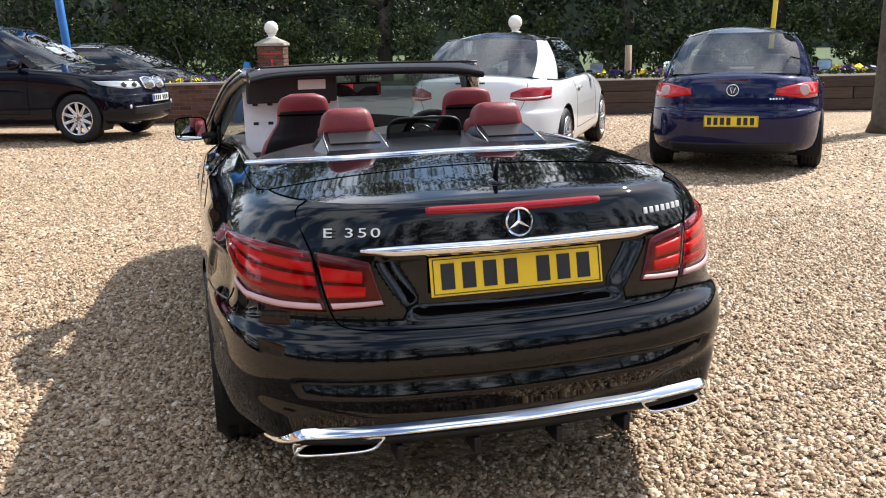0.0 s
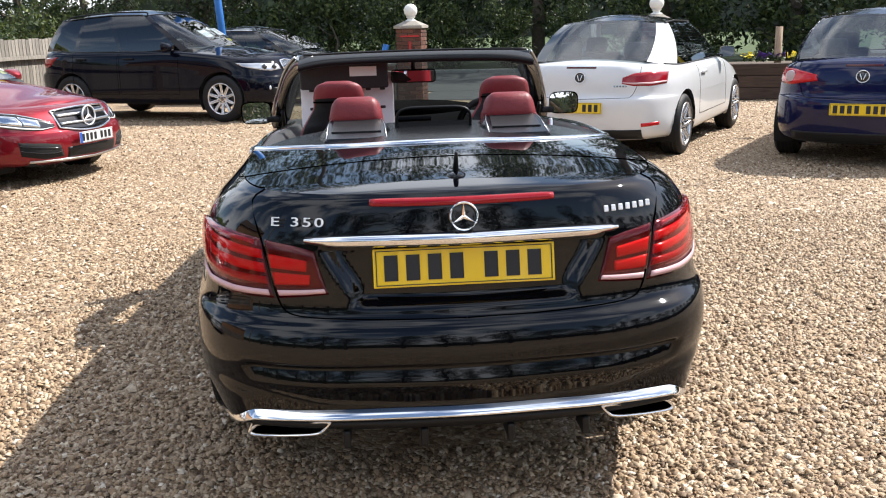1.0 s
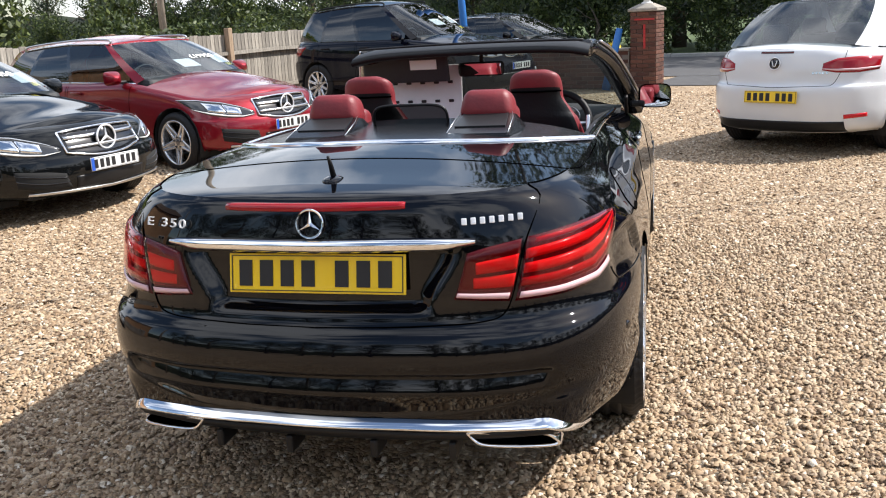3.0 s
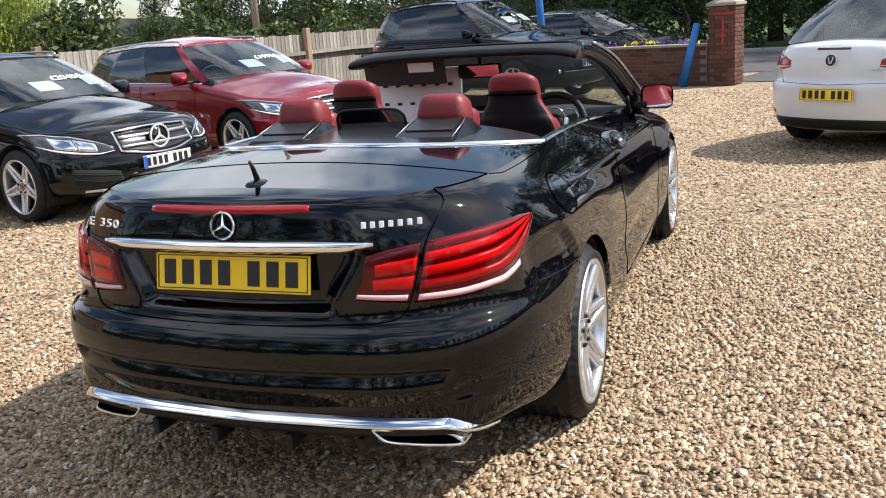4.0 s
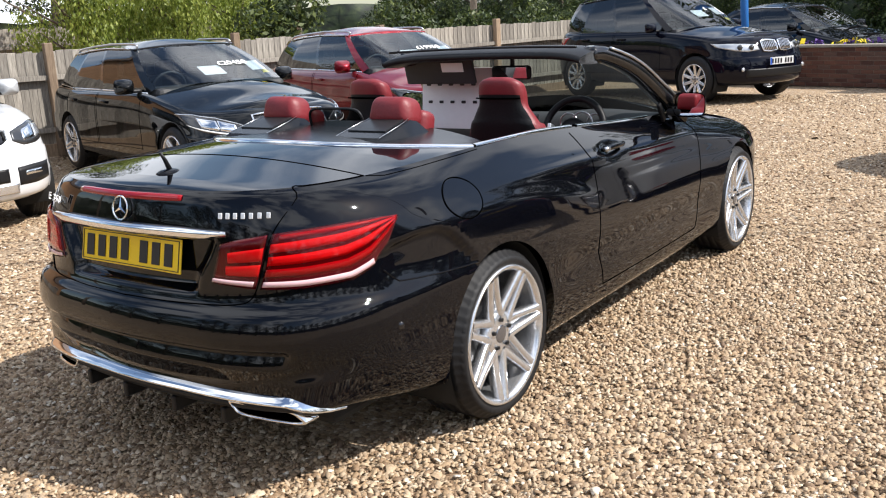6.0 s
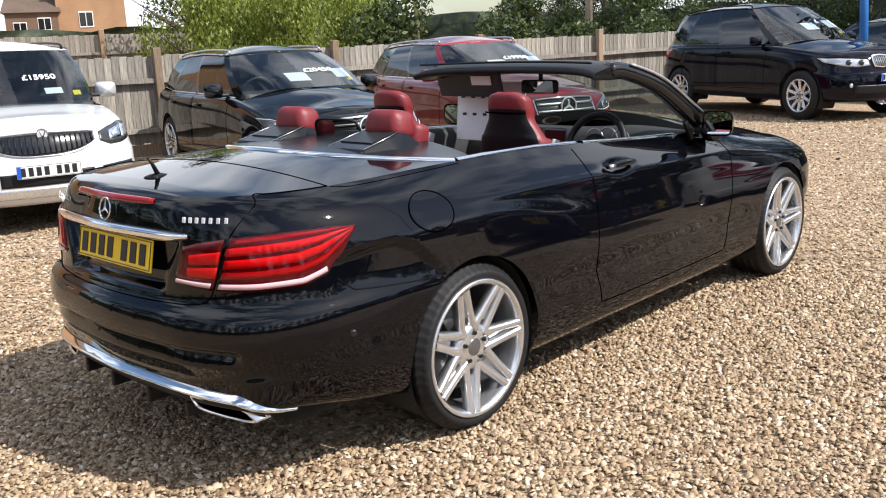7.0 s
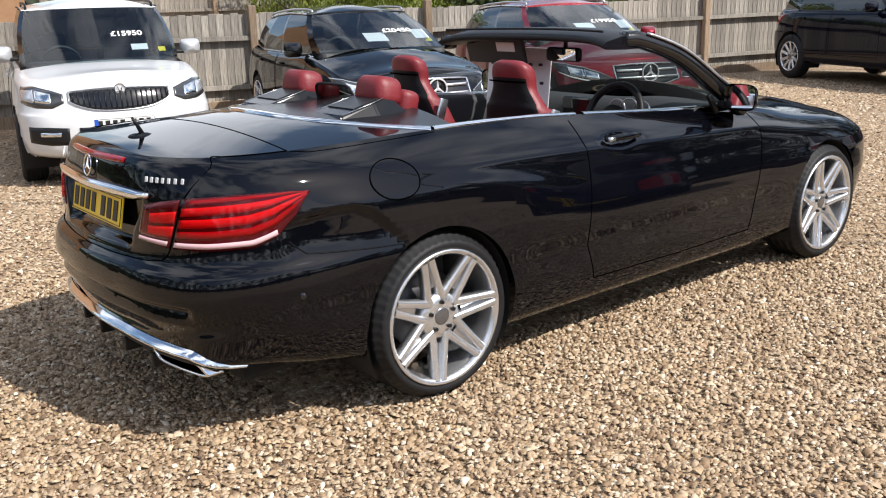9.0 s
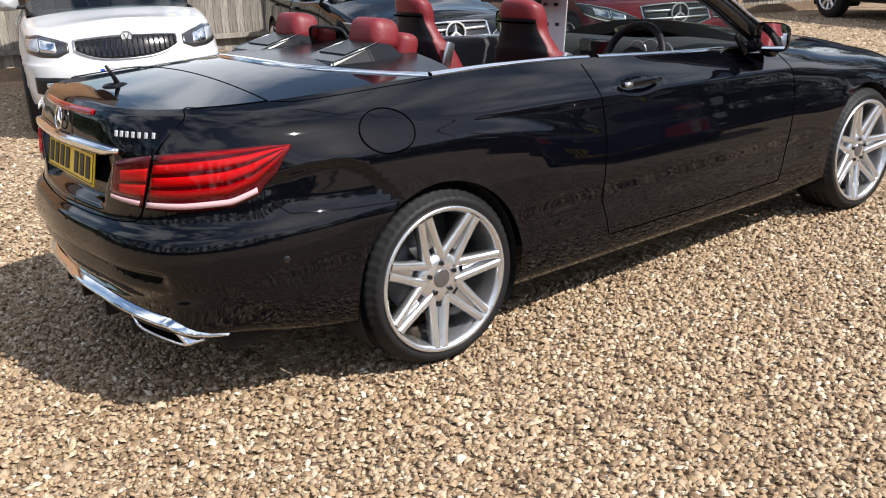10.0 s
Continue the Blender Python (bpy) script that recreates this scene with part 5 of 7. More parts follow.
def windscreen_price(car, gh, price, at, height, sheet_at=0.10, size=0.135):
    """White price figures, a paper sheet and a yellow tag on the inside of a windscreen."""
    b, c = gh["base"], gh["crest"]
    def spot(x, q, back=0.012):
        i = 1 if abs(x) > b[1][0] else 0
        t = (abs(x) - b[i][0]) / (b[i + 1][0] - b[i][0])
        lo, hi = b[i] + (b[i + 1] - b[i]) * t, c[i] + (c[i + 1] - c[i]) * t
        p = lo + (hi - lo) * q + np.array([0, 0, 0.3]) * 0.035 * 4 * q * (1 - q) * min(1, abs(x) / 0.4)
        up = Vector(hi - lo).normalized()
        return Vector((x, p[1], p[2])), up
    p, up = spot(at, height)
    ahead = Vector((1, 0, 0)).cross(up) * -1
    ahead = Vector((-1, 0, 0)).cross(up)
    m = Matrix((Vector((-1, 0, 0)), up, -ahead if ahead.y < 0 else ahead)).transposed().to_4x4()
    text = bpy.data.curves.new("price", "FONT")
    text.body, text.size, text.align_x, text.align_y, text.extrude, text.offset = price, size, "CENTER", "CENTER", 0.001, 0.002
    text.materials.append(STICKER)
    ob = new("price_figures", text)
    ob.parent = car
    ob.matrix_local = Matrix.Translation(p + m.to_3x3() @ Vector((0, 0, 0.012))) @ m @ Matrix.Diagonal((0.86, 1.0, 1.0, 1.0))
    papers = [(at - 0.30, height - 0.04, 0.16, 0.24, PAPER, "paper_sheet") if sheet_at is not None else (at - 0.10, height - 0.20, 0.16, 0.10, PAPER, "paper_sheet"), (-0.60, 0.22, 0.07, 0.08, YELLOW_TAG, "yellow_tag")]
    if sheet_at is not None:
        papers.append((at + 0.10 + sheet_at, height - 0.08, 0.25, 0.22, PAPER, "paper_sheet"))
    for x, q, wd, ht, mat, nm in papers:
        p2, up2 = spot(x, max(0.1, q))
        bm = bmesh.new()
        box(bm, (0, 0, 0), (wd, ht, 0.003))
        o = part(nm, bm, mat, car, smooth=False)
        o.matrix_local = Matrix.Translation(p2 + m.to_3x3() @ Vector((0, 0, -0.02))) @ m


estate("estate_car", facing(-7.28, 4.59, 0.968, -0.25, -0.035), GREEN_BLACK, "charcoal black estate car with a price in its windscreen", "£20450")
estate("estate_car", facing(-6.55, 7.60, 0.93, -0.37, -0.03), RED_PAINT, "deep red estate car with a price in its windscreen", "£19950")

SUV = dict(yr=-0.95, yf=3.80, w=0.955, wb=2.933, R=0.372, rim=0.25, belt=1.12, tail=1.14, nose=1.0, cowl=2.38, cowl_z=1.14, roof=1.785, roof_w=0.60, roof_front=1.48, roof_rear=-0.38, lift=0.06,
           rear_base=-0.72, doors=((1.02, 2.16), (0.06, 0.98)), rails=TRIM, spokes=10, twin=True, paint=NAVY_BLACK, trim=GLOSS_TRIM, glass=DARK_GLASS, rake=0.09,
           sides=((0, 1.04, "glass"), (0, 0.96, "post"), (0, 0.12, "dark"), (0, 0.04, "post"), (0, -0.55, "dark")))


def big_suv():
    car, skin, gh = parked_car("suv_car", facing(-4.83, 13.51, 0.907, -0.42), SUV, "dark navy four-wheel-drive car parked by the fence")
    for side in (1, -1):
        low = [skin.near(p, (0, 2), 1) for p in ((0.36, 0.80), (0.55, 0.78), (0.70, 0.80), (0.85, 0.86))]
        high = [skin.near(p, (0, 2), 1) for p in ((0.37, 0.88), (0.55, 0.90), (0.70, 0.91), (0.86, 0.92))]
        lamp_ = skin.patch("headlamp", low, high, LAMP_CHROME, car, 0.006, "clear headlamp", 24, 6, side)
        for p in ((0.48, 0.84), (0.64, 0.845)):
            c = skin.at(skin.near(p, (0, 2), 1), 0.008) * (side, 1, 1)
            bm = bmesh.new()
            bmesh.ops.create_uvsphere(bm, u_segments=16, v_segments=8, radius=0.042, matrix=Matrix.Translation(c))
            part("lamp_lens", bm, LAMP_SMOKE, lamp_)
        # twin grille with upright bars
        g0 = band("grille", skin, 0.03 * side, 0.30 * side, lambda x: 0.78, lambda x: 0.92, 1, TRIM, car, 0.006, cols=10) if side > 0 else band("grille", skin, -0.30, -0.03, lambda x: 0.78, lambda x: 0.92, 1, TRIM, car, 0.006, cols=10)
        for k in range(8):
            xx = side * (0.045 + 0.033 * k)
            a, b = (skin.at(skin.near((abs(xx), zz), (0, 2), 1), 0.016) * (side, 1, 1) for zz in (0.785, 0.915))
            tube("grille_bar", [a, b], 0.007, CHROME, g0, sides=6)
        ring = [skin.at(skin.near((x, z), (0, 2), 1), 0.014) * (side, 1, 1) for x, z in ((0.03, 0.78), (0.17, 0.765), (0.30, 0.78), (0.31, 0.85), (0.30, 0.92), (0.17, 0.935), (0.03, 0.92), (0.022, 0.85))]
        tube("grille_frame", ring, 0.012, CHROME, g0, closed=True)
        low = [skin.near(p, (0, 2), -1) for p in ((0.62, 0.86), (0.76, 0.86), (0.86, 0.90))]
        high = [skin.near(p, (0, 2), -1) for p in ((0.62, 1.02), (0.76, 1.04), (0.87, 1.05))]
        skin.patch("tail_lamp", low, high, LAMP_RED, car, 0.008, "", 14, 5, side)
        p = skin.at(skin.near((0.66, 0.52), (0, 2), 1), 0.006) * (side, 1, 1)
        bm = bmesh.new()
        bmesh.ops.create_uvsphere(bm, u_segments=16, v_segments=8, radius=0.034, matrix=Matrix.Translation(p) @ Matrix.Diagonal((1, 0.5, 1, 1)))
        part("fog_lamp", bm, LAMP_CHROME, car)
    band("lower_intake", skin, -0.62, 0.62, lambda x: 0.40, lambda x: 0.52, 1, TRIM, car, 0.005)
    p = skin.at(skin.near((0.0, 0.62), (0, 2), 1), 0.02)
    plate(car, p, 0.52, 0.111, WHITE_PLATE, FACE, MARKS, True)
    windscreen_price(car, gh, "£", -0.2, 0.5)


big_suv()

SILVER_SHELL = plain("silver mirror shell", (0.45, 0.46, 0.47), 0.4, 0.2)
CROSSOVER = dict(yr=-0.80, yf=3.42, w=0.895, wb=2.578, R=0.335, rim=0.23, belt=1.02, tail=1.06, nose=0.955, cowl=2.20, cowl_z=1.02, roof=1.655, roof_w=0.675, roof_front=1.45, roof_rear=-0.55, lift=0.05,
                 rear_base=-0.62, doors=((0.92, 2.02), (0.02, 0.88)), rails=TRIM, spokes=5, twin=False, paint=WHITE_PAINT, trim=TRIM, mirror=SILVER_SHELL, mirror_size=1.0, mirror_up=0.125, pillar_paint=GLOSS_TRIM,
                 sides=((0, 0.95, "glass"), (0, 0.87, "post"), (0, 0.06, "dark"), (0, -0.02, "post"), (0, -0.48, "dark")))


def crossover():
    car, skin, gh = parked_car("crossover_car", facing(-8.043, 1.719, 0.9705, -0.2411, -0.072), CROSSOVER, "white crossover car with a price in its windscreen")
    band("grille", skin, -0.42, 0.42, lambda x: 0.685 + 0.085 * (abs(x) / 0.42) ** 3, lambda x: 0.845 + 0.02 * (1 - (abs(x) / 0.42) ** 2), 1, GLOSS_TRIM, car, 0.006, cols=30)
    for k in range(19):
        xx = -0.40 + 0.80 * k / 18
        a, b = (skin.at(skin.near((abs(xx), zz), (0, 2), 1), 0.014) for zz in (0.70 + 0.085 * (abs(xx) / 0.42) ** 3, 0.84))
        sg = -1 if xx < 0 else 1
        tube("grille_slat", [a * (sg, 1, 1), b * (sg, 1, 1)], 0.007, TRIM, car, sides=5)
    ring = []
    for x in np.linspace(-0.43, 0.43, 19):
        p = skin.at(skin.near((abs(x), 0.852 + 0.02 * (1 - (abs(x) / 0.42) ** 2)), (0, 2), 1), 0.012)
        ring.append((math.copysign(p[0], x), p[1], p[2]))
    for x in np.linspace(0.43, -0.43, 19):
        p = skin.at(skin.near((abs(x), 0.68 + 0.085 * (abs(x) / 0.42) ** 3), (0, 2), 1), 0.012)
        ring.append((math.copysign(p[0], x), p[1], p[2]))
    tube("grille_frame", ring, 0.006, SATIN, car, closed=True)
    p = skin.at(skin.near((0.0, 0.852), (0, 2), 1), 0.024)
    badge_ring(car, p, 0.046, FACE, CHROME, False)
    v, f = revolve([(-0.006, 0.045), (-0.006, 0.0)], 28, "Z")
    o = mesh_part("emblem_disc", v, f, LETTER, car)
    o.matrix_local = Matrix.Translation(p) @ pose(0, 0, 0, -90)
    for side in (1, -1):
        low = [skin.near(p, (0, 2), 1) for p in ((0.475, 0.762), (0.57, 0.718), (0.70, 0.722), (0.815, 0.760))]
        high = [skin.near(p, (0, 2), 1) for p in ((0.475, 0.838), (0.57, 0.872), (0.70, 0.905), (0.80, 0.895))]
        lamp_ = skin.patch("headlamp", low, high, LAMP_SMOKE, car, 0.006, "large clear headlamp", 20, 6, side)
        cell = lambda t, a, b: [low[a] + (high[a] - low[a]) * t, (low[a] + (high[a] - low[a]) * t + low[b] + (high[b] - low[b]) * t) / 2, low[b] + (high[b] - low[b]) * t]
        skin.patch("lamp_cell", cell(0.20, 1, 2), cell(0.80, 1, 2), REFLECTOR, lamp_, 0.010, "", 10, 5, side, 0.003, 0.5)
        skin.patch("lamp_cell", cell(0.16, 2, 3), cell(0.78, 2, 3), LAMP_CHROME, lamp_, 0.010, "", 10, 5, side, 0.003, 0.5)
        low2 = [skin.near(p, (0, 2), 1) for p in ((0.46, 0.40), (0.62, 0.40), (0.78, 0.42))]
        high2 = [skin.near(p, (0, 2), 1) for p in ((0.46, 0.55), (0.62, 0.56), (0.78, 0.56))]
        skin.patch("lower_corner", low2, high2, TRIM, car, 0.006, "black plastic lower corner", 14, 4, side)
        low2 = [skin.near(p, (0, 2), 1) for p in ((0.52, 0.47), (0.70, 0.47))]
        high2 = [skin.near(p, (0, 2), 1) for p in ((0.52, 0.52), (0.70, 0.52))]
        skin.patch("fog_lamp", low2, high2, REFLECTOR, car, 0.012, "", 10, 3, side)
    band("lower_intake", skin, -0.38, 0.38, lambda x: 0.44, lambda x: 0.55, 1, TRIM, car, 0.005)
    band("skid_plate", skin, -0.45, 0.45, lambda x: 0.34, lambda x: 0.42, 1, ALLOY, car, 0.008)
    p = skin.at(skin.near((0.0, 0.565), (0, 2), 1), 0.03)
    plate(car, p, 0.52, 0.111, WHITE_PLATE, FACE, MARKS, True)
    windscreen_price(car, gh, "£15950", -0.27, 0.46, None, 0.12)


crossover()

COUPE_GLASS = glazing("light green glass", (0.62, 0.70, 0.72), 0.8)
COUPE = dict(yr=-0.93, yf=3.46, w=0.895, wb=2.578, R=0.325, rim=0.235, belt=0.945, tail=0.99, nose=0.78, cowl=2.15, cowl_z=0.96, roof=1.475, roof_w=0.56, roof_front=1.35, roof_rear=-0.02,
             rear_base=-0.52, boot=-0.50, rear_base_z=1.01, doors=((0.55, 1.95), None), spokes=7, twin=True, rake=0.04, roof_paint=GLOSS_TRIM, trim=TRIM, dark=COUPE_GLASS, mirror_size=0.85,
             sides=((0, 0.45, "glass"), (0, 0.40, "post"), (0, 0.0, "glass"), (0, -0.35, "pillar")))


ROUND_LENS = lens_material("round clear lens", (0.50, 0.40, 0.41), 0.2)


def coupe(x, y, hx, hy, paint_, label, round_lamps):
    s = dict(COUPE, paint=paint_)
    car, skin, gh = parked_car("coupe_car", facing(x, y, hx, hy), s, label)
    for side in (1, -1):
        if round_lamps:
            low = [skin.near(p, (0, 2), -1) for p in ((0.40, 0.815), (0.50, 0.80), (0.66, 0.77), (0.80, 0.775))]
            high = [skin.near(p, (0, 2), -1) for p in ((0.41, 0.875), (0.50, 0.895), (0.66, 0.925), (0.80, 0.92))]
            lamp_ = skin.patch("tail_lamp", low, high, LAMP_HOT, car, 0.008, "red tail lamp with a round clear lens", 22, 6, side)
            c = skin.at(skin.near((0.66, 0.85), (0, 2), -1), 0.014) * (side, 1, 1)
            v, f = revolve([(-0.014, 0.0), (-0.014, 0.044), (-0.010, 0.054), (0.010, 0.054), (0.014, 0.044), (0.014, 0.0)], 24, "Z")
            o = mesh_part("round_lens", v, f, ROUND_LENS, lamp_)
            o.matrix_local = Matrix.Translation(c) @ Vector((side * -0.45, 1, 0)).to_track_quat("Z", "Y").to_matrix().to_4x4()
        else:
            low = [skin.near(p, (0, 2), -1) for p in ((0.43, 0.800), (0.54, 0.775), (0.68, 0.768), (0.79, 0.785))]
            high = [skin.near(p, (0, 2), -1) for p in ((0.435, 0.860), (0.54, 0.902), (0.68, 0.912), (0.785, 0.900))]
            lamp_ = skin.patch("tail_lamp", low, high, LAMP_RED, car, 0.008, "red tail lamp", 22, 6, side)
            mix = lambda t: [a + (b - a) * t for a, b in zip(low, high)]
            skin.patch("lamp_band", mix(0.12), mix(0.24), LAMP_CLEAR, lamp_, 0.011, "", 18, 2, side, 0.003, 0.85)
        lo, hi = [skin.near(p, (0, 2), -1) for p in ((0.62, 0.36), (0.76, 0.37))], [skin.near(p, (0, 2), -1) for p in ((0.62, 0.40), (0.76, 0.41))]
        if not round_lamps:
            skin.patch("reflector", lo, hi, LAMP_HOT, car, 0.006, "", 10, 3, side)
        skin.line("boot_gap", [skin.near((0.585, 0.97), (0, 2), -1), skin.near((0.58, 0.80), (0, 2), -1), skin.near((0.50, 0.66), (0, 2), -1), skin.near((0.001, 0.645), (0, 2), -1)], car, side=side, radius=0.003)
    band("rear_lower_trim", skin, -0.62, 0.62, lambda x: 0.235, lambda x: 0.335, -1, TRIM, car, 0.006)
    band("brake_lamp", skin, -0.16, 0.16, lambda x: 0.952, lambda x: 0.968, -1, LAMP_DEEP, car, 0.005)
    p = skin.at(skin.near((0.0, 0.86), (0, 2), -1), 0.012)
    v, f = revolve([(-0.004, 0.056), (0.004, 0.054), (0.004, 0.0)], 28, "Z")
    o = mesh_part("emblem_disc", v, f, GLOSS_TRIM, car)
    o.matrix_local = Matrix.Translation(p + np.array([0, 0.006, 0])) @ pose(0, 0, 0, 82)
    badge_ring(car, p, 0.055, pose(0, 0, 0, -8), LETTER, False)
    p = skin.at(skin.near((0.0, 0.56), (0, 2), -1), 0.012)
    plate(car, p, 0.52, 0.111, YELLOW, pose(0, 0, 0, -4), MARKS)
    for k in range(5):
        xx = 0.36 + 0.028 * k
        p = skin.at(skin.near((xx, 0.775), (0, 2), -1), 0.003)
        block("letter_bar", p, (0.018, 0.004, 0.018), 0.0, CHROME, car, turn=pose(0, 0, 0, -6, 0, 8))
    return car


coupe(2.43, 6.68, 0.55, 0.835, WHITE_PAINT, "white coupe with a folding black glass roof", False)
coupe(4.86, 5.52, 0.58, 0.815, NAVY, "dark blue coupe with round rear lamps", True)


# ---------------------------------------------------------------- ground
def gravel_material():
    m, nodes, links, p = shader("gravel")
    tc = nodes.new("ShaderNodeTexCoord")
    v1, v2, n1, n2 = (nodes.new("ShaderNodeTexVoronoi"), nodes.new("ShaderNodeTexVoronoi"), nodes.new("ShaderNodeTexNoise"), nodes.new("ShaderNodeTexNoise"))
    v1.inputs["Scale"].default_value, v2.inputs["Scale"].default_value = 50.0, 50.0
    v2.feature = "DISTANCE_TO_EDGE"
    n1.inputs["Scale"].default_value, n2.inputs["Scale"].default_value = 0.7, 160.0
    for n in (v1, v2, n1, n2):
        links.new(tc.outputs["Object"], n.inputs["Vector"])
    r = ramp_node(nodes, STONE)
    sep = nodes.new("ShaderNodeSeparateColor")
    links.new(v1.outputs["Color"], sep.inputs[0]), links.new(sep.outputs[0], r.inputs[0])
    # shade in the gaps between stones, painted as darker cell edges
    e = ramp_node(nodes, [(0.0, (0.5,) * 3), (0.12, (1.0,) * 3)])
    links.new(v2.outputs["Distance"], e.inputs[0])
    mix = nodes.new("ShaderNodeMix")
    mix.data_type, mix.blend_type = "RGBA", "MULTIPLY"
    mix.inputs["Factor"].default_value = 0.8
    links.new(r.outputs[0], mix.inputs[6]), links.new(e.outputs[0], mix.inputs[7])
    # broad random patches of darker and lighter tone
    tone = ramp_node(nodes, [(0.3, (0.78, 0.76, 0.74)), (0.7, (1.08, 1.05, 1.0))])
    links.new(n1.outputs[0], tone.inputs[0])
    mix2 = nodes.new("ShaderNodeMix")
    mix2.data_type, mix2.blend_type = "RGBA", "MULTIPLY"
    mix2.inputs["Factor"].default_value = 1.0
    links.new(mix.outputs[2], mix2.inputs[6]), links.new(tone.outputs[0], mix2.inputs[7])
    links.new(mix2.outputs[2], p.inputs["Base Color"])
    b = nodes.new("ShaderNodeBump")
    b.inputs["Strength"].default_value, b.inputs["Distance"].default_value = 1.0, 0.012
    links.new(v2.outputs["Distance"], b.inputs["Height"]), links.new(b.outputs[0], p.inputs["Normal"])
    p.inputs["Roughness"].default_value = 0.85
    return m


STONE = [(0.0, (0.14, 0.086, 0.050)), (0.2, (0.29, 0.193, 0.112)), (0.45, (0.44, 0.315, 0.192)), (0.6, (0.36, 0.268, 0.182)), (0.85, (0.525, 0.405, 0.272)), (0.95, (0.60, 0.495, 0.365)), (1.0, (0.74, 0.665, 0.56))]


def pebble_material():
    m, nodes, links, p = shader("pebbles")
    g = nodes.new("ShaderNodeNewGeometry")
    r = ramp_node(nodes, STONE)
    links.new(g.outputs["Random Per Island"], r.inputs[0])
    tc, n = nodes.new("ShaderNodeTexCoord"), nodes.new("ShaderNodeTexNoise")
    n.inputs["Scale"].default_value, n.inputs["Detail"].default_value = 90.0, 4
    links.new(tc.outputs["Object"], n.inputs["Vector"])
    tone = ramp_node(nodes, [(0.3, (0.75, 0.74, 0.72)), (0.7, (1.1, 1.08, 1.05))])
    links.new(n.outputs[0], tone.inputs[0])
    mix = nodes.new("ShaderNodeMix")
    mix.data_type, mix.blend_type = "RGBA", "MULTIPLY"
    mix.inputs["Factor"].default_value = 1.0
    links.new(r.outputs[0], mix.inputs[6]), links.new(tone.outputs[0], mix.inputs[7])
    links.new(mix.outputs[2], p.inputs["Base Color"])
    p.inputs["Roughness"].default_value = 0.7
    return m


def bulk(name, verts, loops, sizes, material, smooth=False):
    """One mesh from numpy arrays."""
    me = bpy.data.meshes.new(name)
    me.vertices.add(len(verts))
    me.vertices.foreach_set("co", verts.astype(np.float32).ravel())
    me.loops.add(len(loops))
    me.loops.foreach_set("vertex_index", loops.astype(np.int32))
    starts = np.concatenate([[0], np.cumsum(sizes)[:-1]])
    me.polygons.add(len(sizes))
    me.polygons.foreach_set("loop_start", starts.astype(np.int32))
    me.update(calc_edges=True)
    me.materials.append(material)
    if smooth:
        me.shade_smooth()
    return me


LOT = Vector((0.955, -0.297, 0)).normalized()
OUT = Vector((0.297, 0.955, 0)).normalized()
GRAVEL = gravel_material()
gb = bmesh.new()
bmesh.ops.create_grid(gb, x_segments=150, y_segments=150, size=1.0)
for v in gb.verts:
    x, y = (math.sinh(3.4 * q) / math.sinh(3.4) * 320 for q in v.co.xy)
    dip = float(smoothstep(3.4, 6.5, -x) * (1 - smoothstep(2.5, 6.0, y)))
    v.co = (x, y, -0.012 - 0.085 * dip)
tagged(part("ground", gb, GRAVEL, None, "golden brown pea gravel, darker in patches, with shade painted between stones", smooth=False), category="ground", kind="structure")


def stones(x, y, z, size, rng, rounded):
    """Loose stones lying at x, y, z: flattened lumps with a top facet, or plain low peaks."""
    count = len(x)
    if rounded:
        base = np.array([(1, 0, -0.25), (0, 1, -0.25), (-1, 0, -0.25), (0, -1, -0.25), (0.55, 0.22, 0.75), (-0.2, 0.60, 0.75), (-0.55, -0.22, 0.75), (0.2, -0.60, 0.75)], float)
        faces = np.array([(0, 1, 5, 4), (1, 2, 6, 5), (2, 3, 7, 6), (3, 0, 4, 7), (4, 5, 6, 7)])
    else:
        base = np.array([(1, 0, -0.4), (0, 1, -0.4), (-1, 0, -0.4), (0, -1, -0.4), (0, 0, 0.75)], float)
        faces = np.array([(0, 1, 4), (1, 2, 4), (2, 3, 4), (3, 0, 4)])
    n = len(base)
    v = base[None] * rng.uniform(0.75, 1.25, (count, n, 1)) + rng.normal(0, 0.10 if rounded else 0.2, (count, n, 3))
    v *= np.stack([size * rng.uniform(0.95, 1.5, count), size * rng.uniform(0.75, 1.1, count), size * rng.uniform(0.45, 0.75, count)], 1)[:, None]
    v[:, :, 2] += v[:, :, 0] * rng.normal(0, 0.27, count)[:, None] + v[:, :, 1] * rng.normal(0, 0.2, count)[:, None]
    a = rng.uniform(0, 2 * np.pi, count)
    c, s = np.cos(a)[:, None], np.sin(a)[:, None]
    vx, vy = v[:, :, 0] * c - v[:, :, 1] * s, v[:, :, 0] * s + v[:, :, 1] * c
    v = np.stack([vx + x[:, None], vy + y[:, None], v[:, :, 2] + z[:, None]], 2)
    loops = (faces[None] + n * np.arange(count)[:, None, None]).ravel()
    me = bulk("gravel_stones", v.reshape(-1, 3), loops, np.full(count * len(faces), faces.shape[1]), PEBBLE, rounded)
    tagged(new("gravel_stones", me), "loose rounded gravel stones in tan, brown and cream", "gravel", kind="stuff")


PEBBLE = pebble_material()


def near_zone(x, y):
    return (x > -1.9) & (x < 4.1) & (y > -2.3) & (y < 3.0)


def under_car(x, y):
    return (abs(x) < 0.55) & (y > -0.5) & (y < 3.4)


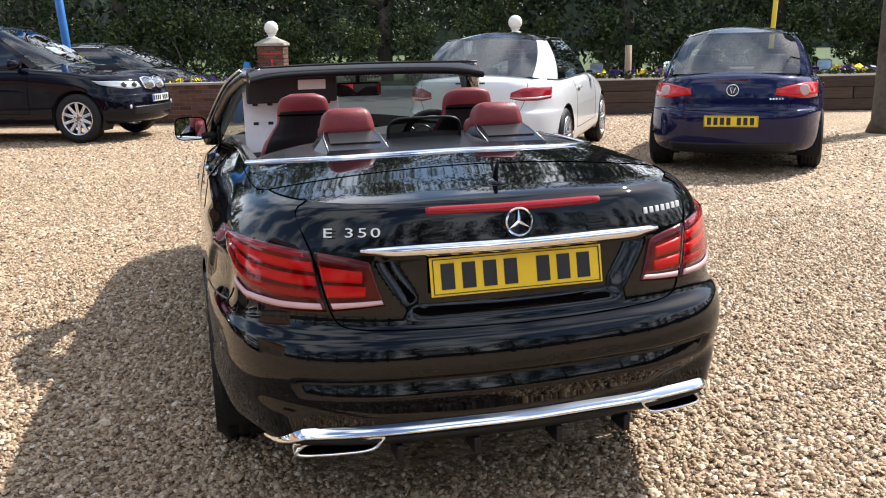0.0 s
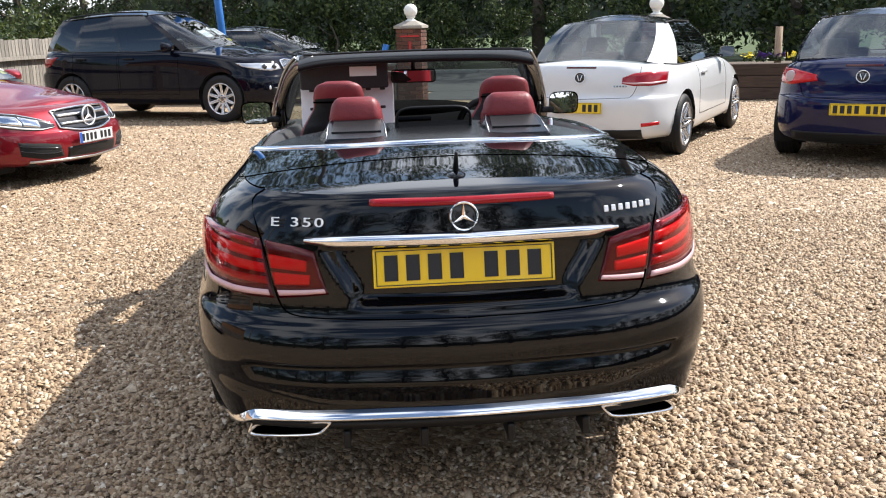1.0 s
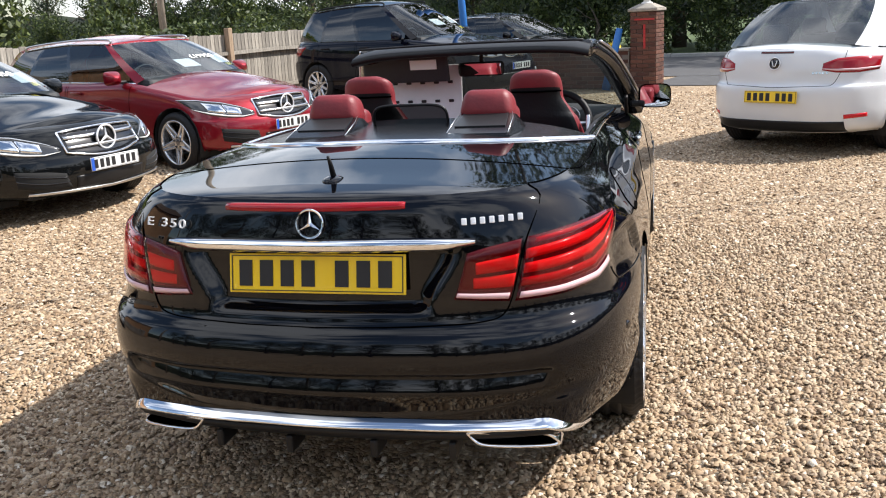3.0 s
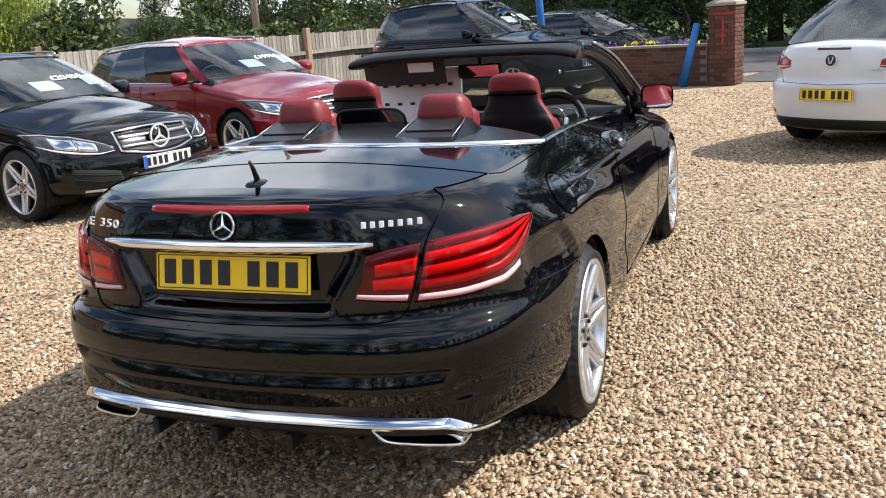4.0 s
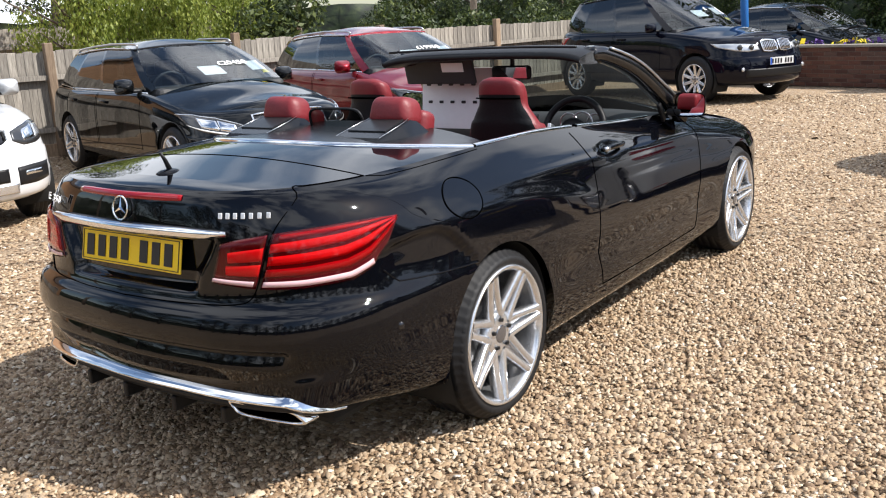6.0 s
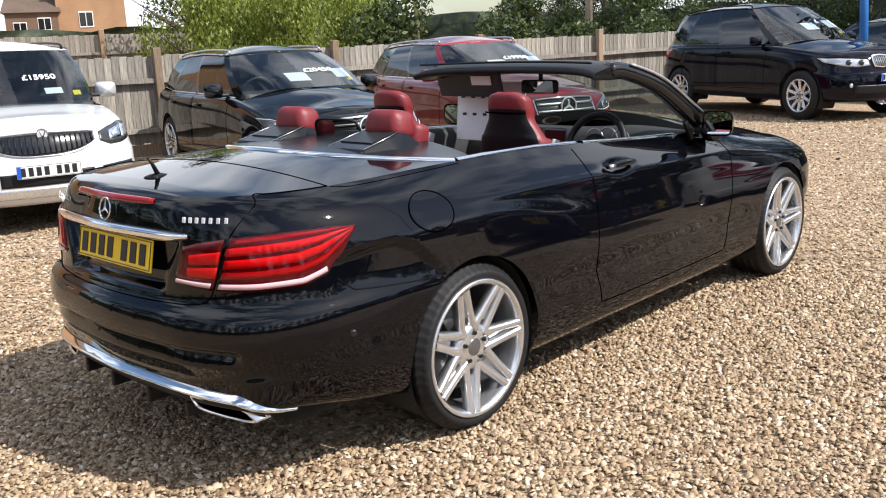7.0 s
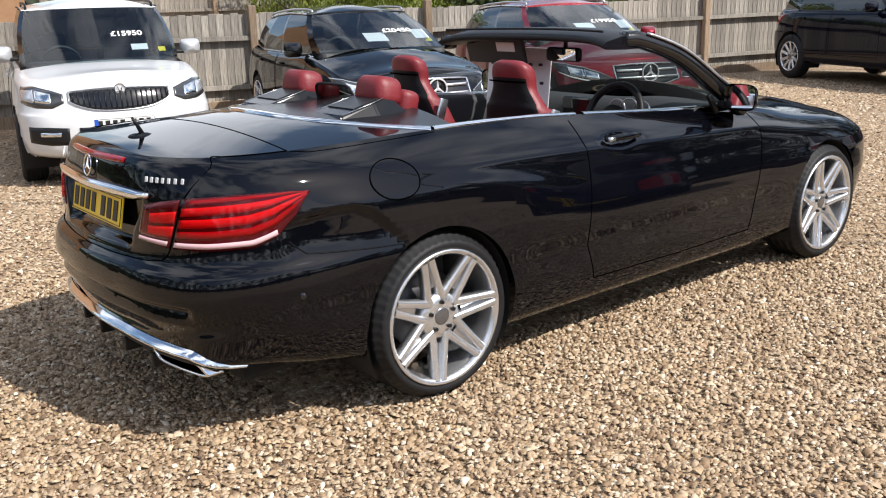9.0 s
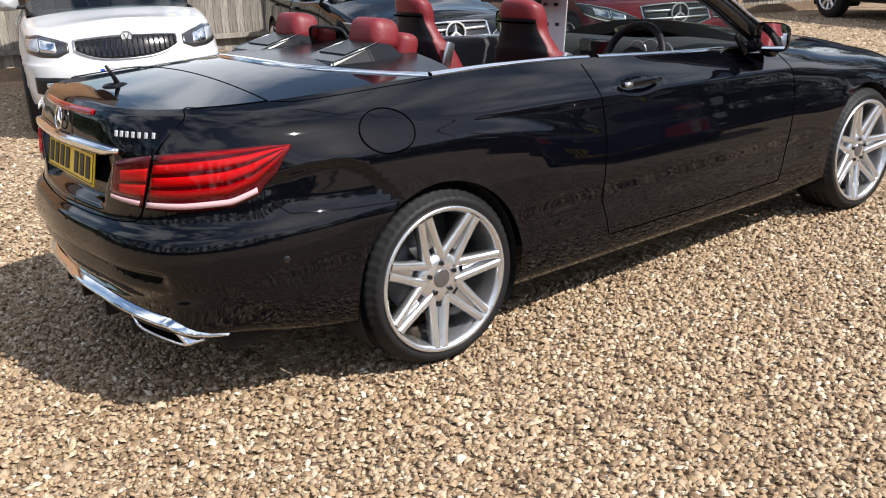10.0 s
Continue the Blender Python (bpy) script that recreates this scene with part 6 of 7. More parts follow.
def yard(count, seed, low, high, size, keep, rounded):
    rng = np.random.default_rng(seed)
    x, y = rng.uniform(low[0], high[0], count), rng.uniform(low[1], high[1], count)
    ok = keep(x, y)
    x, y = x[ok], y[ok]
    dip = -0.085 * smoothstep(3.4, 6.5, -x) * (1 - smoothstep(2.5, 6.0, y))
    stones(x, y, dip + rng.uniform(-0.009, 0.003, len(x)), rng.gamma(6.0, size / 9.0, len(x)) + size / 3.0, rng, rounded)


yard(125000, 4, (-1.9, -2.3), (4.1, 3.0), 0.0092, lambda x, y: ~under_car(x, y), True)
yard(190000, 5, (-3.6, -2.6), (4.6, 7.5), 0.0105, lambda x, y: ~near_zone(x, y) & ~under_car(x, y), False)
yard(140000, 9, (-9.0, -3.2), (8.0, 13.0), 0.014, lambda x, y: ~((x > -3.6) & (x < 4.6) & (y > -2.6) & (y < 7.5)), False)


# ---------------------------------------------------------------- walls, road and fence
def wood(name, dark, light, scale=6.0, stretch=(1, 1, 0.08)):
    """Weathered timber with upright grain, varied from piece to piece."""
    m, nodes, links, p = shader(name)
    tc, mp, n1, n2 = (nodes.new("ShaderNode" + k) for k in ("TexCoord", "Mapping", "TexNoise", "TexNoise"))
    mp.inputs["Scale"].default_value = stretch
    n1.inputs["Scale"].default_value, n1.inputs["Detail"].default_value, n1.inputs["Distortion"].default_value = scale * 12, 8, 0.6
    n2.inputs["Scale"].default_value = 1.3
    info = nodes.new("ShaderNodeObjectInfo")
    links.new(tc.outputs["Object"], mp.inputs["Vector"]), links.new(mp.outputs[0], n1.inputs["Vector"]), links.new(tc.outputs["Object"], n2.inputs["Vector"])
    r = ramp_node(nodes, [(0.3, dark), (0.7, light)])
    links.new(n1.outputs[0], r.inputs[0])
    add = nodes.new("ShaderNodeMath")
    add.operation = "ADD"
    links.new(info.outputs["Random"], add.inputs[0]), links.new(n2.outputs[0], add.inputs[1])
    tone = ramp_node(nodes, [(0.3, (0.62, 0.60, 0.58)), (1.0, (1.15, 1.12, 1.08))])
    half = nodes.new("ShaderNodeMath")
    half.operation = "MULTIPLY"
    half.inputs[1].default_value = 0.7
    links.new(add.outputs[0], half.inputs[0]), links.new(half.outputs[0], tone.inputs[0])
    mix = nodes.new("ShaderNodeMix")
    mix.data_type, mix.blend_type = "RGBA", "MULTIPLY"
    mix.inputs["Factor"].default_value = 1.0
    links.new(r.outputs[0], mix.inputs[6]), links.new(tone.outputs[0], mix.inputs[7]), links.new(mix.outputs[2], p.inputs["Base Color"])
    b = nodes.new("ShaderNodeBump")
    b.inputs["Strength"].default_value, b.inputs["Distance"].default_value = 0.5, 0.004
    links.new(n1.outputs[0], b.inputs["Height"]), links.new(b.outputs[0], p.inputs["Normal"])
    p.inputs["Roughness"].default_value = 0.85
    return m


def brick_material(name, stops):
    m, nodes, links, p = shader(name)
    info, tc, n = nodes.new("ShaderNodeObjectInfo"), nodes.new("ShaderNodeTexCoord"), nodes.new("ShaderNodeTexNoise")
    n.inputs["Scale"].default_value, n.inputs["Detail"].default_value = 45.0, 6
    links.new(tc.outputs["Object"], n.inputs["Vector"])
    r = ramp_node(nodes, stops)
    links.new(info.outputs["Random"], r.inputs[0])
    tone = ramp_node(nodes, [(0.3, (0.7, 0.68, 0.66)), (0.75, (1.15, 1.1, 1.05))])
    links.new(n.outputs[0], tone.inputs[0])
    mix = nodes.new("ShaderNodeMix")
    mix.data_type, mix.blend_type = "RGBA", "MULTIPLY"
    mix.inputs["Factor"].default_value = 1.0
    links.new(r.outputs[0], mix.inputs[6]), links.new(tone.outputs[0], mix.inputs[7]), links.new(mix.outputs[2], p.inputs["Base Color"])
    b = nodes.new("ShaderNodeBump")
    b.inputs["Strength"].default_value, b.inputs["Distance"].default_value = 0.6, 0.003
    links.new(n.outputs[0], b.inputs["Height"]), links.new(b.outputs[0], p.inputs["Normal"])
    p.inputs["Roughness"].default_value = 0.9
    return m


FENCE_WOOD = wood("weathered fence board", (0.165, 0.15, 0.13), (0.38, 0.355, 0.315))
POST_WOOD = wood("fence post wood", (0.20, 0.14, 0.09), (0.37, 0.28, 0.20))
SLEEPER = wood("dark stained sleeper", (0.035, 0.022, 0.015), (0.09, 0.055, 0.038), 3.0, (0.08, 1, 1))
POLE_WOOD = wood("pole wood", (0.16, 0.13, 0.10), (0.33, 0.29, 0.24))
BRICK = brick_material("red brick", [(0.0, (0.07, 0.030, 0.022)), (0.35, (0.115, 0.046, 0.031)), (0.7, (0.155, 0.066, 0.043)), (1.0, (0.11, 0.064, 0.05))])
MORTAR = plain("mortar", (0.20, 0.175, 0.15), 0.95, grain=0.2, scale=40, bump=0.3)
STONE_CAP = plain("cast stone", (0.30, 0.27, 0.23), 0.9, grain=0.25, scale=25, bump=0.2)
GLOBE_WHITE = plain("white painted ball", (0.78, 0.77, 0.72), 0.55, grain=0.06, scale=12)
ASPHALT = plain("road asphalt", (0.075, 0.074, 0.076), 0.9, grain=0.3, scale=60, bump=0.3)
KERB = plain("kerb concrete", (0.30, 0.29, 0.27), 0.9, grain=0.2, scale=30, bump=0.2)
BLUE_PAINT = plain("faded blue paint", (0.02, 0.14, 0.42), 0.45, grain=0.15, scale=25)
YELLOW_PAINT = plain("yellow paint", (0.65, 0.48, 0.02), 0.5, grain=0.1, scale=25)
BARK = plain("bark", (0.10, 0.078, 0.058), 0.95, grain=0.45, scale=14, bump=0.8)
RED_MARK = plain("red painted mark", (0.42, 0.02, 0.02), 0.6)

P1 = Vector((0.62, 14.02, 0))
RUN = math.degrees(math.atan2(LOT.y, LOT.x))


def brick_mesh(length, depth, height):
    bm = bmesh.new()
    box(bm, (0, 0, 0), (length, depth, height), 0.004, segments=1)
    me = bpy.data.meshes.new("brick")
    bm.to_mesh(me)
    bm.free()
    me.materials.append(BRICK)
    return me


BRICKS = {}


def lay_brick(parent, size, m):
    if size not in BRICKS:
        BRICKS[size] = brick_mesh(*size)
    ob = new("brick", BRICKS[size])
    ob.parent = parent
    ob.matrix_local = m


def gate_pillar(at, marked):
    """A square brick pillar with a stone cap and a white ball."""
    p = thing("gate_pillar", Matrix.Translation(at) @ pose(0, 0, 0, 0, 0, RUN), "red brick gate pillar with a stone cap and white ball", "gate pillar", "gate pillars")
    side, courses, ch = 0.47, 18, 0.075
    block("core", (0, 0, courses * ch / 2), (side - 0.03, side - 0.03, courses * ch), 0.0, MORTAR, p)
    for c in range(courses):
        z = ch * (c + 0.5)
        for f in range(4):
            turn = pose(0, 0, 0, 0, 0, 90 * f)
            stretch = (f + c) % 2 == 0
            cells = [(-0.115, 0.215), (0.112, 0.215)] if stretch else [(-0.172, 0.105), (0.0, 0.215), (0.172, 0.105)]
            for x, w in cells:
                lay_brick(p, (w, 0.05, 0.065), turn @ Matrix.Translation((x, -side / 2 + 0.02, z)))
    top = courses * ch
    bm = bmesh.new()
    box(bm, (0, 0, top + 0.03), (0.54, 0.54, 0.05), 0.012)
    bmesh.ops.create_cone(bm, cap_ends=True, segments=4, radius1=0.36, radius2=0.15, depth=0.08, matrix=pose(0, 0, top + 0.10, 0, 0, 45))
    part("cap", bm, STONE_CAP, p, "worn stone cap", smooth=False)
    v, f = revolve([(top + 0.13, 0.10), (top + 0.155, 0.10), (top + 0.165, 0.065), (top + 0.195, 0.06), (top + 0.205, 0.085), (top + 0.22, 0.085)], 24, "Z")
    mesh_part("neck", v, f, GLOBE_WHITE, p)
    bm = bmesh.new()
    bmesh.ops.create_uvsphere(bm, u_segments=32, v_segments=18, radius=0.125, matrix=Matrix.Translation((0, 0, top + 0.325)))
    part("ball", bm, GLOBE_WHITE, p, "white painted stone ball")
    if marked:
        block("red_mark", (0.03, -side / 2 - 0.008, 0.92), (0.04, 0.006, 0.42), 0.0, RED_MARK, p)
        block("red_mark", (0.03, -side / 2 - 0.008, 1.22), (0.36, 0.006, 0.03), 0.0, RED_MARK, p)


gate_pillar(P1, True)
gate_pillar(P1 + LOT * 4.45, False)

# low brick wall beside the first pillar
WALL_LEN = 5.2
wall = thing("wall_west", Matrix.Translation(P1 - LOT * (0.30 + WALL_LEN / 2)) @ pose(0, 0, 0, 0, 0, RUN), "low red brick garden wall planted with flowers", "wall")
wall["kind"] = "structure"
block("core", (0, 0, 0.34), (WALL_LEN, 0.20, 0.68), 0.0, MORTAR, wall)
for c in range(9):
    n = int(WALL_LEN / 0.225)
    for k in range(n):
        x = -WALL_LEN / 2 + 0.115 + 0.225 * k + (0.11 if c % 2 else 0)
        if x < WALL_LEN / 2 - 0.1:
            lay_brick(wall, (0.215, 0.05, 0.065), Matrix.Translation((x, -0.085, 0.0375 + 0.075 * c)))
block("coping", (0, 0, 0.70), (WALL_LEN + 0.02, 0.26, 0.045), 0.008, STONE_CAP, wall)

# sleeper wall of the flower bed beyond the second pillar
bed = thing("flower_bed", Matrix.Translation(P1 + LOT * 9.6) @ pose(0, 0, 0, 0, 0, RUN), "flower bed edged with dark timber sleepers", "flower bed")
for k in range(4):
    for c in range(3):
        x = -3.3 + 2.42 * k + (0.6 if c % 2 else 0)
        block("sleeper", (x, 0.0, 0.10 + 0.205 * c), (2.40, 0.22, 0.20), 0.012, SLEEPER, bed)
block("soil", (0.5, 0.75, 0.29), (9.6, 1.3, 0.58), 0.03, BARK, bed)

# the lane outside
def strip(name, a, b, near_, far_, z, material, label, kind="structure"):
    bm = bmesh.new()
    q = [P1 + LOT * s + OUT * o for s, o in ((a, near_), (b, near_), (b, far_), (a, far_))]
    bm.faces.new([bm.verts.new((v.x, v.y, z)) for v in q])
    tagged(part(name, bm, material, None, label, smooth=False), category=name, kind=kind)


strip("road", -120, 120, 2.6, 9.6, 0.004, ASPHALT, "grey asphalt lane past the gate")
strip("verge", -120, 120, 9.75, 140, 0.03, plain("rough grass", (0.055, 0.085, 0.022), 0.95, grain=0.5, scale=20, bump=0.8), "rough grass verge under the trees")
strip("driveway_apron", -0.2, 5.0, 0.4, 2.6, 0.0, ASPHALT, "patched asphalt at the gateway")
for k, o in enumerate((2.52, 9.66)):
    bm = bmesh.new()
    for i in range(60):
        c = P1 + LOT * (-30 + i * 1.0) + OUT * o
        if k == 0 and -1.2 < -30 + i < 6.2:
            continue
        box(bm, (c.x, c.y, 0.03), (0.985, 0.13, 0.13), 0.012, pose(0, 0, 0, 0, 0, RUN), 1)
    tagged(part("kerb", bm, KERB, None, "concrete kerb stones along the lane", smooth=False), category="kerb", kind="structure")


# fence of upright boards on posts and rails
def fence_run(start, way, length, label, height=1.38, step=0.105, spacing=3.3, first=0.0, rails=(0.36, 1.05)):
    way = Vector(way).normalized()
    ang = math.degrees(math.atan2(way.y, way.x))
    f = thing("fence", Matrix.Translation(start) @ pose(0, 0, 0, 0, 0, ang), label, "fence", "fences")
    rng = random.Random(int(length * 10))
    bm = bmesh.new()
    box(bm, (0, 0, 0), (0.115, 0.018, height - 0.16), 0.003, pose(0, 0, 0, 0, 0, 4), 1)
    board = bpy.data.meshes.new("board")
    bm.to_mesh(board)
    bm.free()
    board.materials.append(FENCE_WOOD)
    for k in range(int(length / step)):
        b = new("board", board)
        b.parent = f
        b.matrix_local = pose(step * (k + 0.5), 0.03, 0.17 + (height - 0.16) / 2 + rng.uniform(-0.012, 0.012), 0, rng.uniform(-0.5, 0.5), 0)
    n = int(length / spacing) + 1
    for k in range(n + 1):
        x = first + spacing * k
        if x <= length:
            block("post", (x, -0.055, (height + 0.12) / 2), (0.11, 0.11, height + 0.12), 0.012, POST_WOOD, f)
            if x + spacing <= length + 0.5:
                for z in rails:
                    sag = rng.uniform(-0.02, 0.02)
                    v, q = tube_data([(x, -0.03, z), (x + spacing / 2, -0.035, z + sag), (x + spacing, -0.03, z)], 0.045, 4)
                    mesh_part("rail", v, q, FENCE_WOOD, f, smooth=False)
                block("gravel_board", (x + spacing / 2, 0.01, 0.085), (spacing - 0.02, 0.03, 0.17), 0.004, POST_WOOD, f)
    return f


FWAY = Vector((0.2402, 0.9707, 0))
fence_run(Vector((-10.92, -4.05, -0.03)), FWAY, 20.6, "weathered vertical board fence with posts and rails", first=0.38, spacing=2.77)
fence_run(Vector((-17.4, 4.0, 0)), (0.35, 0.94, 0), 9.0, "grey tall board fence behind the yard", 1.78, first=0.3, rails=(0.5, 1.4))

# leaning blue post, tall blue pole, yellow pole, telegraph poles
o = tube("blue_post", [P1 - LOT * 0.66 - OUT * 0.35, P1 - LOT * 0.40 - OUT * 0.32 + Vector((0, 0, 1.08))], [0.085, 0.06], BLUE_PAINT, None, sides=12)
tagged(o, "faded blue post leaning against the brick pillar", "post")
o = tube("blue_pole", [Vector((-3.02, 15.6, 0)), Vector((-3.10, 15.62, 1.6)), Vector((-3.22, 15.64, 3.6))], 0.075, BLUE_PAINT, None, sides=12)
tagged(o, "slim blue painted pole behind the wall", "pole")
o = tube("yellow_pole", [Vector((9.6, 11.9, 0)), Vector((9.66, 11.9, 1.4)), Vector((9.78, 11.9, 3.4))], 0.045, YELLOW_PAINT, None, sides=10)
tagged(o, "thin yellow pole in the flower bed", "pole")
o = tube("garden_post", [Vector((7.05, 12.55, 0)), Vector((7.05, 12.55, 1.22))], [0.07, 0.065], POST_WOOD, None, sides=8)
tagged(o, "short grey wooden post in the flower bed", "post")
for x, y, h, r in ((-22.4, 23.5, 8.5, 0.10), (-14.2, 23.1, 8.5, 0.12)):
    o = tube("telegraph_pole", [(x, y, 0), (x + 0.02, y, h / 2), (x, y, h)], [r, r * 0.9, r * 0.75], POLE_WOOD, None, sides=12)
    tagged(o, "weathered wooden telegraph pole behind the fence", "telegraph pole", "telegraph poles")


# ---------------------------------------------------------------- greenery
def leaf_material(name, stops, through_=0.25):
    m, nodes, links, p = shader(name)
    g = nodes.new("ShaderNodeNewGeometry")
    r = ramp_node(nodes, stops)
    links.new(g.outputs["Random Per Island"], r.inputs[0])
    links.new(r.outputs[0], p.inputs["Base Color"])
    p.inputs["Roughness"].default_value = 0.55
    t, x = nodes.new("ShaderNodeBsdfTranslucent"), nodes.new("ShaderNodeMixShader")
    links.new(r.outputs[0], t.inputs["Color"])
    x.inputs[0].default_value = through_
    links.new(p.outputs[0], x.inputs[1]), links.new(t.outputs[0], x.inputs[2])
    links.new(x.outputs[0], nodes["Material Output"].inputs["Surface"])
    return m


DARK_LEAF = leaf_material("dark evergreen leaves", [(0.0, (0.009, 0.016, 0.007)), (0.5, (0.026, 0.045, 0.015)), (0.85, (0.055, 0.08, 0.023)), (1.0, (0.11, 0.12, 0.035))])
LIGHT_LEAF = leaf_material("spring leaves", [(0.0, (0.09, 0.13, 0.016)), (0.5, (0.21, 0.27, 0.04)), (1.0, (0.38, 0.42, 0.10))], 0.45)
MID_LEAF = leaf_material("hedge leaves", [(0.0, (0.018, 0.032, 0.010)), (0.5, (0.045, 0.07, 0.018)), (1.0, (0.13, 0.16, 0.04))], 0.3)


def leaf_cloud(name, blobs, count, size, material, seed, hang=0.0):
    """A crown of small folded leaves scattered in and on uneven clumps."""
    rng = np.random.default_rng(seed)
    share = np.array([b[1][0] * b[1][1] * b[1][2] for b in blobs]) ** (2 / 3)
    pick = rng.choice(len(blobs), count, p=share / share.sum())
    c, r = np.array([b[0] for b in blobs])[pick], np.array([b[1] for b in blobs])[pick]
    d = rng.normal(size=(count, 3))
    d /= np.linalg.norm(d, axis=1, keepdims=True)
    at = c + d * r * (rng.uniform(0.45, 1.08, (count, 1)) ** 0.7)
    at[:, 2] -= hang * rng.random(count) ** 2
    at[:, 2] = np.maximum(at[:, 2], 0.05)
    u = rng.normal(size=(count, 3))
    u /= np.linalg.norm(u, axis=1, keepdims=True)
    if hang:
        u[:, 2] -= 1.5
        u /= np.linalg.norm(u, axis=1, keepdims=True)
    v = np.cross(u, d + rng.normal(0, 0.6, d.shape))
    v /= np.linalg.norm(v, axis=1, keepdims=True) + 1e-9
    s = size * rng.uniform(0.5, 1.4, (count, 1))
    w = np.cross(u, v)
    quad = np.stack([at - u * s, at + v * s * 0.45 + w * s * 0.15, at + u * s, at - v * s * 0.45 + w * s * 0.15], 1)
    return bulk(name, quad.reshape(-1, 3), np.arange(count * 4), np.full(count, 4), material)


def crown_blobs(rng, n, low, high, spread):
    out = []
    for k in range(n):
        z = low + (high - low) * (k + rng.random()) / n
        wide = spread * (1 - 0.55 * abs((z - low) / (high - low) - 0.4))
        a, q = rng.uniform(0, 2 * math.pi), rng.uniform(0.1, 0.8) * wide
        s = rng.uniform(0.45, 0.85) * spread * 0.55
        out.append(((q * math.cos(a), q * math.sin(a), z), (s, s, s * rng.uniform(0.6, 0.95))))
    return out


def limb_data(rng, height, radius, limbs, spread):
    verts, faces = tube_data([(rng.uniform(-0.1, 0.1) * k, rng.uniform(-0.1, 0.1) * k, height * k / 4) for k in range(5)], [radius, radius * 0.85, radius * 0.65, radius * 0.4, radius * 0.12], 8)
    verts = list(verts)
    for _ in range(limbs):
        z = height * rng.uniform(0.22, 0.75)
        a = rng.uniform(0, 2 * math.pi)
        ln = spread * rng.uniform(0.5, 0.95)
        e = Vector((math.cos(a), math.sin(a), 0.6)) * ln
        v, f = tube_data([(0, 0, z), Vector((0, 0, z)) + e * 0.5 + Vector((0, 0, -0.05)), Vector((0, 0, z)) + e], [radius * 0.4, radius * 0.25, radius * 0.06], 6)
        faces += [tuple(i + len(verts) for i in q) for q in f]
        verts += v
    return verts, faces


TREES = {}


def tree(kind, variant, m, label, category="tree", group="trees"):
    key = (kind, variant)
    if key not in TREES:
        rng = random.Random(variant * 17 + len(kind))
        if kind == "dark":
            v, f = limb_data(rng, 8.5, 0.22, 9, 3.0)
            crown = leaf_cloud("crown", crown_blobs(rng, 22, 0.9, 9.5, 3.1), 8500, 0.095, DARK_LEAF, variant)
        elif kind == "light":
            v, f = limb_data(rng, 3.4, 0.12, 8, 1.6)
            crown = leaf_cloud("crown", crown_blobs(rng, 16, 1.0, 3.7, 1.9), 12000, 0.05, LIGHT_LEAF, variant, 0.6)
        else:
            v, f = limb_data(rng, 1.4, 0.05, 6, 0.7)
            crown = leaf_cloud("crown", crown_blobs(rng, 12, 0.2, 1.9, 1.1), 3200, 0.062, MID_LEAF, variant)
        me = bpy.data.meshes.new("trunk")
        me.from_pydata([tuple(p) for p in v], [], f)
        me.materials.append(BARK)
        me.shade_smooth()
        TREES[key] = (me, crown)
    t = thing(category.replace(" ", "_"), m, label, category, group)
    for nm, me in zip(("trunk", "crown"), TREES[key]):
        o = new(nm, me)
        o.parent = t
    return t


rng_t = random.Random(8)
for row, (dist, step) in enumerate(((14.0, 4.1), (18.5, 4.6))):
    s = -36.0
    while s < 44:
        p = P1 + LOT * (s + rng_t.uniform(-0.8, 0.8)) + OUT * (dist + rng_t.uniform(-1.0, 1.0))
        k = rng_t.uniform(0.85, 1.15) * (0.75 if s < -9 else 1.2)
        tree("dark", rng_t.randrange(4), Matrix.Translation(p) @ pose(0, 0, 0, 0, 0, rng_t.uniform(0, 360)) @ Matrix.Scale(k, 4), "tall dark ivy-clad roadside tree")
        s += step
# hedge bushes under the roadside trees
s = -34.0
while s < 40:
    p = P1 + LOT * s + OUT * (11.6 + rng_t.uniform(-0.5, 0.5))
    tree("bush", rng_t.randrange(3), Matrix.Translation(p) @ pose(0, 0, 0, 0, 0, rng_t.uniform(0, 360)) @ Matrix.Scale(rng_t.uniform(0.8, 1.3), 4), "dense dark roadside bush", "bush", "roadside bushes")
    s += 1.9
# willow and shrubs behind the board fence
for x, y, k in ((-13.9, 8.4, 0.86), (-12.6, 9.9, 0.8), (-12.6, 11.5, 0.7), (-14.6, 11.0, 0.95), (-15.8, 13.6, 0.9)):
    tree("light", rng_t.randrange(3), Matrix.Translation((x, y, 0)) @ pose(0, 0, 0, 0, 0, rng_t.uniform(0, 360)) @ Matrix.Scale(k, 4), "yellow-green spring willow behind the fence", "tree", "willows")
for x, y, k in ((-8.5, 11.9, 0.86), (-8.0, 13.6, 0.82), (-7.6, 15.4, 0.82), (-7.2, 17.4, 0.9), (-10.6, 10.6, 1.1), (-11.0, 15.6, 1.2), (-9.6, 18.4, 1.2)):
    tree("bush", rng_t.randrange(3), Matrix.Translation((x, y, 0)) @ pose(0, 0, 0, 0, 0, rng_t.uniform(0, 360)) @ Matrix.Scale(k, 4), "dark ivy mound growing over the fence", "bush", "ivy mounds")
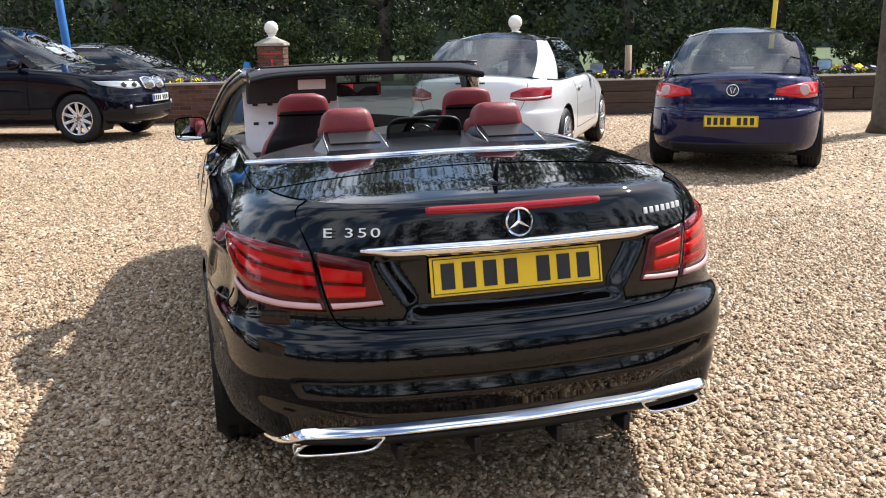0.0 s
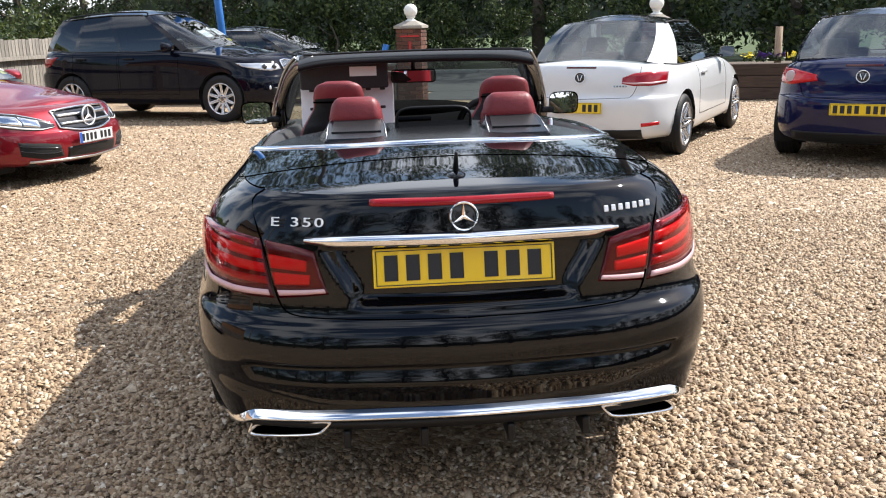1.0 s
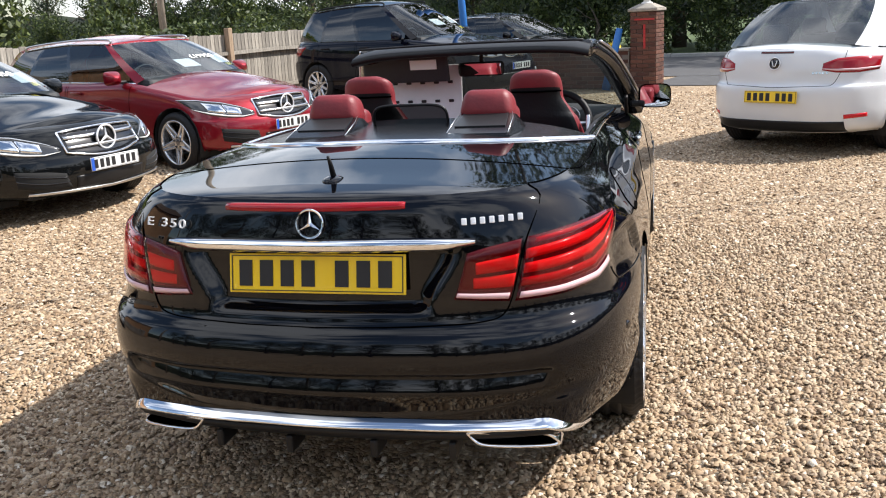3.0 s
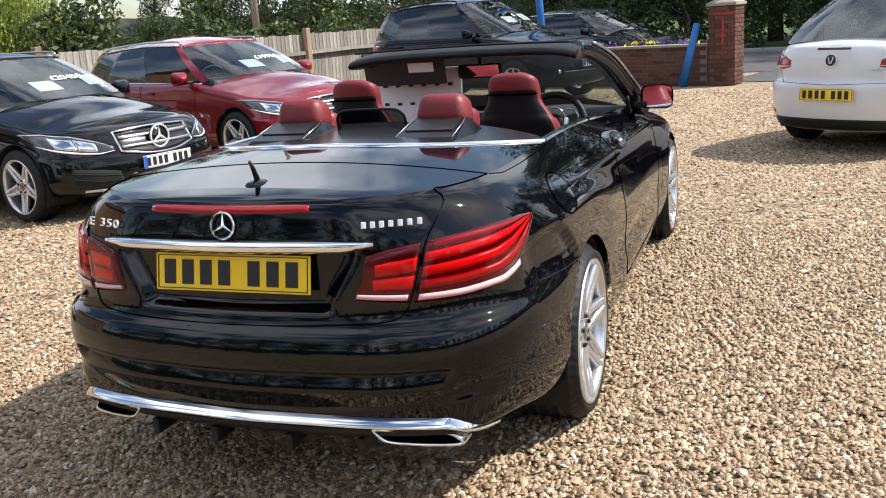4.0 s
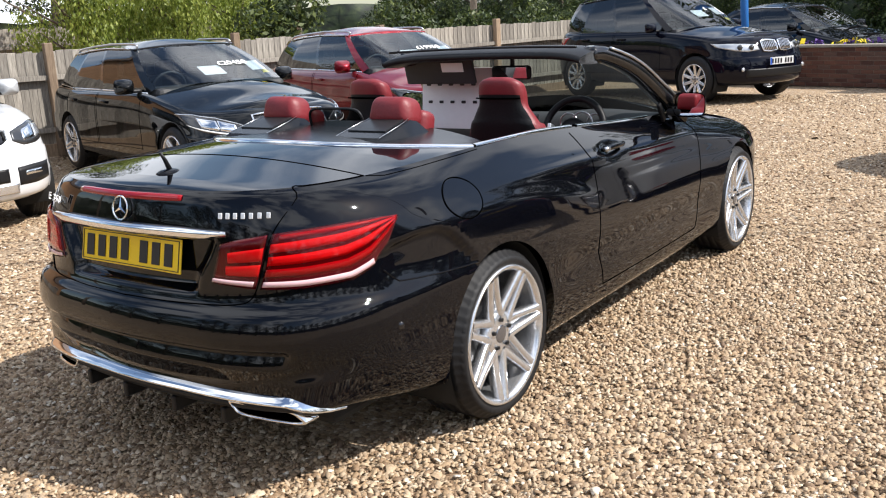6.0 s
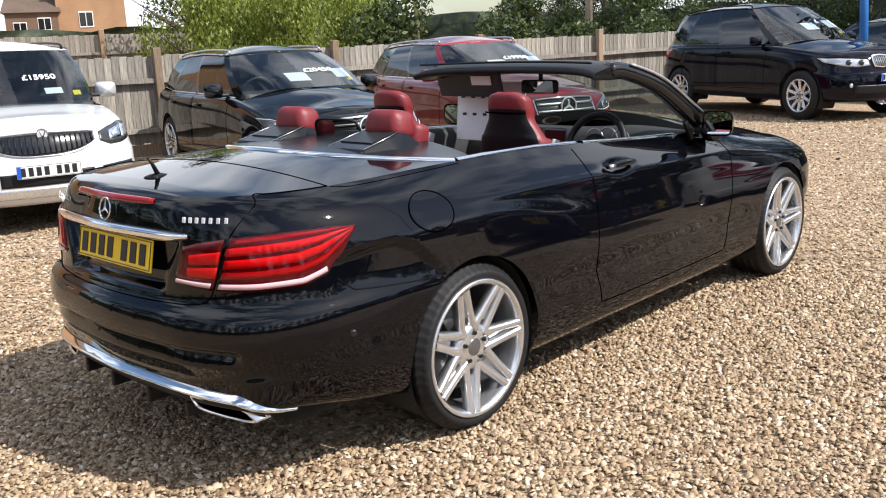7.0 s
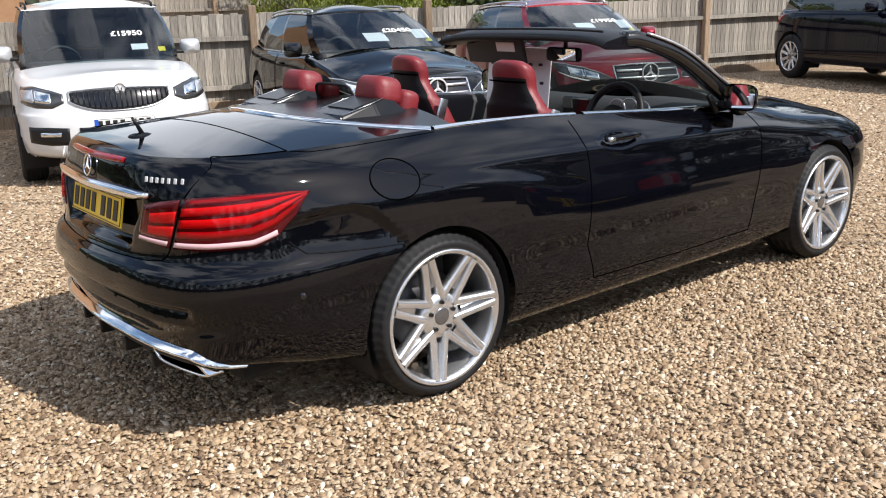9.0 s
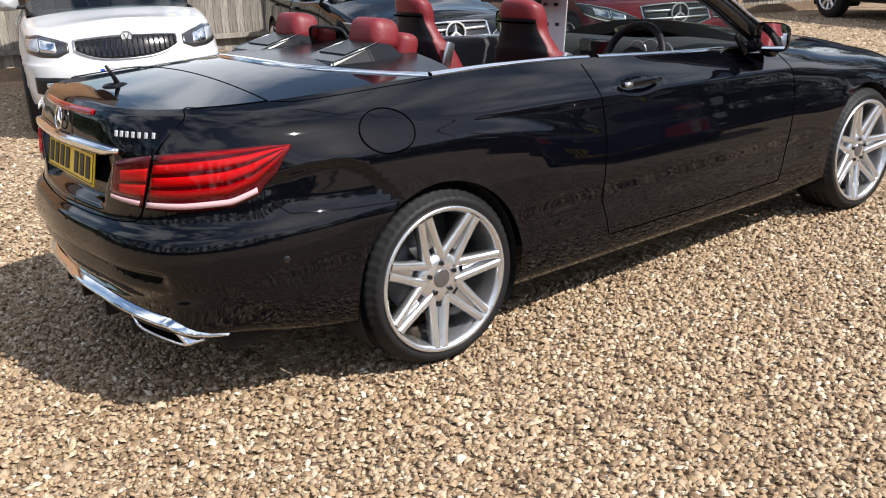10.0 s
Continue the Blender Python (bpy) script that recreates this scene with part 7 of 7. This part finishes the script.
# woods further behind on the west side; unseen trees added round the back of the yard
for k in range(44):
    a = radians(100 + k * 6.6)
    west = k < 13
    d = rng_t.uniform(27, 33) + (6 if k < 9 else 0) if west else rng_t.uniform(17, 22)
    p = Vector((1.5 + d * math.cos(a), 2 + d * math.sin(a), 0))
    if (abs(p.x + 22) < 8 and -9 < p.y < 9) or (p - P1).dot(OUT) > -1.0 or 148 < math.degrees(math.atan2(p.y + 2, p.x - 2)) < 161:
        continue
    # the unseen trees are sized for dark paint reflections and open sky fill
    size_ = rng_t.uniform(0.75, 0.95) if west else (rng_t.uniform(0.50, 0.65) if p.x > 6 else rng_t.uniform(0.55, 0.75))
    tree("dark", rng_t.randrange(4), Matrix.Translation(p) @ pose(0, 0, 0, 0, 0, rng_t.uniform(0, 360)) @ Matrix.Scale(size_, 4), "dark tree round the yard, unseen ones added to the south and east")
tree("dark", 1, Matrix.Translation((-53.0, 18.6, 0)) @ Matrix.Scale(0.52, 4), "dark conical evergreen beside the far house")
# service cable slung high over the yard
ends = (Vector((-13.97, -7.47, 6.4)), Vector((20.23, 14.08, 6.4)))
o = tube("overhead_cable", [ends[0].lerp(ends[1], t) + Vector((0, 0, -0.5 * 4 * t * (1 - t))) for t in np.linspace(0, 1, 25)], 0.018, TRIM, None, sides=6)
tagged(o, "black service cable slung between wooden poles", "cable")
for e in ends:
    o = tube("telegraph_pole", [(e.x, e.y, 0), (e.x, e.y, 3.2), (e.x, e.y, 6.7)], [0.13, 0.12, 0.10], POLE_WOOD, None, sides=12)
    tagged(o, "weathered wooden pole carrying a cable", "telegraph pole", "telegraph poles")
# far line of woods closing the view
far = []
for q in np.linspace(0, 1, 5):
    row = []
    for k in range(241):
        a = 2 * math.pi * k / 240
        h = 6.0 + 1.6 * noise.noise(Vector((math.cos(a) * 9, math.sin(a) * 9, 0))) + 0.9 * noise.noise(Vector((math.cos(a) * 40, math.sin(a) * 40, 3)))
        if 1.85 < a < 2.95:
            h *= 0.55
        r_ = 74 + 2.5 * noise.noise(Vector((math.cos(a) * 60, math.sin(a) * 60, q * 6)))
        row.append((r_ * math.cos(a), r_ * math.sin(a) + 5, h * q - 0.2))
    far.append(row)
WOODS = leaf_material("far woods", [(0.0, (0.012, 0.020, 0.008)), (1.0, (0.05, 0.07, 0.02))], 0.0)
wn = WOODS.node_tree.nodes
tcw, nzw, rmw = wn.new("ShaderNodeTexCoord"), wn.new("ShaderNodeTexNoise"), ramp_node(wn, [(0.35, (0.006, 0.010, 0.004)), (0.55, (0.02, 0.032, 0.011)), (0.8, (0.07, 0.085, 0.03))])
nzw.inputs["Scale"].default_value, nzw.inputs["Detail"].default_value = 1.6, 10
WOODS.node_tree.links.new(tcw.outputs["Object"], nzw.inputs["Vector"])
WOODS.node_tree.links.new(nzw.outputs[0], rmw.inputs[0])
WOODS.node_tree.links.new(rmw.outputs[0], wn["Principled BSDF"].inputs["Base Color"])
tagged(sheet("backdrop", far, WOODS, None, "distant dark line of woods"), category="woods", kind="structure")
# bare trunk beside the flower bed
tr = thing("tree", pose(8.62, 7.55, 0), "bare grey-brown tree trunk standing in gravel", "tree", "trees")
v, f = tube_data([(0, 0, -0.05), (0.01, 0, 0.15), (0.0, 0.0, 0.6), (0.03, 0.02, 2.5), (0.1, 0.05, 6.0)], [0.30, 0.235, 0.21, 0.19, 0.14], 16)
mesh_part("trunk", v, f, BARK, tr)

# pansies along the beds
PETAL_Y = plain("yellow petals", (0.72, 0.55, 0.01), 0.6)
PANSY_LEAVES = leaf_cloud("leaves", [((0, 0, 0.06), (0.12, 0.10, 0.07))], 160, 0.03, MID_LEAF, 5)
PETAL_P = plain("purple petals", (0.09, 0.035, 0.22), 0.6)
for k in range(46):
    if k < 30:
        p = P1 + LOT * (6.1 + 0.235 * k + rng_t.uniform(-0.08, 0.08)) + OUT * rng_t.uniform(0.22, 0.5)
        z = 0.60
    else:
        p = P1 - LOT * (0.7 + 0.25 * (k - 30) + rng_t.uniform(-0.08, 0.08)) + OUT * rng_t.uniform(0.16, 0.3)
        z = 0.62
    clump = thing("flower_clump", Matrix.Translation((p.x, p.y, z)), "low clump of yellow or purple pansies", "flowers", "pansies")
    o = new("leaves", PANSY_LEAVES)
    o.parent = clump
    r_ = np.random.default_rng(k)
    n = 14
    c = np.stack([r_.normal(0, 0.07, n), r_.normal(0, 0.06, n), r_.uniform(0.08, 0.17, n)], 1)
    u = r_.normal(size=(n, 3)) * 0.03
    w_ = r_.normal(size=(n, 3)) * 0.03
    quad = np.stack([c - u, c + w_, c + u, c - w_], 1)
    o = new("blooms", bulk("blooms", quad.reshape(-1, 3), np.arange(n * 4), np.full(n, 4), PETAL_Y if (k * 7) % 5 < 2 else PETAL_P))
    o.parent = clump

# ---------------------------------------------------------------- houses beyond
ROOF_TILE = plain("brown roof tiles", (0.11, 0.075, 0.055), 0.85, grain=0.3, scale=8, bump=0.4)
HOUSE_BRICK = plain("orange house brick", (0.36, 0.205, 0.11), 0.9, grain=0.2, scale=9, bump=0.2)
HOUSE_DARK = plain("brown tile-hung wall", (0.16, 0.095, 0.06), 0.9, grain=0.25, scale=9, bump=0.3)
UPVC = plain("white window frame", (0.78, 0.78, 0.77), 0.4)


def house(name, m, size, roof, wall_mat, windows, label):
    w, d, h = size
    hs = thing(name, m, label, "house", "houses")
    block("wall", (0, 0, h / 2), (w, d, h), 0.0, wall_mat, hs)
    v = [(-w / 2 - 0.3, -d / 2 - 0.3, h), (w / 2 + 0.3, -d / 2 - 0.3, h), (w / 2 + 0.3, d / 2 + 0.3, h), (-w / 2 - 0.3, d / 2 + 0.3, h), (-w / 2 + 0.5, 0, h + roof), (w / 2 - 0.5, 0, h + roof)]
    mesh_part("roof", v, [(0, 1, 5, 4), (2, 3, 4, 5), (1, 2, 5), (3, 0, 4), (3, 2, 1, 0)], ROOF_TILE, hs, smooth=False)
    for x, z, ww, hh in windows:
        fr = block("window", (x, -d / 2 - 0.02, z), (ww, 0.08, hh), 0.01, UPVC, hs)
        block("pane", (x - ww * 0.24, -d / 2 - 0.063, z), (ww * 0.42, 0.02, hh * 0.84), 0.0, GLOSS_TRIM, fr)
        block("pane", (x + ww * 0.24, -d / 2 - 0.063, z), (ww * 0.42, 0.02, hh * 0.84), 0.0, GLOSS_TRIM, fr)
    return hs


hs_turn = pose(0, 0, 0, 0, 0, 64)
house("house", Matrix.Translation((-82.9, 35.3, 0)) @ hs_turn, (4.3, 8, 4.9), 3.0, HOUSE_DARK, ((-1.0, 3.6, 1.1, 1.0), (1.0, 3.9, 1.1, 1.1)), "brown tile-hung house with white windows")
house("house", Matrix.Translation((-81.0, 39.9, 0)) @ hs_turn, (5.8, 8, 7.4), 2.5, HOUSE_BRICK, ((-0.5, 4.2, 1.2, 1.4),), "orange brick house beyond the fences")
house("house", Matrix.Translation((-17.62, -0.93, 0)) @ pose(0, 0, 0, 0, 0, 74.35), (9.0, 7.0, 5.0), 2.6, HOUSE_BRICK, ((-3.0, 1.5, 1.4, 1.2),), "orange brick building beside the yard")

# the saloon on the far side of the low wall
SALOON = dict(yr=-1.05, yf=3.55, w=0.90, wb=2.73, R=0.32, rim=0.23, belt=0.94, tail=1.0, nose=0.76, cowl=2.25, cowl_z=0.965, roof=1.47, roof_w=0.56, roof_front=1.40, roof_rear=-0.15, rear_base=-0.62, boot=-0.60,
              rear_base_z=1.02, doors=((0.92, 2.05), (0.05, 0.88)), spokes=9, twin=False, paint=BLACK_PAINT, trim=CHROME, rake=0.05,
              sides=((0, 0.95, "glass"), (0, 0.88, "post"), (0, 0.05, "glass"), (0, -0.40, "pillar")))


def saloon():
    car, skin, gh = parked_car("saloon_car", facing(-3.4, 17.5, 0.87, -0.49), SALOON, "black saloon car parked behind the low brick wall")
    for side in (1, -1):
        for x, z, r in ((0.45, 0.60, 0.075), (0.62, 0.615, 0.085)):
            c = skin.at(skin.near((x, z), (0, 2), 1), 0.0) * (side, 1, 1)
            bm = bmesh.new()
            bmesh.ops.create_uvsphere(bm, u_segments=20, v_segments=10, radius=r, matrix=Matrix.Translation(c) @ Matrix.Diagonal((1, 0.4, 0.85, 1)))
            part("headlamp", bm, REFLECTOR, car)
    band("grille", skin, -0.28, 0.28, lambda x: 0.50, lambda x: 0.63, 1, GLOSS_TRIM, car, 0.006)
    band("grille_bar", skin, -0.28, 0.28, lambda x: 0.62, lambda x: 0.645, 1, CHROME, car, 0.012)


saloon()
